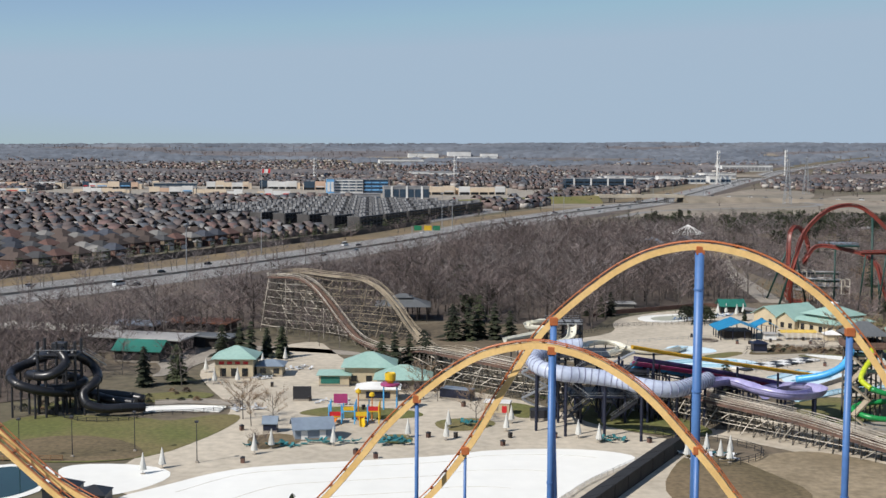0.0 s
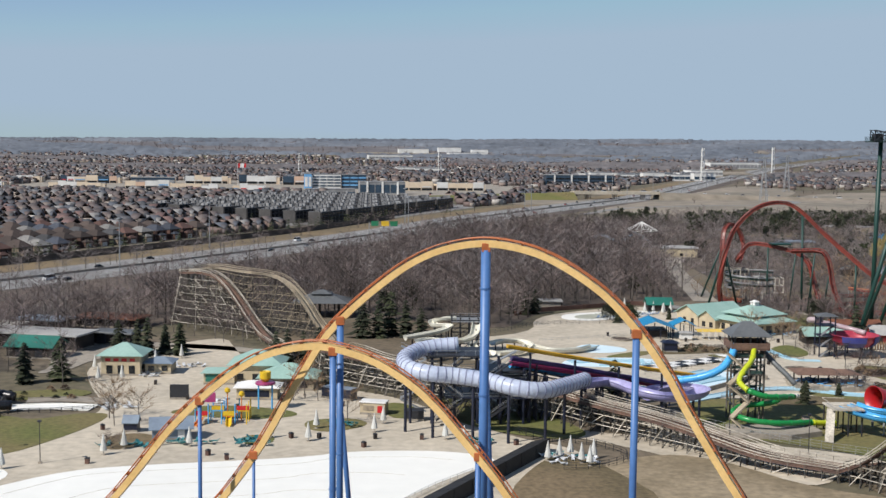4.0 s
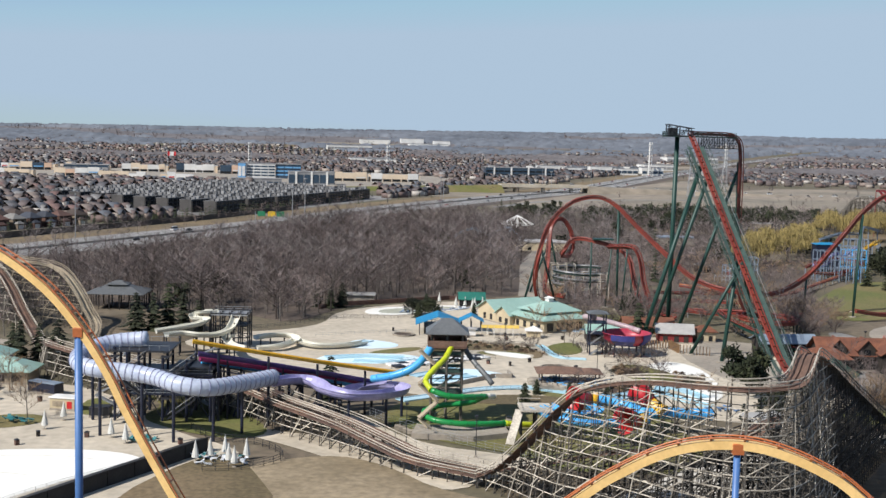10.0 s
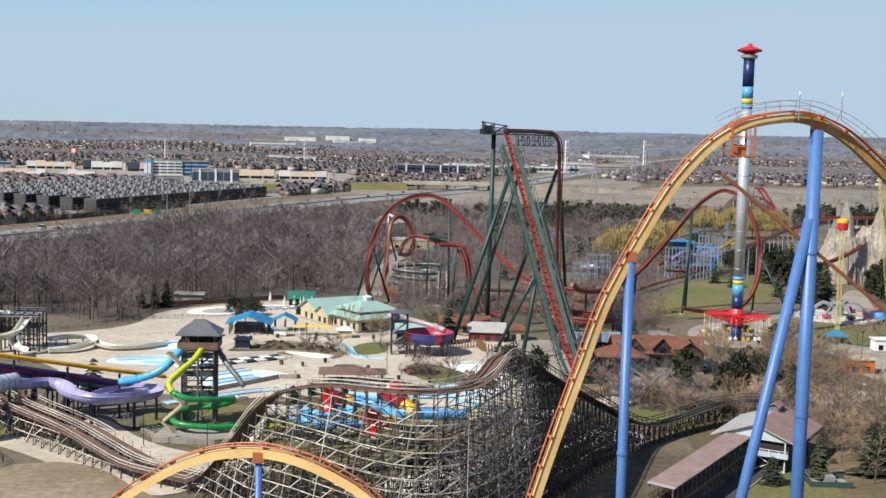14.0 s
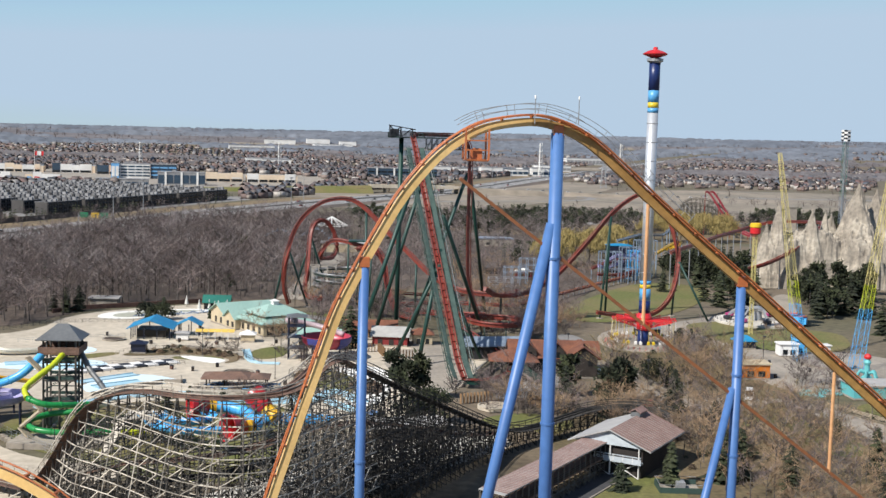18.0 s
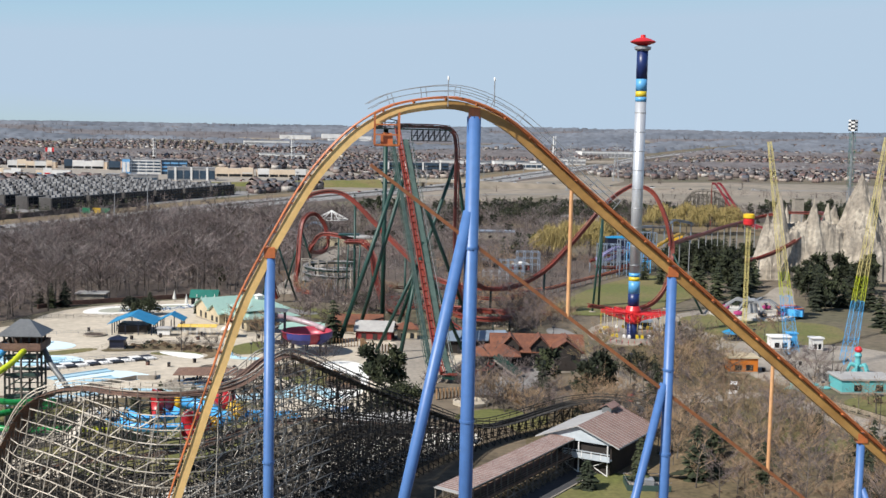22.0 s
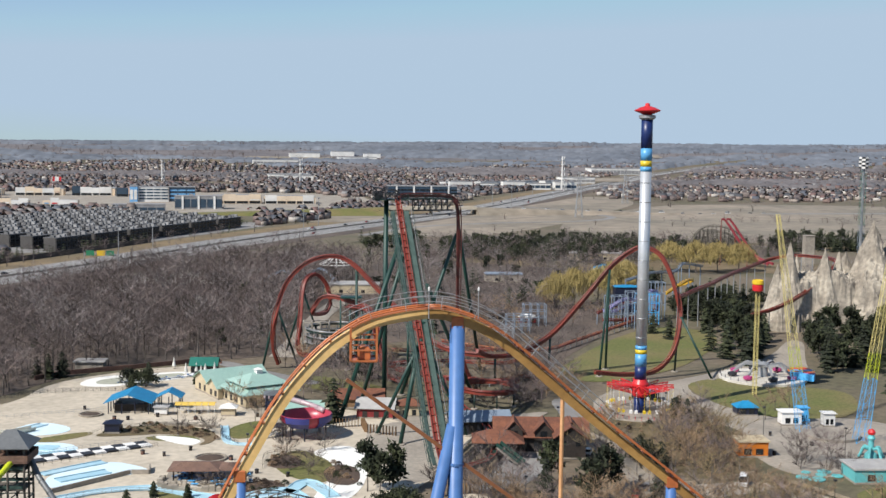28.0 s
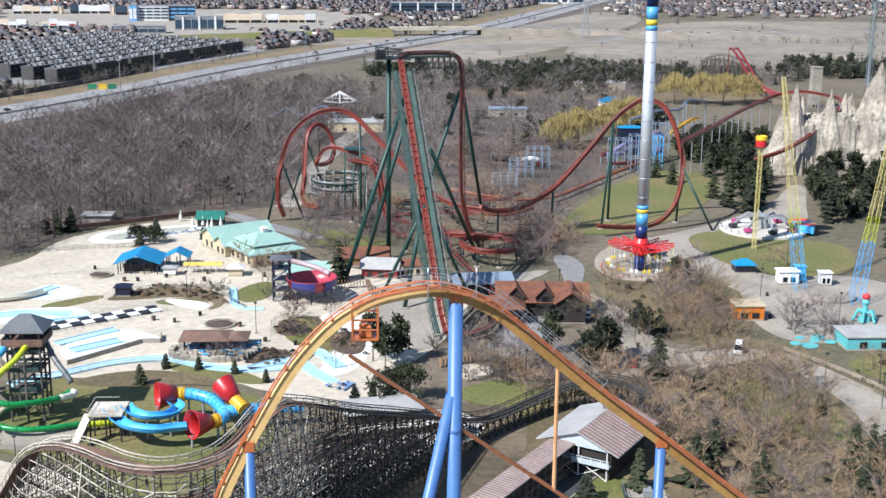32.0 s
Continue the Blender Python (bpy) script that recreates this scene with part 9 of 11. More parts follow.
part("floor", Build().beam(a + up * 3.5, b + up * 3.5, 4.6, 0.25), "timber_track", wk)
frame_ = Build()
for sgn in (-1, 1):
    n = 18
    for k in range(n + 1):
        q = a + d_ * (L_ * k / n) + n_ * sgn * 2.2
        part("post", Build().beam(q, q + up * 6.5, 0.2), "timber_mid", wk)
        if k < n:
            q2 = a + d_ * (L_ * (k + 1) / n) + n_ * sgn * 2.2
            frame_.beam(q + up * 0.2, q2 + up * 1.7, 0.12).beam(q + up * 1.7, q2 + up * 3.3, 0.12).beam(q2 + up * 0.2, q + up * 1.7, 0.12).beam(q + up * 1.7, q2 + up * 1.7, 0.16)
        if sgn > 0:
            frame_.beam(q + up * 0.3, q - n_ * 4.4 + up * 3.3, 0.12).beam(q - n_ * 4.4 + up * 0.3, q + up * 3.3, 0.12).beam(q + up * 1.7, q - n_ * 4.4 + up * 1.7, 0.14)
    for z in (3.9, 4.3, 4.7):
        part("rail", Build().beam(a + n_ * sgn * 2.2 + up * z, b + n_ * sgn * 2.2 + up * z, 0.1, 0.12), "wood_dark", wk)
    part("eave_beam", Build().beam(a + n_ * sgn * 2.2 + up * 6.3, b + n_ * sgn * 2.2 + up * 6.3, 0.16, 0.26), "wood_dark", wk)
tagged(part("under_frame", frame_, "timber_mid", wk), "crossed timber bracing under the walkway", kind="stuff")
# black asphalt, with the walkway's cast shadow included in its dark colour
sheet("walkway_asphalt", [tuple((a + n_ * 1.5)[:2]), tuple((a + n_ * 6.4 - d_ * 3)[:2]), tuple((b + n_ * 6.4 + d_ * 14)[:2]), tuple((b + n_ * 1.5 + d_ * 14)[:2])], 0.2, "tar_shade", "dark tarred and shaded strip beside the covered walkway", "path", smooth_edge=False)
part_edge = Build().beam(a + n_ * 6.6 - d_ * 3 + up * 0.2, b + n_ * 6.6 + d_ * 14 + up * 0.2, 0.3, 0.3)
structure("kerb", part_edge, "path_concrete", "pale concrete kerb beside the tarred strip", "kerb")
sheet("lawn", [tuple((a + n_ * 6.9 - d_ * 4)[:2]), (226, 243), (222, 226), (206, 210), tuple((b + n_ * 6.9 + d_ * 10)[:2])], 0.21, "lawn", "mown green lawn below the coaster station", "lawn", smooth_edge=False)
sheet("lawn", [(196, 286), (206, 287), (210, 296), (205, 303), (197, 301), (190, 294)], 0.19, "lawn", "small green lawn behind the trestle", "lawn")
sheet("lawn", [tuple((a - n_ * 3)[:2]), tuple((a - n_ * 8)[:2]), tuple((b - n_ * 7)[:2]), tuple((b - n_ * 3)[:2])], 0.21, "lawn", "strip of rough grass beside the walkway", "lawn")
basin = thing("round_basin", "pale round concrete basin on the grass", "basin", at=(196.5, 307.5, 0.1))
part("rim", Build().lathe(0, 0, [(4.4, 0), (4.4, 0.8), (4.0, 0.85), (3.9, 0.5), (0.1, 0.45)], 28), "concrete", basin)
yard = thing("utility_yard", "dark green fenced utility pen on the lawn", "pen", at=(222.5, 239.5, 0.15), turn=-4)
for (x0, y0), (x1, y1) in (((-3, -3), (5, -3)), ((-3, 3), (5, 3)), ((-3, -3), (-3, 3))):
    part("panel", Build().beam((x0, y0, 0.6), (x1, y1, 0.6), 0.1, 1.1), "tower_green", yard)
    part("rail", Build().beam((x0, y0, 1.7), (x1, y1, 1.7), 0.08, 0.08), "grey_metal", yard)
part("slab", Build().box(-2.9, -2.9, 0.0, 5, 2.9, 0.2), "path_concrete", yard)
part("cabinet", Build().bbox(0.5, -1, 0.2, 2.2, 1, 1.7, 0.1), "grey_metal", yard)
# timber fence round the service yard
fence = thing("timber_fence", "orange-brown timber fence round the yard", "fence")
FP = [(160, 382), (170, 384), (171, 376), (180, 372)]
YARD = [(188, 312), (197, 316), (206, 314), (209, 305)]
for p, q in list(zip(FP, FP[1:])) + list(zip(YARD, YARD[1:])):
    n = max(2, int(math.dist(p, q) / 0.9))
    for k in range(n):
        t0, t1 = k / n, (k + 0.95) / n
        part("fence_board", Build().beam((p[0] + (q[0] - p[0]) * (t0 + t1) / 2, p[1] + (q[1] - p[1]) * (t0 + t1) / 2, 0.1), (p[0] + (q[0] - p[0]) * (t0 + t1) / 2, p[1] + (q[1] - p[1]) * (t0 + t1) / 2, 2.7), 0.85, 0.08, (q[0] - p[0], q[1] - p[1], 0)), "fence_wood", fence)
building("service_block", "low brown block at the edge of the woods", "block", 70, 474, 10, 6, 2.8, 0.4, "path_concrete", "roof_pale", style="flat")
bw = thing("retaining_wall", "brown brick retaining wall behind the wading pool", "wall")
for (x0, y0), (x1, y1) in zip([(56, 452), (64, 462), (84, 473), (104, 485)], [(63.8, 461.8), (83.8, 472.9), (103.8, 484.9), (116, 484)]):
    part("wall_section", Build().beam((x0, y0, 0.8), (x1, y1, 0.8), 0.6, 1.7), "brick_red", bw)

# ---- rides and stalls of the plaza ----
def play_structure():
    e = thing("play_structure", "colourful yellow, red and blue water play frame", "play structure", at=(-21.5, 277, 0.1))
    for x in (-5.5, -2.6, 0.4, 3.4, 6):
        for y in (-2.6, 0.6, 3.4):
            part("post", Build().pole((x, y, 0), (x, y, 4.6 if (x + y) % 2 else 3.4), 0.14, 0.14, 8), ("play_yellow", "slide_blue", "bright_red")[int(abs(x * 2 + y)) % 3], e)
    for x, y, z, m_ in ((-4, -1, 1.6, "play_yellow"), (-1, 2, 2.2, "slide_blue"), (2, -1, 1.6, "play_orange"), (4.7, 2, 2.2, "play_yellow")):
        part("deck", Build().bbox(x - 1.4, y - 1.5, z, x + 1.4, y + 1.5, z + 0.3, 0.05), m_, e)
        part("panel", Build().box(x - 1.4, y - 1.55, z + 0.3, x + 1.4, y - 1.45, z + 1.3), "play_yellow" if m_ != "play_yellow" else "bright_red", e)
    part("sign_panel", Build().bbox(-4.6, -0.2, 4.4, -1.4, 0.1, 6.6, 0.05), "slide_pink", e)
    slide_flume(e, [(2, -2.4, 1.8), (2.2, -4, 1.0), (2.4, -5.6, 0.4)], 0.5, "play_yellow")
    slide_flume(e, [(-4, -2.4, 1.8), (-4.4, -4, 1.0), (-5, -5.4, 0.4)], 0.5, "play_orange")
    for x, z in ((1.0, 7.0), (4.2, 6.2)):
        part("spray_mast", Build().pole((x, 1.6, 0), (x, 1.6, z), 0.16, 0.1, 8), "play_orange", e)
        part("spray_head", Build().lathe(x, 1.6, [(0.1, z - 0.9), (0.7, z - 0.4), (0.6, z + 0.2), (0.1, z + 0.5)], 10), "play_yellow", e)
    return e
play_structure()
bk = thing("tipping_bucket", "big yellow tipping bucket on a red and blue frame", "water feature", at=(-13.5, 290, 0.1))
for x in (-1.6, 1.6):
    part("leg", Build().pole((x, 0, 0), (x, 0, 6.2), 0.2, 0.2, 8), "slide_blue", bk)
part("ring", Build().lathe(0, 0, [(2.3, 6.0), (2.4, 6.3), (2.3, 6.6), (1.2, 6.6)], 16), "slide_pink", bk)
part("bucket", Build().lathe(0, 0, [(0.7, 6.7), (1.3, 7.4), (1.35, 9), (1.2, 9.1), (1.1, 8.9)], 16), "play_yellow", bk)
building("kiosk", "white and navy stall with a pale roof", "kiosk", -17, 303, 10, 6, 3.0, 1.4, "stucco", "white_paint", over=0.8, openings=[("w", 0, 4, 0.8, 2.4, "navy_steel", "shutter"), ("s", 0, 6, 0.8, 2.4, "navy_steel", "shutter")])
building("shed", "grey-blue gabled equipment shed", "shed", -29.5, 261.5, 8, 5.5, 2.8, 1.6, "roof_slate_blue", "roof_slate_blue", style="gable", turn=12, openings=W_("s", (-2, 2), 0.3, 2.2, 1.4, "white_paint", "door"))
building("shed", "little navy shed with a light roof", "shed", -39.4, 267, 3, 2.6, 2.2, 1.2, "navy_steel", "roof_slate_blue", style="gable", over=0.3)
building("container", "dark blue storage container with a red-roofed end", "container", 3, 303, 8.5, 3, 2.7, 0.2, "navy_steel", "roof_slate_blue", style="flat", turn=-28, over=0.05)
building("food_cart", "cream food trailer with posters", "food trailer", 12.5, 286.5, 6, 3.2, 2.8, 0.3, "stucco", "white_paint", style="flat", turn=-12, over=0.2, openings=[("s", -1, 2.6, 1, 2.2, "timber_tan", "hatch"), ("s", 1.8, 1.2, 0.6, 2.2, "bright_red", "poster")])
building("generator", "black generator box on the lawn", "generator", 22, 280.5, 4.4, 3, 2.2, 0.2, "dark_metal", "dark_metal", style="flat", over=0.05)
building("board", "dark notice screen on posts", "sign", -36, 300, 4.6, 0.4, 3.6, 0.1, "dark_metal", "dark_metal", style="flat", over=0.05)
building("tent", "black peaked tent beside the pool", "tent", -69.5, 214, 6, 5, 2.4, 1.6, "dark_metal", "dark_metal", ridge=0.05, over=0.2)
building("tent", "black peaked tent beside the pool", "tent", -63, 211, 5, 5, 2.2, 1.4, "dark_metal", "dark_metal", ridge=0.05, over=0.2)


def umbrella(x, y, s=1.0):
    e = thing("closed_umbrella", "closed off-white parasol on a pole", "umbrella", "closed parasols", at=(x, y, 0.1))
    part("pole", Build().pole((0, 0, 0), (0, 0, 4.3 * s), 0.06, 0.06, 6), "grey_metal", e)
    part("canopy", Build().lathe(0, 0, [(0.75 * s, 0.9), (0.62 * s, 1.7), (0.38 * s, 2.7), (0.2 * s, 3.6), (0.05, 4.3 * s)], 9), "umbrella_cloth", e)
    part("base", Build().lathe(0, 0, [(0.5, 0), (0.5, 0.12), (0.1, 0.2)], 10), "path_concrete", e)
    return e
u0 = umbrella(-59.3, 231.2)
for x, y in ((-56.5, 235.4), (-40, 246.7), (-37.1, 251.5), (-24.2, 254.1), (-0.1, 259.6), (15.1, 276.2), (33, 257.6), (56.1, 243.7), (-67.3, 337.9), (-52.7, 347.1), (-47.3, 356.5), (-8.5, 262), (-62, 322), (-56, 323), (29, 262), (52, 247), (59, 247.5), (13.5, 268), (0.5, 271), (49.5, 245), (54.5, 249.5), (57.5, 241.5), (106, 463), (109.5, 464.5), (113, 462), (116, 464), (112, 458.5), (100, 474)):
    copy_thing(u0, pose(x, y, 0.1, 0, 0, (x * 37) % 360))


def lounger(mt_, label, name="pool_lounger"):
    e = thing(name, label, "lounger", label)
    part("seat", Build().bbox(-0.35, -0.95, 0.3, 0.35, 0.4, 0.4, 0.03), mt_, e)
    part("backrest", Build().beam((0, 0.4, 0.36), (0, 1.0, 0.85), 0.7, 0.08), mt_, e)
    f_ = Build()
    for sx in (-0.3, 0.3):
        for sy in (-0.8, 0.35):
            f_.box(sx - 0.03, sy - 0.03, 0, sx + 0.03, sy + 0.03, 0.3)
        f_.box(sx - 0.03, -0.8, 0.24, sx + 0.03, 0.35, 0.3)
    part("frame", f_, mt_, e)
    return e
lt, lw, lb_ = lounger("chair_teal", "teal plastic pool lounger stacked on the plaza"), lounger("chair_white", "pale blue-white pool lounger on the deck"), lounger("chair_blue", "blue pool lounger on the deck")
lt.matrix_basis, lw.matrix_basis, lb_.matrix_basis = pose(-41, 254, 0.1), pose(-52, 333, 0.1), pose(126, 326, 0.45)
rng = random.Random(8)
for k in range(70):
    cx, cy, r_ = ((-36, 254, 7), (-25, 256.5, 6), (-11, 255, 4), (-11.5, 259.5, 4), (36, 259, 3.5), (6, 273, 4))[k % 6]
    a, q = rng.uniform(0, 6.28), rng.uniform(0.2, 1)
    copy_thing(lt, pose(cx + r_ * q * math.cos(a), cy + 1.8 * q * math.sin(a), 0.1 + (k % 3) * 0.28, 0, 0, rng.uniform(0, 360)))
for k in range(46):
    cx, cy, r_ = ((-51, 330, 6), (-44, 345, 6), (-28, 298, 5), (-48, 290, 4))[k % 4]
    a, q = rng.uniform(0, 6.28), rng.uniform(0.2, 1)
    copy_thing(lw, pose(cx + r_ * q * math.cos(a), cy + 3.5 * q * math.sin(a), 0.1, 0, 0, rng.uniform(0, 360)))
for k in range(22):
    copy_thing(lw if k % 4 else lt, pose(48.5 + rng.uniform(0, 12), 242 + rng.uniform(0, 8), 0.2, 0, 0, rng.uniform(0, 360)))
for k in range(44):
    cx, cy = ((131, 327), (128, 330), (164, 298), (137, 328))[k % 4]
    copy_thing(lb_, pose(cx + rng.uniform(-4, 4), cy + rng.uniform(-2.5, 2.5), 0.46 if k % 4 != 2 else 0.2, 0, 0, rng.uniform(0, 360)))
for k in range(34):
    a = k / 33
    copy_thing(lw if k % 3 else lb_, pose(86 + 24 * a, 446.5 + 13 * a + rng.uniform(-1, 1), 0.2, 0, 0, rng.uniform(0, 360)))
e = thing("litter_bin", "brown litter bin on the plaza", "bin", "litter bins", at=(-41.3, 239.9, 0.1))
part("body", Build().bbox(-0.4, -0.4, 0, 0.4, 0.4, 1.0, 0.05), "brick_red", e)
part("lid", Build().hip(-0.4, -0.4, 0.4, 0.4, 1.0, 1.4, 0.05), "dark_metal", e)
for x, y in ((-14.7, 243.9), (12, 254.8), (-19, 247), (-4, 262), (24, 262), (44, 258), (-30, 270), (4.4, 294), (-46, 268), (112, 352), (136, 346), (96, 392), (120, 392)):
    copy_thing(e, pose(x, y, 0.1, 0, 0, x * 11))


def lamp_post(x, y, h=8.5):
    e_ = thing("lamp_post", "tall dark lamp post", "lamp post", "lamp posts", at=(x, y, 0.1))
    part("pole", Build().pole((0, 0, 0), (0, 0, h), 0.1, 0.07, 8), "dark_metal", e_)
    part("lantern", Build().bbox(-0.35, -0.35, h - 0.3, 0.35, 0.35, h + 0.1, 0.08), "dark_metal", e_)
    part("base", Build().bbox(-0.3, -0.3, 0, 0.3, 0.3, 0.4, 0.05), "path_concrete", e_)
    return e_
l0 = lamp_post(-65.2, 248.6)
for x, y in ((-50.5, 239.8), (-76.8, 243.8), (-86.8, 241.4), (90, 262), (104, 252), (118, 372), (141, 340), (208, 300), (240, 330), (278, 296), (286, 282), (292, 268), (262, 392), (286, 372), (300, 346), (226, 372), (76, 262), (-6, 306), (20, 300)):
    copy_thing(l0, pose(x, y, 0.1))


def rail_fence(name, label, pts, h=1.1, gap=2.4, material="dark_metal", rails=(0.35, 0.7, 1.05), t=0.07):
    e_ = thing(name, label, "fence")
    run = spline([(x, y, 0.1) for x, y in pts], gap)
    for p in run:
        part("post", Build().beam(p, (p[0], p[1], 0.1 + h), t * 1.4), material, e_)
    for z in rails:
        part("rail", Build().sweep([(p[0], p[1], 0.1 + z * h / 1.1) for p in run], [(-t / 2, -t / 2), (t / 2, -t / 2), (t / 2, t / 2), (-t / 2, t / 2)]), material, e_)
rail_fence("rail_fence", "dark rail fence round the black slides", [(-104, 288), (-94, 283), (-84, 276), (-74, 277), (-70, 283), (-60, 285), (-50, 291), (-53, 300)], t=0.1)
rail_fence("rail_fence", "timber rail fence by the small pool", [(-104, 240), (-90, 240.5), (-78, 241)], material="fence_wood", t=0.14)
rail_fence("rail_fence", "white rail along the wave pool", [(49, 251), (41, 244), (31, 231), (25, 222), (18, 208)], material="white_paint")
rail_fence("wire_fence", "grey chain-link fence below the lawn", [(80, 288), (92, 272), (108, 256), (124, 246)], h=2.0, material="grey_metal", rails=(0.1, 0.4, 0.7, 1.05), t=0.05)
rail_fence("rail_fence", "dark fence round the grassy corner", [(44, 270), (50, 262), (60, 258), (66, 248), (60, 240), (52, 238)], h=1.6)
rail_fence("rail_fence", "timber rail along the path", [(232, 382), (241, 350), (246, 322), (262, 326), (270, 330)], material="timber_tan", t=0.16)
rail_fence("rail_fence", "timber rail along the winding path", [(277, 322), (285, 308), (292, 290), (294, 270), (288, 254)], material="timber_tan", t=0.16)
rail_fence("rail_fence", "dark fence behind the wading pools", [(20, 394), (45, 408), (62, 428), (88, 434), (100, 428)], h=1.4)
rail_fence("rail_fence", "dark fence along the pool lawn", [(96, 380), (112, 384), (128, 382), (130, 372), (136, 362)], h=1.2)


# ---- rides beyond the swing tower ----
spd = thing("spider_ride", "grey-armed spinning ride on a round platform", "ride", at=(312, 457, 0.12))
part("platform", Build().lathe(0, 0, [(12, 0), (12, 0.8), (11.8, 0.9), (0.1, 0.9)], 32), "gravel", spd)
part("hub", Build().lathe(0, 0, [(1.5, 0.9), (1.2, 4), (1.8, 5.2), (0.3, 6)], 16), "grey_metal", spd)
for k in range(8):
    a = 2 * math.pi * k / 8
    d = Vector((math.cos(a), math.sin(a), 0))
    arm = part("arm", Build().beam(d * 1.2 + Vector((0, 0, 4.6)), d * 5 + Vector((0, 0, 5.4)), 0.6, 0.7).beam(d * 5 + Vector((0, 0, 5.4)), d * 8.4 + Vector((0, 0, 2.6)), 0.5, 0.6), "grey_metal", spd)
    part("car", Build().lathe(d.x * 8.6, d.y * 8.6, [(0.6, 1.0), (1.3, 1.4), (1.3, 2.2), (0.4, 2.5)], 10), "slide_pink" if k % 2 else "dark_metal", arm)
for k in range(28):
    a = 2 * math.pi * k / 28
    part("fence_post", Build().beam((11.6 * math.cos(a), 11.6 * math.sin(a), 0.9), (11.6 * math.cos(a), 11.6 * math.sin(a), 2.0), 0.12), "navy_steel", spd)
for k in range(6):
    a = -0.6 + k * 0.16
    part("shade_panel", Build().add([(8.5 * math.cos(a), 8.5 * math.sin(a), 3.2), (14 * math.cos(a), 14 * math.sin(a), 3.0), (14 * math.cos(a + 0.15), 14 * math.sin(a + 0.15), 3.0), (8.5 * math.cos(a + 0.15), 8.5 * math.sin(a + 0.15), 3.2), (8.5 * math.cos(a), 8.5 * math.sin(a), 0.9), (14 * math.cos(a), 14 * math.sin(a), 0.9), (14 * math.cos(a + 0.15), 14 * math.sin(a + 0.15), 0.9), (8.5 * math.cos(a + 0.15), 8.5 * math.sin(a + 0.15), 0.9)], [(0, 1, 2, 3), (1, 5, 6, 2), (4, 5, 1, 0), (3, 2, 6, 7), (4, 0, 3, 7), (7, 6, 5, 4)]), ("slide_blue", "bright_red", "play_orange")[k % 3], spd)
spd.matrix_basis = pose(313, 457, 0.12) @ Matrix.Diagonal((1.3, 1.3, 1.05, 1))


def lattice(e, foot, top, w0, w1, bays, cols):
    """A square lattice mast, bay by bay."""
    a, b = Vector(foot), Vector(top)
    made = {}
    for k in range(bays):
        t0, t1 = k / bays, (k + 1) / bays
        p, q = a.lerp(b, t0), a.lerp(b, t1)
        h0, h1 = (w0 + (w1 - w0) * t0) / 2, (w0 + (w1 - w0) * t1) / 2
        c0 = [p + Vector((sx * h0, sy * h0, 0)) for sx, sy in ((-1, -1), (1, -1), (1, 1), (-1, 1))]
        c1 = [q + Vector((sx * h1, sy * h1, 0)) for sx, sy in ((-1, -1), (1, -1), (1, 1), (-1, 1))]
        col = cols[min(len(cols) - 1, int(t0 * len(cols)))]
        g_ = made.setdefault(col, Build())
        for i in range(4):
            j = (i + 1) % 4
            g_.beam(c0[i], c1[i], 0.12)
            g_.beam(c1[i], c1[j], 0.06)
            g_.beam(c0[i], c1[j], 0.05)
            g_.beam(c0[j], c1[i], 0.05)
    for col, g_ in made.items():
        tagged(part("mast_section", g_, col, e), kind="stuff")


sling = thing("catapult_towers", "pair of leaning rainbow lattice masts", "ride")
RB = ["slide_blue", "slide_blue", "slide_lime", "mast_yellow", "mast_yellow", "mast_yellow", "mast_yellow", "mast_yellow"]
lattice(sling, (300, 378, 0.1), (290, 378, 64), 3.4, 0.9, 18, RB)
lattice(sling, (311.2, 363.5, 0.1), (319.6, 364, 66), 3.4, 0.9, 18, RB)
part("platform", Build().lathe(306, 371, [(8, 0.1), (8, 0.9), (7.8, 1.0), (0.1, 1.0)], 24), "path_concrete", sling)
ydt = thing("yellow_tower", "slim yellow lattice tower with a red gondola", "ride tower")
lattice(ydt, (301, 428.5, 0.1), (301, 428.5, 37), 1.15, 1.15, 16, ["mast_yellow"])
part("gondola", Build().lathe(301, 428.5, [(1.2, 35.2), (1.8, 35.6), (1.9, 37.3), (1.5, 37.7)], 18), "bright_red", ydt)
part("cage", Build().lathe(301, 428.5, [(1.9, 37.7), (2.0, 37.9), (1.9, 39.0), (1.6, 39.2), (1.5, 38.8), (1.8, 38)], 18), "play_yellow", ydt)
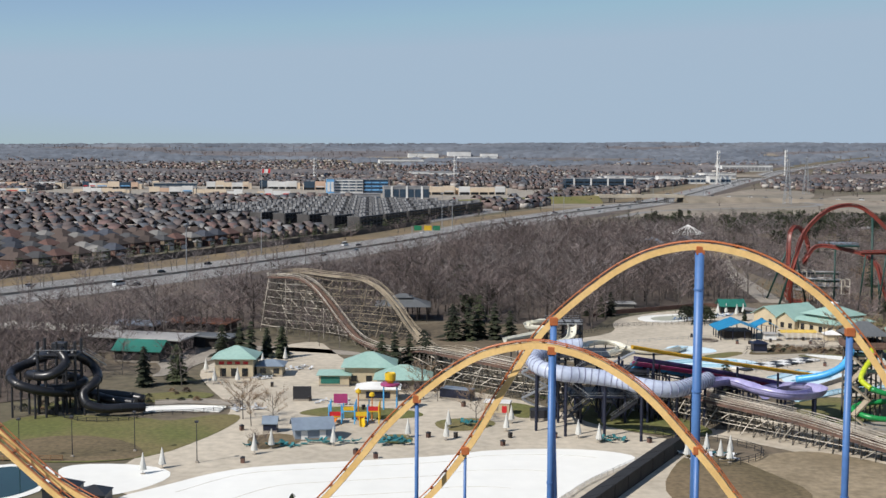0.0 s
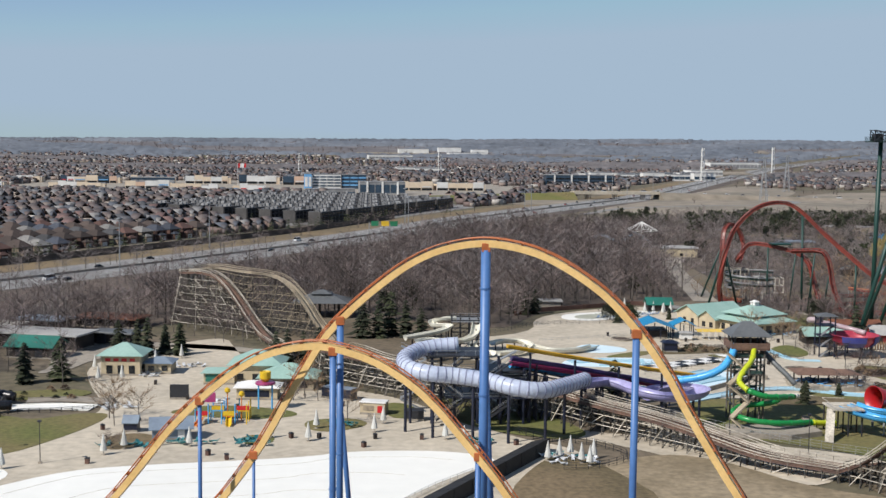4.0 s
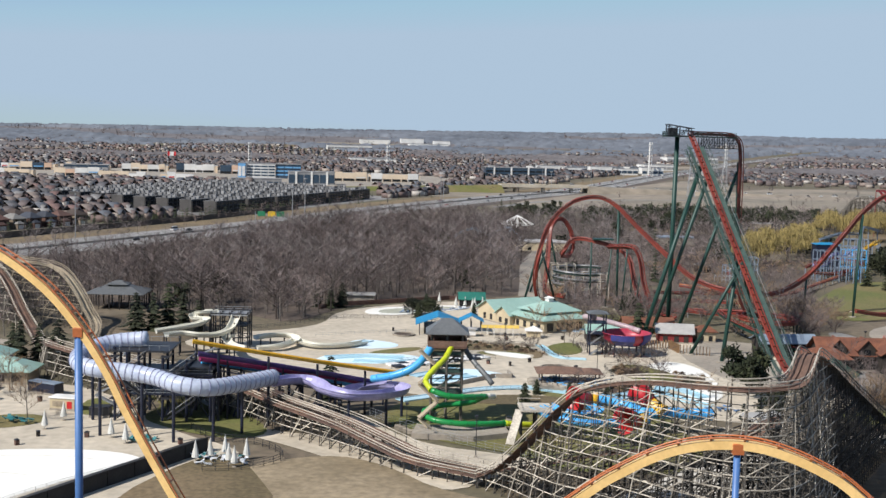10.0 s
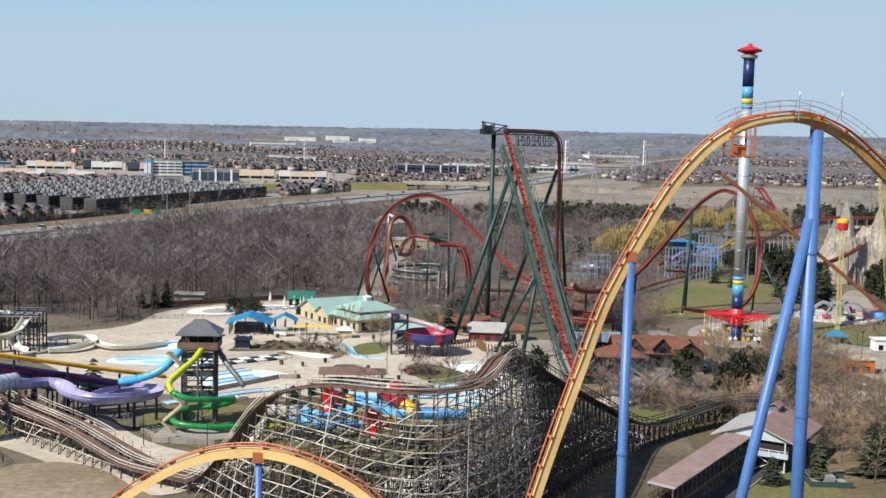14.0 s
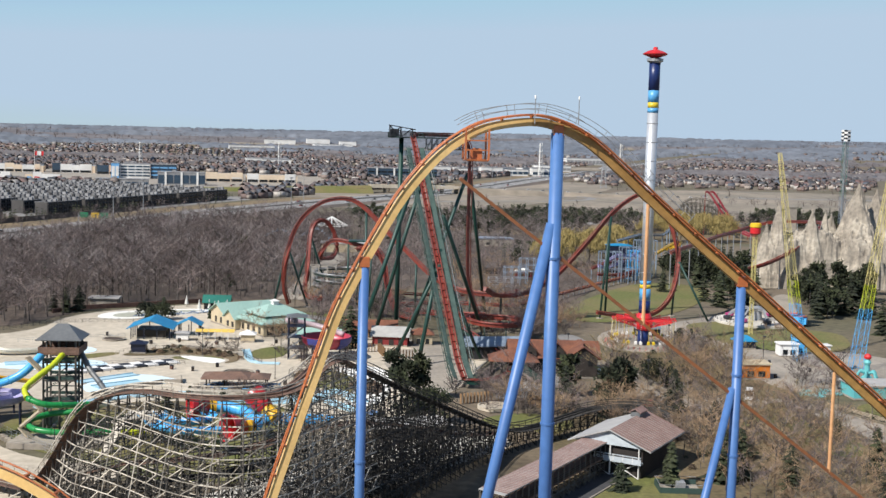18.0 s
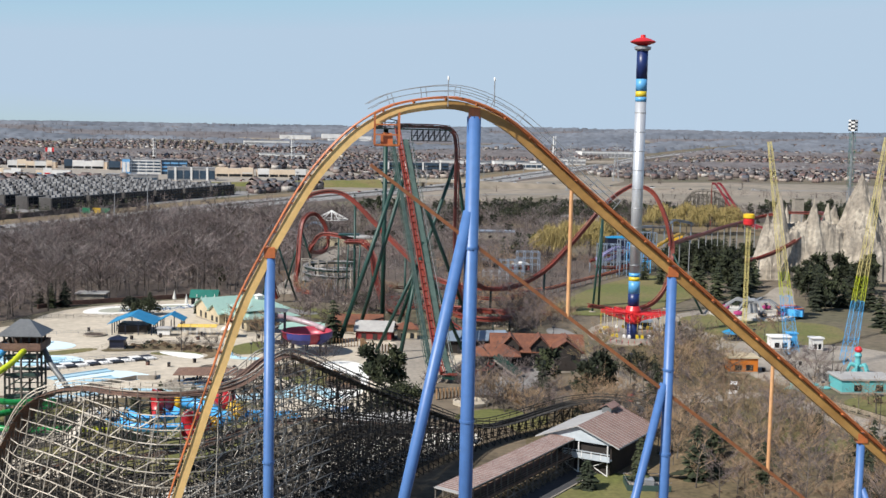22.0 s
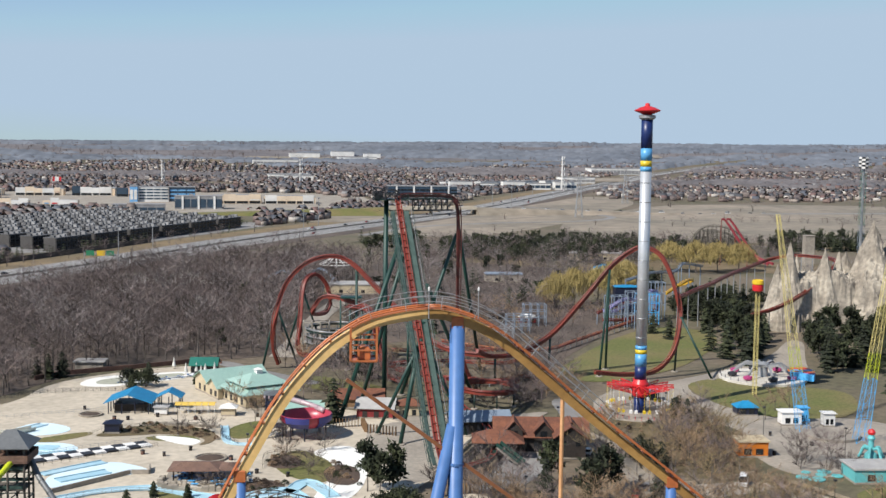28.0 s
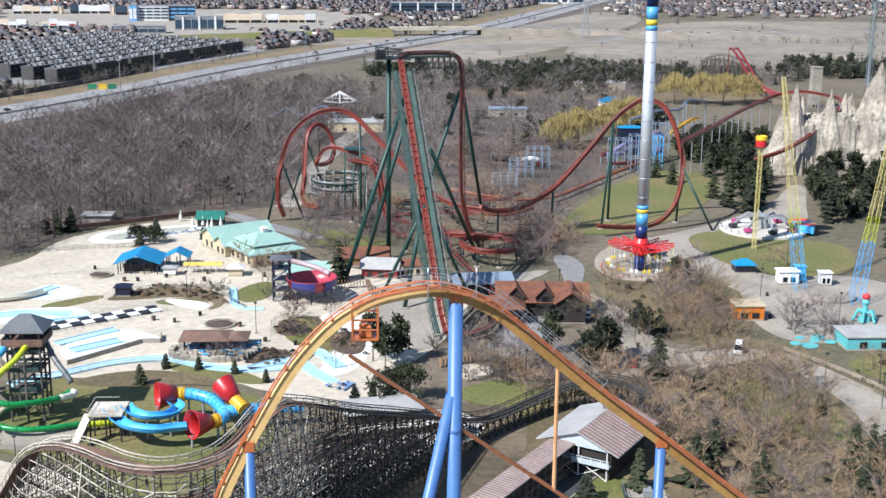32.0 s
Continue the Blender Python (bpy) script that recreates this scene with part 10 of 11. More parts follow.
for sd, lab, x, y, w, d, h, rh, wl, rf in (("tent", "blue peaked tent on posts", 289, 399.5, 6.5, 5, 2.6, 1.8, "navy_steel", "roof_azure"), ("booth", "white ticket booth with a grey side", 298.5, 386, 6, 4, 4.0, 0.4, "white_paint", "white_paint"), ("booth", "small white operator booth", 309.5, 384, 3.4, 3, 4.0, 0.3, "white_paint", "white_paint"),
                                           ("stall", "flat-roofed stall with orange and yellow walls", 275.5, 350.5, 8, 6, 4.2, 0.5, "play_orange", "stucco"), ("stall", "small blue drinks stall", 303.5, 389, 2.6, 2.6, 4.6, 0.3, "slide_blue", "slide_blue"), ("shop", "teal-walled shop with a pale concrete roof", 300, 326, 14, 9, 3.6, 0.5, "aqua", "roof_pale"),
                                           ("shop", "grey flat-roofed shop block", 312, 322, 10, 9, 4.2, 0.5, "roof_slate_blue", "roof_pale"), ("shop", "low dark-roofed shop by the path", 262, 420, 8, 5, 3, 0.8, "wood_dark", "roof_slate_blue"), ("hut", "little timber hut by the willows", 230, 600, 7, 6, 3.6, 2.2, "wood_dark", "roof_metal"), ("stall", "red and white stall", 244, 590, 8, 5, 3, 1.4, "barn_red", "white_paint"),
                                           ("hall", "wide pale service hall at the park edge", 160, 700, 30, 14, 5, 0.8, "stucco", "roof_pale"), ("hall", "pale flat-roofed hall behind the trees", 330, 900, 36, 16, 5, 0.8, "stucco", "roof_pale"), ("hall", "low service hall beside the pines", 250, 760, 22, 10, 4.4, 0.8, "path_concrete", "roof_slate_blue"), ("hall", "long low white shed among the woods", 60, 740, 50, 12, 4.6, 0.6, "white_paint", "roof_pale"), ("shop", "tall blue-roofed steel ride station", 296, 618, 12, 7, 14, 1.0, "navy_steel", "roof_azure"),
                                           ("tent", "bright blue tent roof beyond the willows", 320, 800, 14, 10, 4, 3, "white_paint", "roof_azure"), ("hall", "tall grey block beyond the park", 452, 800, 6, 6, 26, 0.5, "path_concrete", "path_concrete")):
    building(sd, lab, sd.replace("_", " "), x, y, w, d, h, rh, wl, rf, style="hip" if rh > 0.9 else "flat", over=0.4, ridge=0.3, openings=W_("s", (-w / 5, w / 5), 0.8, min(2.4, h - 0.4), min(2, w / 4)))
ft = thing("octopus_fountain", "turquoise sculpted fountain with a red top", "fountain", at=(307.5, 347, 0.1))
part("body", Build().lathe(0, 0, [(2.6, 0), (2.2, 1.4), (1.2, 2.2), (1.0, 5.5), (1.5, 6.4), (1.0, 7.4), (0.4, 7.8)], 14), "aqua", ft)
part("top", Build().lathe(0, 0, [(1.3, 7.7), (1.5, 8.4), (0.9, 9.2), (0.1, 9.4)], 14), "bright_red", ft)
for k in range(6):
    a = k * 1.05
    part("curl", Build().tube(spline([(1.2 * math.cos(a), 1.2 * math.sin(a), 3), (3 * math.cos(a), 3 * math.sin(a), 3.4), (4 * math.cos(a), 4 * math.sin(a), 1.6), (4.8 * math.cos(a), 4.8 * math.sin(a), 0.3)], 0.6), 0.5, 8), "aqua", ft)
ft.matrix_basis = pose(307.5, 347, 0.1) @ Matrix.Diagonal((0.72, 0.72, 0.85, 1))
for x, y, r_ in ((285, 326, 2.2), (282, 328, 1.6), (287.5, 330, 1.4), (289.5, 333, 1.8), (284.5, 332.5, 1.2), (291.5, 329, 1.5)):
    o = part("pond_pad", Build().lathe(x, y, [(r_, 0.1), (r_, 0.35), (0.1, 0.4)], 14), "aqua")
    tagged(o, "round turquoise basin beside the path", "basin", "turquoise basins")

# rock mountain
def mountain():
    """Steep spires over a cliff-sided plateau, furrowed downwards."""
    spires = [(363, 577, 41, 4.4), (357, 576, 31, 3.6), (379.5, 577.5, 38, 4.4), (388, 583, 37.5, 3.4), (371.5, 592, 33, 3.2), (404, 583, 51, 8.0), (417, 592, 46, 9), (432, 600, 41, 11), (446, 606, 36, 12), (398, 600, 34, 5)]
    n, m = 230, 150
    b_ = Build()
    for j in range(m):
        for i in range(n):
            x, y = 336 + i * 0.58, 552 + j * 0.58
            wob = 0.55 * noise.noise((x * 0.12, y * 0.12, 5)) + 0.22 * noise.noise((x * 0.45, y * 0.45, 6))
            e_ = noise.noise((x * 0.07, y * 0.07, 8)) * 6 + noise.noise((x * 0.25, y * 0.25, 9)) * 2
            rim = min(x - 346 - max(0, y - 575) * 0.4, y - 566, 462 - x, 638 - y) + e_
            t = min(1, max(0, rim / 11))
            back = min(1, max(0, (y - 586) / 10))
            step = 0.5 + 0.5 * math.tanh(4 * (t - 0.45))
            z = (25 - 11 * back + 5 * noise.noise((x * 0.06, y * 0.06, 3))) * (0.35 * t + 0.65 * step) if t > 0 else -1.5
            if z > 0:
                for px, py, h, r in spires:
                    d = math.hypot(x - px, (y - py) * 0.85) / r * (1 + 0.5 * wob)
                    if d < 3.4:
                        z = max(z, h * (1 - d / 3.4) ** 1.7 + 1.2 * noise.noise((math.atan2(y - py, x - px) * 3.2, px, 2)))
                z += 2.0 * abs(noise.noise((x * 0.42, y * 0.42, 1))) - 2.8 * abs(noise.noise((x * 0.16, y * 0.26, 2))) + 0.9 * noise.noise((x * 1.1, y * 1.1, 4))
            b_.v.append((x + 0.5 * noise.noise((x * 0.3, y * 0.3, 6)), y + 0.5 * noise.noise((x * 0.3, y * 0.3, 16)), z if z > 0.3 else -1.5))
    b_.f = [(j * n + i, j * n + i + 1, (j + 1) * n + i + 1, (j + 1) * n + i) for j in range(m - 1) for i in range(n - 1)]
    o_ = part("rock_mountain", b_, "rock")
    tagged(o_, "grey-tan artificial rock mountain with jagged spires", "mountain")
mountain()
dt = thing("drop_tower", "slim far drop tower with a chequered head", "drop tower")
lattice(dt, (474, 770, 0.1), (474, 770, 70), 2.8, 2.8, 16, ["brick_red", "roof_slate_blue", "roof_teal_dark", "roof_teal_dark"])
part("core", Build().pole((474, 770, 0), (474, 770, 70), 0.9, 0.9, 8), "grey_metal", dt)
for k in range(6):
    for i in range(8):
        a = 2 * math.pi * i / 8
        a2 = a + 0.74
        part("head_panel", Build().add([(474 + 3 * math.cos(q), 770 + 3 * math.sin(q), 70.5 + k * 1.2 + dz) for dz in (0, 1.1) for q in (a, a2)] + [(474 + 2.7 * math.cos(q), 770 + 2.7 * math.sin(q), 70.5 + k * 1.2 + dz) for dz in (0, 1.1) for q in (a, a2)], [(0, 1, 3, 2), (5, 4, 6, 7), (0, 4, 5, 1), (2, 3, 7, 6), (1, 5, 7, 3), (0, 2, 6, 4)]), "white_paint" if (i + k) % 2 else "dark_metal", dt)
# far red coaster with its lattice
defmat("crimson_steel", (0.34, 0.04, 0.055), second=(0.27, 0.032, 0.045), big=0.3, fine=1.5, fvar=0.1, rough=0.45)
rc = thing("red_coaster", "distant red steel coaster with a steep hill", "roller coaster")
for pts in ([(412.6, 863.5, 33.0), (414.4, 863.2, 33.2), (416.4, 862.8, 31.2), (419, 862, 27.5), (425, 860, 18), (432, 857, 8), (442, 848, 3)], [(306, 556, 17), (320, 578, 18), (333.4, 600, 18.5), (352, 636, 18.6), (377.4, 680, 18.8), (395, 700, 21), (404, 690, 24), (406, 660, 26), (402, 630, 28), (396, 606, 28), (384, 588, 24), (368, 570, 18), (352, 558, 13), (338, 552, 10)]):
    crim = "crimson_steel" if pts[0][0] > 400 else "red_steel"
    if pts[0][0] > 400:
        steel_track(rc, spline([(x + 4.5, y + 3, z) for x, y, z in pts], 2.5), crim, crim, gauge=0.7, spine=(0.5, 0.5), rail_r=0.25)
    fr, me = steel_track(rc, spline(pts, 2.5), crim, crim, gauge=0.7, spine=(0.5, 0.5), rail_r=0.25)
    for p, d, s, u in fr[::6]:
        part("column", Build().pole((p.x, p.y, 0), (p.x, p.y, p.z - 1), 0.25, 0.25, 6), "grey_metal" if pts[0][0] < 400 else "red_steel", rc)
fw_ = thing("wooden_coaster", "distant grey timber coaster hill", "roller coaster")
for dy, dz in ((0, 0), (9, -4)):
    wooden_run(fw_, [(392, 884 + dy, 4 + dz), (398, 884 + dy, 16 + dz), (404, 884 + dy, 24 + dz), (411, 884 + dy, 26 + dz), (420, 884 + dy, 25.5 + dz), (430, 885 + dy, 22 + dz), (438, 886 + dy, 15 + dz), (446, 887 + dy, 6 + dz)], "timber_mid", "timber_mid", bent=3.2, level=2.6, thin=0.24, spread=0.1)
# low coasters and frames behind the lawn
small = thing("family_coaster", "low red family coaster on grey posts", "roller coaster")
run = spline([(200, 512, 5), (214, 504, 4), (230, 500, 3), (244, 508, 2.8), (256, 526, 2.8), (270, 548, 2.8), (286, 572, 3), (300, 592, 3.4)], 2)
fr, me = steel_track(small, run, "red_steel", "rail_orange", gauge=0.5, spine=(0.3, 0.3), rail_r=0.14)
for p, d, s, u in fr[::3]:
    part("post", Build().pole((p.x, p.y, 0), (p.x, p.y, p.z - 0.9), 0.16, 0.16, 6), "grey_metal", small)
for x, y, c, h in ((246, 582, "roof_slate_blue", 10), (292, 574, "roof_slate_blue", 17), (300, 590, "slide_blue", 14), (284, 582, "roof_slate_blue", 14), (306, 604, "roof_slate_blue", 18), (236, 562, "roof_slate_blue", 8), (226, 536, "grey_metal", 6), (150, 505, "timber_grey", 13), (163, 500, "timber_grey", 10)):
    e = thing("ride_frame", "open steel ride frame with crossed bracing", "ride frame", at=(x, y, 0.1))
    for i in range(4):
        for j in (0, 6):
            part("column", Build().pole((i * 3.4 - 5, j - 3, 0), (i * 3.4 - 5, j - 3, h), 0.22, 0.22, 6), c, e)
    for z in (h * 0.4, h * 0.7, h):
        b = Build()
        for j in (-3, 3):
            b.beam((-5, j, z), (5.2, j, z), 0.25)
        for i in range(4):
            b.beam((i * 3.4 - 5, -3, z), (i * 3.4 - 5, 3, z), 0.2)
        tagged(part("beam_ring", b, c, e), kind="stuff")
purple = thing("family_coaster", "winding purple and red coaster in a blue frame", "roller coaster")
for pts, c in (([(280, 576, 10), (288, 582, 13), (296, 590, 12), (304, 598, 15), (310, 608, 12), (302, 612, 9), (292, 602, 7), (284, 590, 6), (278, 580, 8)], "slide_purple"), ([(276, 586, 6), (286, 596, 8), (298, 606, 9), (308, 600, 7), (298, 588, 5), (286, 578, 4), (276, 572, 5)], "red_steel"), ([(300, 640, 15), (318, 660, 17), (334, 676, 16), (345, 700, 18), (360, 716, 15)], "roof_slate_blue"), ([(320, 636, 9), (334, 650, 14), (342, 668, 12), (338, 684, 7)], "slide_yellow")):
    fr, me = steel_track(purple, spline(pts, 2), c, c, gauge=0.6, spine=(0.35, 0.35), rail_r=0.18)
    for p, d, s, u in fr[::6]:
        part("column", Build().pole((p.x, p.y, 0), (p.x, p.y, p.z - 1), 0.28, 0.28, 6), "roof_slate_blue", purple)
fly = thing("chair_swing", "white-ribbed round chair swing", "ride", at=(150, 735, 0.1))
part("mast", Build().pole((0, 0, 0), (0, 0, 17), 0.6, 0.4, 10), "white_paint", fly)
for k in range(12):
    a = 2 * math.pi * k / 12
    part("rib", Build().beam((0, 0, 17.5), (9.5 * math.cos(a), 9.5 * math.sin(a), 12.5), 0.35), "white_paint", fly)
part("rim", Build().tube([(9.5 * math.cos(2 * math.pi * k / 24), 9.5 * math.sin(2 * math.pi * k / 24), 12.3) for k in range(25)], 0.3, 6), "white_paint", fly)
blue_fr = thing("blue_coaster", "pale blue steel coaster frame in the woods", "roller coaster")
fr, me = steel_track(blue_fr, spline([(112, 700, 8), (122, 705, 12), (132, 700, 9), (142, 708, 13), (150, 702, 8)], 2), "roof_slate_blue", "roof_slate_blue")
for p, d, s, u in fr[::4]:
    part("column", Build().pole((p.x, p.y, 0), (p.x, p.y, p.z - 1), 0.25, 0.25, 6), "roof_slate_blue", blue_fr)


# ---- trees in the park ----
def conifer(seed, h, rad, label="dark green spruce tree"):
    e_ = thing("spruce", label, "tree", "spruces")
    tr, cr_ = spruce(seed, h, rad, 15, 13)
    part("trunk", tr, "bark", e_)
    part("crown", cr_, "needles", e_)
    return e_
cs = [conifer(31, 10.5, 3.9), conifer(32, 12.5, 4.5), conifer(33, 7.5, 3.0)]
for sd, h_, rad_ in ((34, 14.0, 4.6), (35, 12.0, 5.2)):
    e_ = thing("pine", "dark green pine with a loose lumpy crown", "tree", "pines")
    tr, cr_ = round_pine(sd, h_, rad_, 850)
    part("trunk", tr, "bark", e_)
    part("crown", cr_, "needles", e_)
    cs.append(e_)
SPRUCES = [(71.2, 303, 1, 1.0), (172, 317, 3, 1.0), (178, 316, 4, 0.95), (161, 390, 1, 1.2), (213, 304, 1, 0.95), (263, 384, 1, 0.85), (222.7, 242, 0, 0.9), (234, 244, 0, 1.0), (238, 247, 0, 1.1), (242, 260, 2, 1), (246, 241, 1, 0.8), (267.6, 251, 0, 1), (269, 246, 1, 0.9), (241, 307, 0, 0.9), (244.7, 348, 2, 0.9), (266, 392, 4, 0.7), (268, 372, 2, 1),
           (-14, 337, 1, 0.95), (-10, 340, 1, 1), (-5, 338, 1, 0.95), (-2, 333, 0, 1), (-18, 343, 1, 0.9), (-58, 360, 1, 0.9), (-62, 364, 1, 0.95), (-67, 362, 0, 1), (-54, 365, 0, 1), (-72, 322, 0, 1.1), (-80, 318, 0, 1), (60, 455, 1, 0.8), (64, 458, 0, 0.9), (55, 458, 1, 0.7), (8, 398, 1, 1.05), (12, 402, 1, 1.15), (17, 400, 1, 1.1), (3, 396, 0, 1.2), (22, 398, 1, 0.95),
           (315, 485, 1, 1.1), (320, 492, 1, 1.2), (325, 500, 1, 1.1), (312, 500, 1, 1.2), (330, 520, 1, 1.1), (318, 520, 1, 1.1), (310, 515, 1, 1), (345, 480, 1, 1.1), (350, 484, 1, 1.15), (356, 480, 1, 1.1), (350, 492, 1, 1.2), (362, 488, 1, 1.2), (368, 482, 1, 1.1), (342, 470, 1, 1), (360, 470, 1, 1.1), (350, 432, 1, 1.1), (356, 426, 1, 1.1), (362, 436, 1, 1.1), (348, 420, 1, 1), (300, 545, 1, 1), (296, 560, 1, 0.9), (330, 590, 1, 1), (338, 582, 1, 1.1), (326, 600, 1, 1),
           (130, 312, 2, 0.55), (139, 309, 2, 0.5), (122, 313, 2, 0.5), (147, 303, 2, 0.5), (118, 302, 2, 0.7), (168, 290, 2, 0.6), (172, 291, 2, 0.6), (176, 291, 2, 0.6), (180, 292, 2, 0.6), (95, 452, 2, 0.9), (92, 437, 2, 0.8), (-27, 204, 2, 0.6), (222, 300, 2, 0.9), (248, 296, 2, 0.8), (275, 252, 0, 0.9), (280, 246, 0, 1.0), (262, 232, 0, 1), (258, 356, 2, 0.8), (264, 366, 2, 0.9), (112, 446, 2, 0.6), (212, 238, 2, 0.9), (265, 378, 0, 1.0), (240.5, 305.6, 0, 1.0), (270.4, 278.3, 2, 0.8), (175, 312, 3, 0.85), (217, 322, 3, 1.0), (225, 307, 4, 1.05), (229, 312, 3, 0.9), (231, 318, 4, 0.9)]
for poly, n_, gp in (([(321, 588), (319, 512), (319, 491), (339, 535), (350, 562), (352, 640)], 26, 5.0), ([(353, 530), (341, 491), (342, 466), (364, 490), (400, 548), (398, 562), (372, 560)], 30, 5.5), ([(365, 425), (350, 410), (362, 400), (385, 440)], 8, 5)):
    SPRUCES += [(x, y, (3, 0, 4, 1, 3)[(i + n_) % 5], 0.9 + 0.35 * ((i * 5) % 7) / 6) for i, (x, y) in enumerate(scatter(poly, n_, gp, random.Random(n_)))]
for i, (x, y, k, s) in enumerate(SPRUCES):
    m = pose(x, y, 0.05, 0, 0, i * 67) @ Matrix.Diagonal((s, s, s * (0.9 + 0.2 * ((i * 7) % 5) / 4), 1))
    c_ = copy_thing(cs[k], m)
    c_.matrix_basis = m
for c_, p in zip(cs, ((-49, 362), (-6, 344), (248, 338), (322, 512), (350, 476))):
    c_.matrix_basis = pose(*p, 0.05)


def bushy_pine(x, y, h=7.5, rad=6.0):
    """A broad low pine made of needle clumps on limbs."""
    e_ = thing("pine", "broad dark green pine with a rounded crown", "tree", at=(x, y, 0.05))
    r = random.Random(int(x * 10))
    tr, cr_ = Build(), Build()
    tr.pole((0, 0, -0.2), (0.2, 0, h * 0.7), 0.28, 0.1, 7, False)
    for k in range(34):
        az, el = r.uniform(0, 6.28), r.uniform(-0.1, 1.4)
        L = rad * (0.55 + 0.5 * r.random()) * (1 - 0.25 * el / 1.4)
        tip = Vector((math.cos(az) * math.cos(el) * L, math.sin(az) * math.cos(el) * L, h * 0.38 + math.sin(el) * h * 0.6))
        tr.pole((0, 0, h * 0.3 + r.random() * h * 0.2), tip, 0.08, 0.02, 4, False)
        for q in range(46):
            c = tip + Vector((r.gauss(0, 0.85), r.gauss(0, 0.85), r.gauss(0, 0.55)))
            d = Vector((r.uniform(-1, 1), r.uniform(-1, 1), r.uniform(0, 1.2))).normalized() * r.uniform(0.5, 0.9)
            s = d.cross(Vector((r.uniform(-1, 1), r.uniform(-1, 1), r.uniform(-1, 1)))).normalized() * 0.2
            cr_.add([c - s, c + s, c + d], [(0, 1, 2)])
    part("trunk", tr, "bark", e_)
    part("crown", cr_, "needles", e_)
for x, y, h, rad in ((243, 336, 7, 3.8), (180, 290, 8, 5.5), (175.5, 289, 7.5, 5), (170, 455, 6, 4), (96, 441, 5, 4), (90, 443, 5, 3.6), (118, 905, 9, 9)):
    bushy_pine(x, y, h, rad)


def clear_of_tower(x, y):
    return y < 345 or abs(x - 166 - (y - 19) * 0.236) > 7.5


def bare_thing(seed, h, spread, limbs, label, mtw="twigs_tan", thick=0.55, subs=6, twigs=9):
    e_ = thing("bare_tree", label, "tree", "bare park trees")
    wd, tw = bare_tree(seed, h, spread, limbs, subs, twigs, thick)
    part("trunk", wd, "bark", e_)
    part("crown", tw, mtw, e_)
    return e_
bts = [bare_thing(41, 8, 3.2, 10, "leafless tree with fine tan twigs"), bare_thing(42, 5, 3.2, 11, "low bushy leafless shrub"), bare_thing(43, 11, 3.6, 12, "tall leafless tree by the path", "twigs"), bare_thing(44, 3.2, 2.6, 10, "small brown leafless shrub", "twigs_dark"), bare_thing(45, 9, 4.4, 13, "broad leafless tree with olive-yellow twigs", "twigs_olive", subs=7, twigs=10), bare_thing(46, 7, 3.6, 12, "reddish-brown leafless tree with fine twigs", "twigs", subs=7, twigs=9)]
rng = random.Random(77)
BTS = [(x, y, 0) for x, y in ((-44.5, 272), (-47.5, 279), (-5.5, 303), (-2, 300), (7, 277), (150, 340), (163, 312), (138, 390), (130, 402), (141, 402), (207, 290), (140, 384), (208, 286), (216, 304), (224, 304), (302, 396), (293, 392), (300, 404))]
for poly, n, gp in (([(216, 300), (238, 300), (252, 306), (272, 316), (276, 300), (272, 262), (282, 236), (262, 212), (236, 222), (228, 262)], 70, 4.4), ([(240, 390), (272, 390), (276, 356), (268, 332), (250, 328), (248, 350), (240, 372)], 52, 3.8), ([(146, 486), (136, 520), (165, 530), (186, 486)], 22, 4.5), ([(205, 500), (240, 480), (236, 520), (205, 540)], 16, 6), ([(214, 440), (240, 470), (244, 440), (230, 410), (222, 420)], 26, 4), ([(205, 540), (290, 610), (310, 640), (250, 660), (200, 600)], 46, 6)):
    BTS += [(x, y, rng.choice((0, 1, 1, 2, 3))) for x, y in scatter(poly, n, gp, rng)]
for x, y in ((-96, 330), (-90, 334), (-100, 340), (-112, 332), (-118, 338), (-108, 346), (-122, 328), (-126, 345), (-70, 318), (-60, 404), (-52, 398), (-44, 392), (-66, 398), (-36, 416), (-26, 420), (-40, 385), (-33, 380), (-74, 392), (-114, 398), (-92, 396)):
    BTS.append((x, y, 2))
for x, y in ((152, 336), (157, 332), (150, 352), (160, 356), (133, 320), (137, 318), (196, 322), (202, 326), (188, 322), (200, 316), (141, 372), (147, 366), (118, 378), (126, 376), (219, 342), (-40, 252), (-8, 300)):
    BTS.append((x, y, 3))
for poly, n, gp, ks in (([(243, 340), (262, 330), (272, 345), (268, 378), (248, 384)], 16, 5, (4, 4, 5)), ([(250, 262), (262, 258), (270, 275), (266, 298), (252, 296)], 12, 5, (4, 5, 4)), ([(224, 410), (236, 432), (226, 446), (216, 430), (216, 400)], 14, 3.6, (5, 3, 2)), ([(168, 428), (200, 436), (196, 470), (170, 462)], 16, 5, (2, 5, 3)),
                        ([(278, 340), (296, 346), (300, 332), (284, 326)], 8, 4, (3, 5)), ([(190, 300), (212, 310), (206, 330), (192, 320)], 9, 4, (3, 5, 2)), ([(226, 330), (246, 322), (244, 360), (230, 368)], 12, 4, (3, 5, 4)), ([(150, 416), (166, 424), (160, 440), (146, 450)], 9, 4, (2, 3))):
    BTS += [(x, y, ks[i % len(ks)]) for i, (x, y) in enumerate(scatter(poly, n, gp, rng))]
for poly, n, gp in (([(140, 446), (176, 428), (205, 452), (236, 470), (230, 500), (180, 500), (140, 486)], 44, 4.6), ([(196, 404), (226, 408), (232, 440), (200, 436)], 14, 4.0), ([(198, 296), (216, 292), (214, 312), (200, 312)], 12, 3.0)):
    BTS += [(x, y, (3, 5, 1, 3, 2)[i % 5]) for i, (x, y) in enumerate(scatter(poly, n, gp, rng))]
BTS = [q for q in BTS if clear_of_tower(q[0], q[1])]
scrub = [q for q in BTS if q[1] > 408]
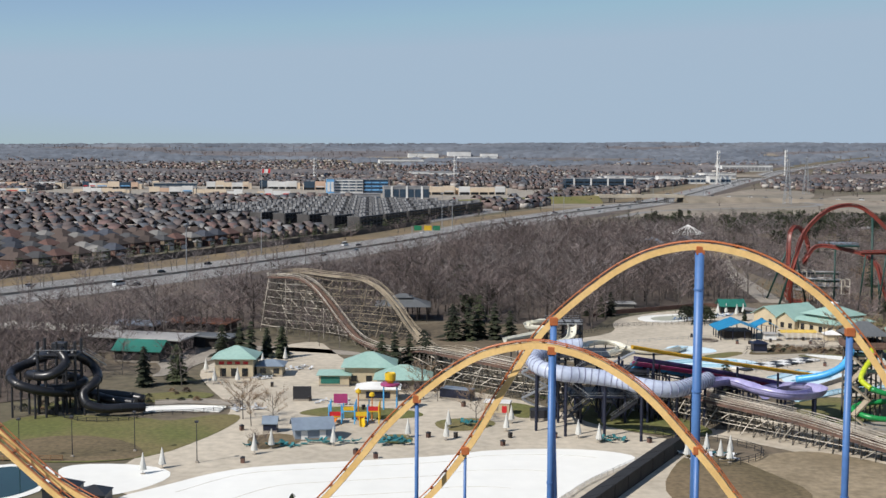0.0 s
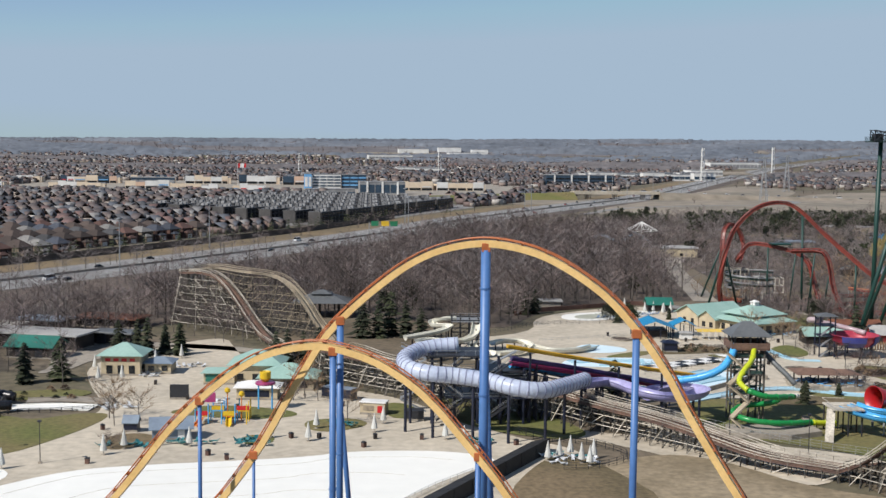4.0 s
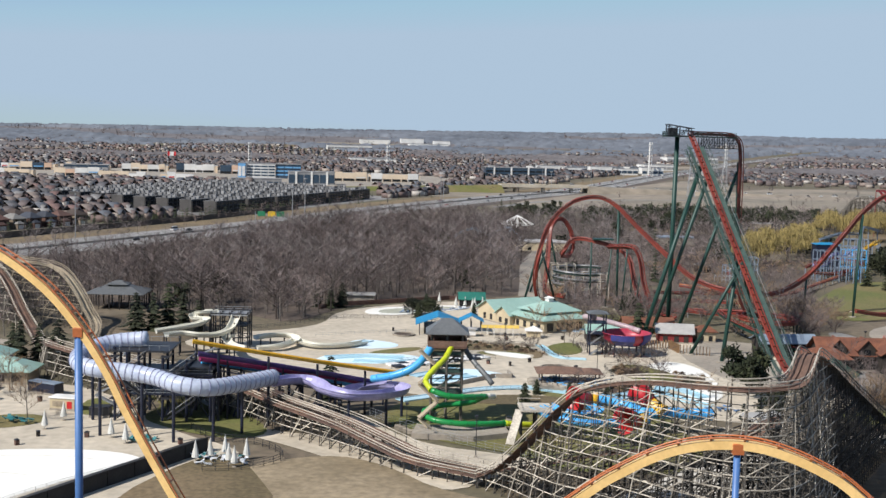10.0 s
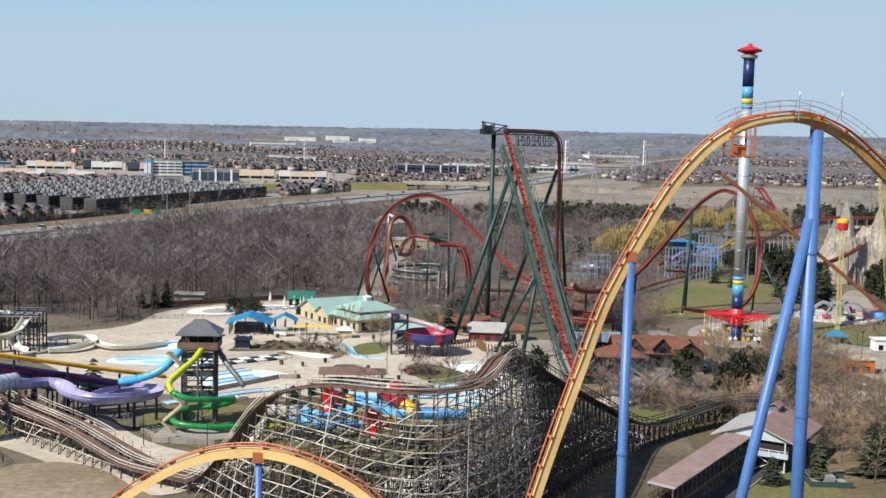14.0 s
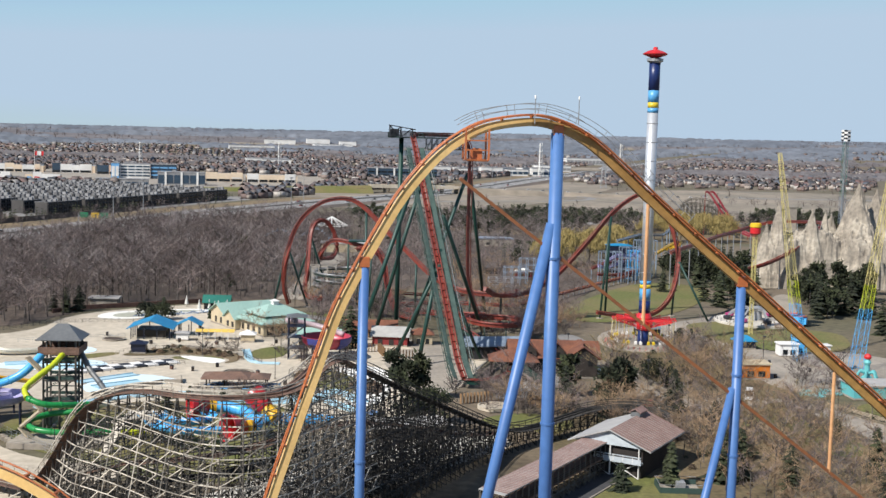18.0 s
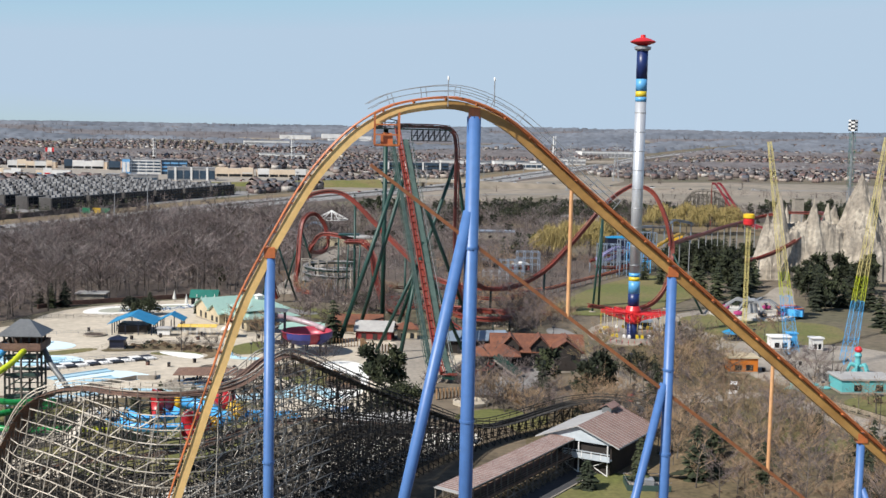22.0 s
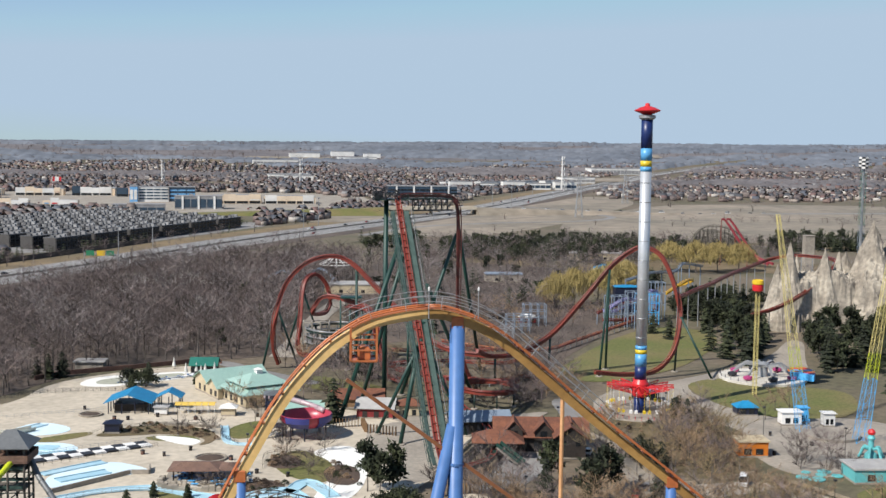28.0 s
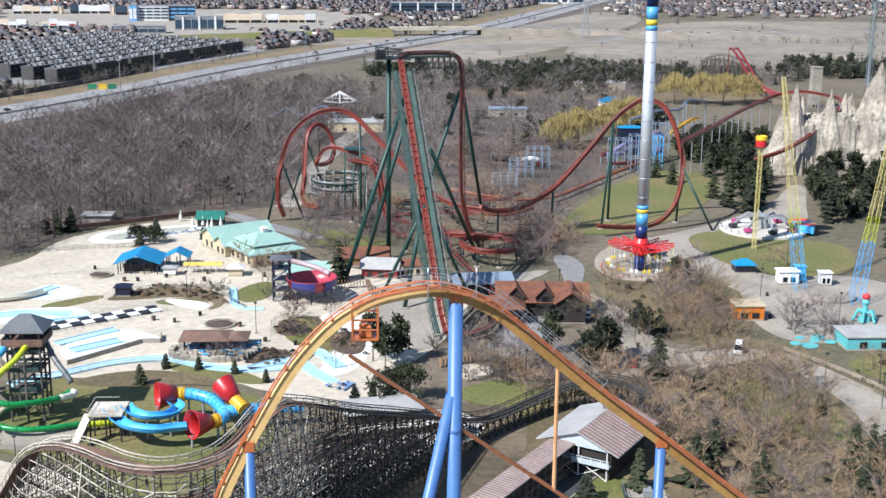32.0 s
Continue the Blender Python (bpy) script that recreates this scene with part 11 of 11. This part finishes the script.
for k, (h_, sp_, lm_, tint_) in enumerate(((8, 3.2, 10, "twigs_tan"), (5, 3.2, 11, "twigs_tan"), (11, 3.6, 12, "twigs"), (3.2, 2.6, 10, "twigs_dark"), (9, 4.4, 13, "twigs_olive"), (7, 3.6, 12, "twigs"))):
    spots = [(x, y, 0.05, rng.uniform(0, 6.28), rng.uniform(0.75, 1.25), rng.uniform(0.75, 1.2)) for x, y, kk in scrub if kk == k]
    if spots:
        stuff_mesh("park_scrub", arrays(joined(*bare_tree(41 + k, h_, sp_, lm_, 6, 8, 0.55))), spots, tint_, "leafless trees and scrub round the coasters", "trees")
for i, (x, y, k) in enumerate(q for q in BTS if q[1] <= 408):
    s = rng.uniform(0.75, 1.25)
    m = pose(x, y, 0.05, 0, 0, rng.uniform(0, 360)) @ Matrix.Diagonal((s, s, s, 1))
    copy_thing(bts[k], m).matrix_basis = m
for c_, p in zip(bts, ((-40, 276), (250, 300), (236, 296), (158, 340), (256, 318), (262, 354))):
    c_.matrix_basis = pose(*p, 0.05)


def willow_tree(x, y, h, rad, seed):
    """A willow: limbs and curtains of hanging yellow twigs."""
    e_ = thing("willow", "golden yellow willow with drooping twigs", "tree", "golden willows", at=(x, y, 0.05))
    r = random.Random(seed)
    wd, tw = bare_tree(seed, h, rad * 0.8, 8, 4, 1, 1.6)
    part("trunk", wd, "bark", e_)
    cr_ = Build()
    for k in range(90):
        az, q = r.uniform(0, 6.28), r.random() ** 0.5
        c = Vector((math.cos(az) * rad * q, math.sin(az) * rad * q, h * (1.08 - 0.55 * q * q) + r.uniform(-1.5, 0.8)))
        for j in range(42):
            p = c + Vector((r.gauss(0, rad * 0.13), r.gauss(0, rad * 0.13), r.gauss(0, 0.9)))
            L = r.uniform(0.8, h * 0.2)
            s = Vector((r.uniform(-1, 1), r.uniform(-1, 1), 0)).normalized() * 0.13
            cr_.add([p - s, p + s, p + Vector((r.uniform(-0.6, 0.6), r.uniform(-0.6, 0.6), -L))], [(0, 1, 2)])
    part("crown", cr_, "willow", e_)
for i, (x, y, h, rad) in enumerate(((264, 640, 16, 8.5), (276, 652, 17, 8), (290, 662, 17, 9.5), (304, 690, 17, 10), (314, 706, 16, 9), (366, 820, 18, 11), (382, 812, 19, 12), (398, 818, 18, 12), (414, 824, 17, 11))):
    willow_tree(x, y, h, rad, 60 + i)


# ---- small things of the pools and paths ----
def picnic_table():
    e_ = thing("picnic_table", "small blue and white picnic table with benches", "table", "tables by the pavilion")
    part("tabletop", Build().bbox(-0.9, -0.45, 0.7, 0.9, 0.45, 0.78, 0.03), "slide_blue", e_)
    for sy in (-0.85, 0.85):
        part("bench", Build().bbox(-0.9, sy - 0.17, 0.4, 0.9, sy + 0.17, 0.46, 0.03), "white_paint", e_)
    for sx in (-0.6, 0.6):
        part("leg", Build().beam((sx, -0.8, 0), (sx, 0.3, 0.7), 0.09).beam((sx, 0.8, 0), (sx, -0.3, 0.7), 0.09), "grey_metal", e_)
    return e_
tb_ = picnic_table()
rng = random.Random(91)
spots = scatter([(122, 326), (124, 332), (142, 332), (143, 325), (138, 319), (124, 322)], 16, 2.4, rng) + scatter([(133, 414), (150, 414), (150, 409), (133, 409)], 7, 2.4, rng)
for i, (x, y) in enumerate(spots):
    m = pose(x, y, 0.12, 0, 0, rng.uniform(-20, 20))
    if i:
        copy_thing(tb_, m).matrix_basis = m
    else:
        tb_.matrix_basis = m


def low_wall(pts, label, h=0.7, w=0.5, material="rock"):
    """A low dry-stone wall built of separate blocks."""
    e_ = thing("stone_wall", label, "wall")
    r = random.Random(len(pts))
    for p in spline([(x, y, 0) for x, y in pts], 1.5):
        hh = h * r.uniform(0.75, 1.2)
        part("stone", Build().bbox(p[0] - 0.72, p[1] - w, 0.05, p[0] + 0.72, p[1] + w, hh, 0.12), material, e_)
low_wall([(121.6, 327), (121.8, 322), (124, 319.6), (130, 317.6), (137.6, 317.8), (141, 321), (142.8, 325.4)], "rough stone terrace wall round the picnic pavilion", 1.5, 0.6)
low_wall([(88, 274), (92, 269.6), (98, 268.4), (106, 270), (112, 276), (113, 284)], "pale stone wall round the spiral slide tower", 1.0, 0.5)
low_wall([(106, 386.6), (116, 385), (126.8, 382)], "stone wall behind the planted island", 1.0, 0.5)


def rail_line(pts, label, material="dark_metal", step=2.2, h=1.1):
    """Thin fence: posts and two rails."""
    e_ = thing("pool_fence", label, "fence", "pool fences")
    run = spline([(x, y, 0.12) for x, y in pts], step)
    for p in run:
        part("post", Build().beam(p, (p[0], p[1], p[2] + h), 0.07), material, e_)
    for z in (0.55, 1.05):
        part("rail", Build().sweep([(p[0], p[1], p[2] + z) for p in run], [(-0.03, -0.03), (0.03, -0.03), (0.03, 0.03), (-0.03, 0.03)]), material, e_)
rail_line([(85, 339), (95, 345), (105, 353), (114.5, 360)], "thin dark fence beside the racing lanes")
rail_line([(84, 349.6), (94, 357), (104, 363), (112, 368)], "thin pale fence behind the racing lanes", "grey_metal")
rail_line([(93, 372), (97, 381), (106.5, 388), (118, 386.5), (128, 383)], "pale timber rail round the planted island", "timber_grey")
rail_line([(99, 308), (108, 314.6), (118, 317.4), (126, 315)], "thin fence along the lazy river", "grey_metal")
rail_line([(60, 392), (74, 398), (90, 404)], "low grey rail behind the shallow pool", "grey_metal")
rail_line([(145, 338), (144.6, 350), (150, 353), (157, 350)], "dark rail round the mulch bed")
rail_line([(286, 330), (278, 318), (284, 300), (292, 282)], "brown timber rail beside the park path", "timber_tan", 2.6)
rail_line([(229, 304), (240, 318), (237, 345), (233, 372)], "timber rail beside the curving path", "timber_tan", 2.8)


def litter_bin(x, y, i):
    e_ = thing("litter_bin", "brown litter bin with a dark lid", "bin", "litter bins", at=(x, y, 0.12), turn=i * 30)
    part("body", Build().bbox(-0.35, -0.35, 0, 0.35, 0.35, 1.0, 0.05), "wood_dark", e_)
    part("lid", Build().bbox(-0.4, -0.4, 1.0, 0.4, 0.4, 1.2, 0.06), "dark_metal", e_)
for i, (x, y) in enumerate(((118, 350), (124, 356), (108, 396), (120, 400), (138, 396), (100, 392), (84, 406), (152, 330), (144, 333), (262, 396), (270, 404), (288, 372), (296, 360), (282, 350), (240, 326), (-34, 300), (-20, 290), (2, 262), (-46, 318), (14, 262))):
    litter_bin(x, y, i)


def shrub_clump(seed):
    """A rounded evergreen shrub of many small leaves."""
    r = random.Random(seed)
    b_ = Build()
    for k in range(260):
        az, el = r.uniform(0, 6.28), r.uniform(0, 1.5)
        R = r.uniform(0.55, 1.0)
        c = Vector((math.cos(az) * math.cos(el) * R, math.sin(az) * math.cos(el) * R, 0.1 + 0.85 * math.sin(el) * R))
        d = Vector((r.uniform(-1, 1), r.uniform(-1, 1), r.uniform(-0.3, 1))).normalized() * 0.22
        s = d.cross(Vector((r.uniform(-1, 1), r.uniform(-1, 1), r.uniform(-1, 1)))).normalized() * 0.08
        b_.add([c - s, c + s, c + d], [(0, 1, 2)])
    return arrays(b_)
pl = []
for poly, n_, gp in (([(93.5, 370.7), (97.9, 379), (106.7, 386), (126.5, 381.5), (130, 366), (127.4, 369), (114, 375), (104.4, 372)], 40, 1.6), ([(139.7, 316.6), (141.9, 323.6), (146.6, 328), (152.1, 323.3), (148.6, 314)], 20, 1.6), ([(145.6, 340), (146.3, 350), (152.6, 351.4), (155.6, 340)], 16, 1.8), ([(216, 300), (238, 298), (270, 312), (264, 262), (274, 236), (236, 222), (228, 262)], 110, 3), ([(249, 332), (266, 332), (274, 356), (270, 386), (245, 388)], 60, 3), ([(286, 300), (300, 322), (330, 312), (330, 260), (296, 250)], 50, 3), ([(-104, 286), (-96, 300), (-68, 312), (-60, 300)], 24, 3), ([(160, 334), (163, 342), (170, 338), (170, 322)], 16, 1.6)):
    for x, y in scatter(poly, n_, gp, rng):
        s_ = rng.uniform(0.5, 1.4)
        pl.append((x, y, 0.12, rng.uniform(0, 6.28), s_, s_ * rng.uniform(0.7, 1.1)))
for k, mt_ in enumerate(("twigs_tan", "mulch", "needles")):
    stuff_mesh("low_shrubs", shrub_clump(k), pl[k::3], mt_, "low brown and green shrubs in the planting beds", "shrubs")
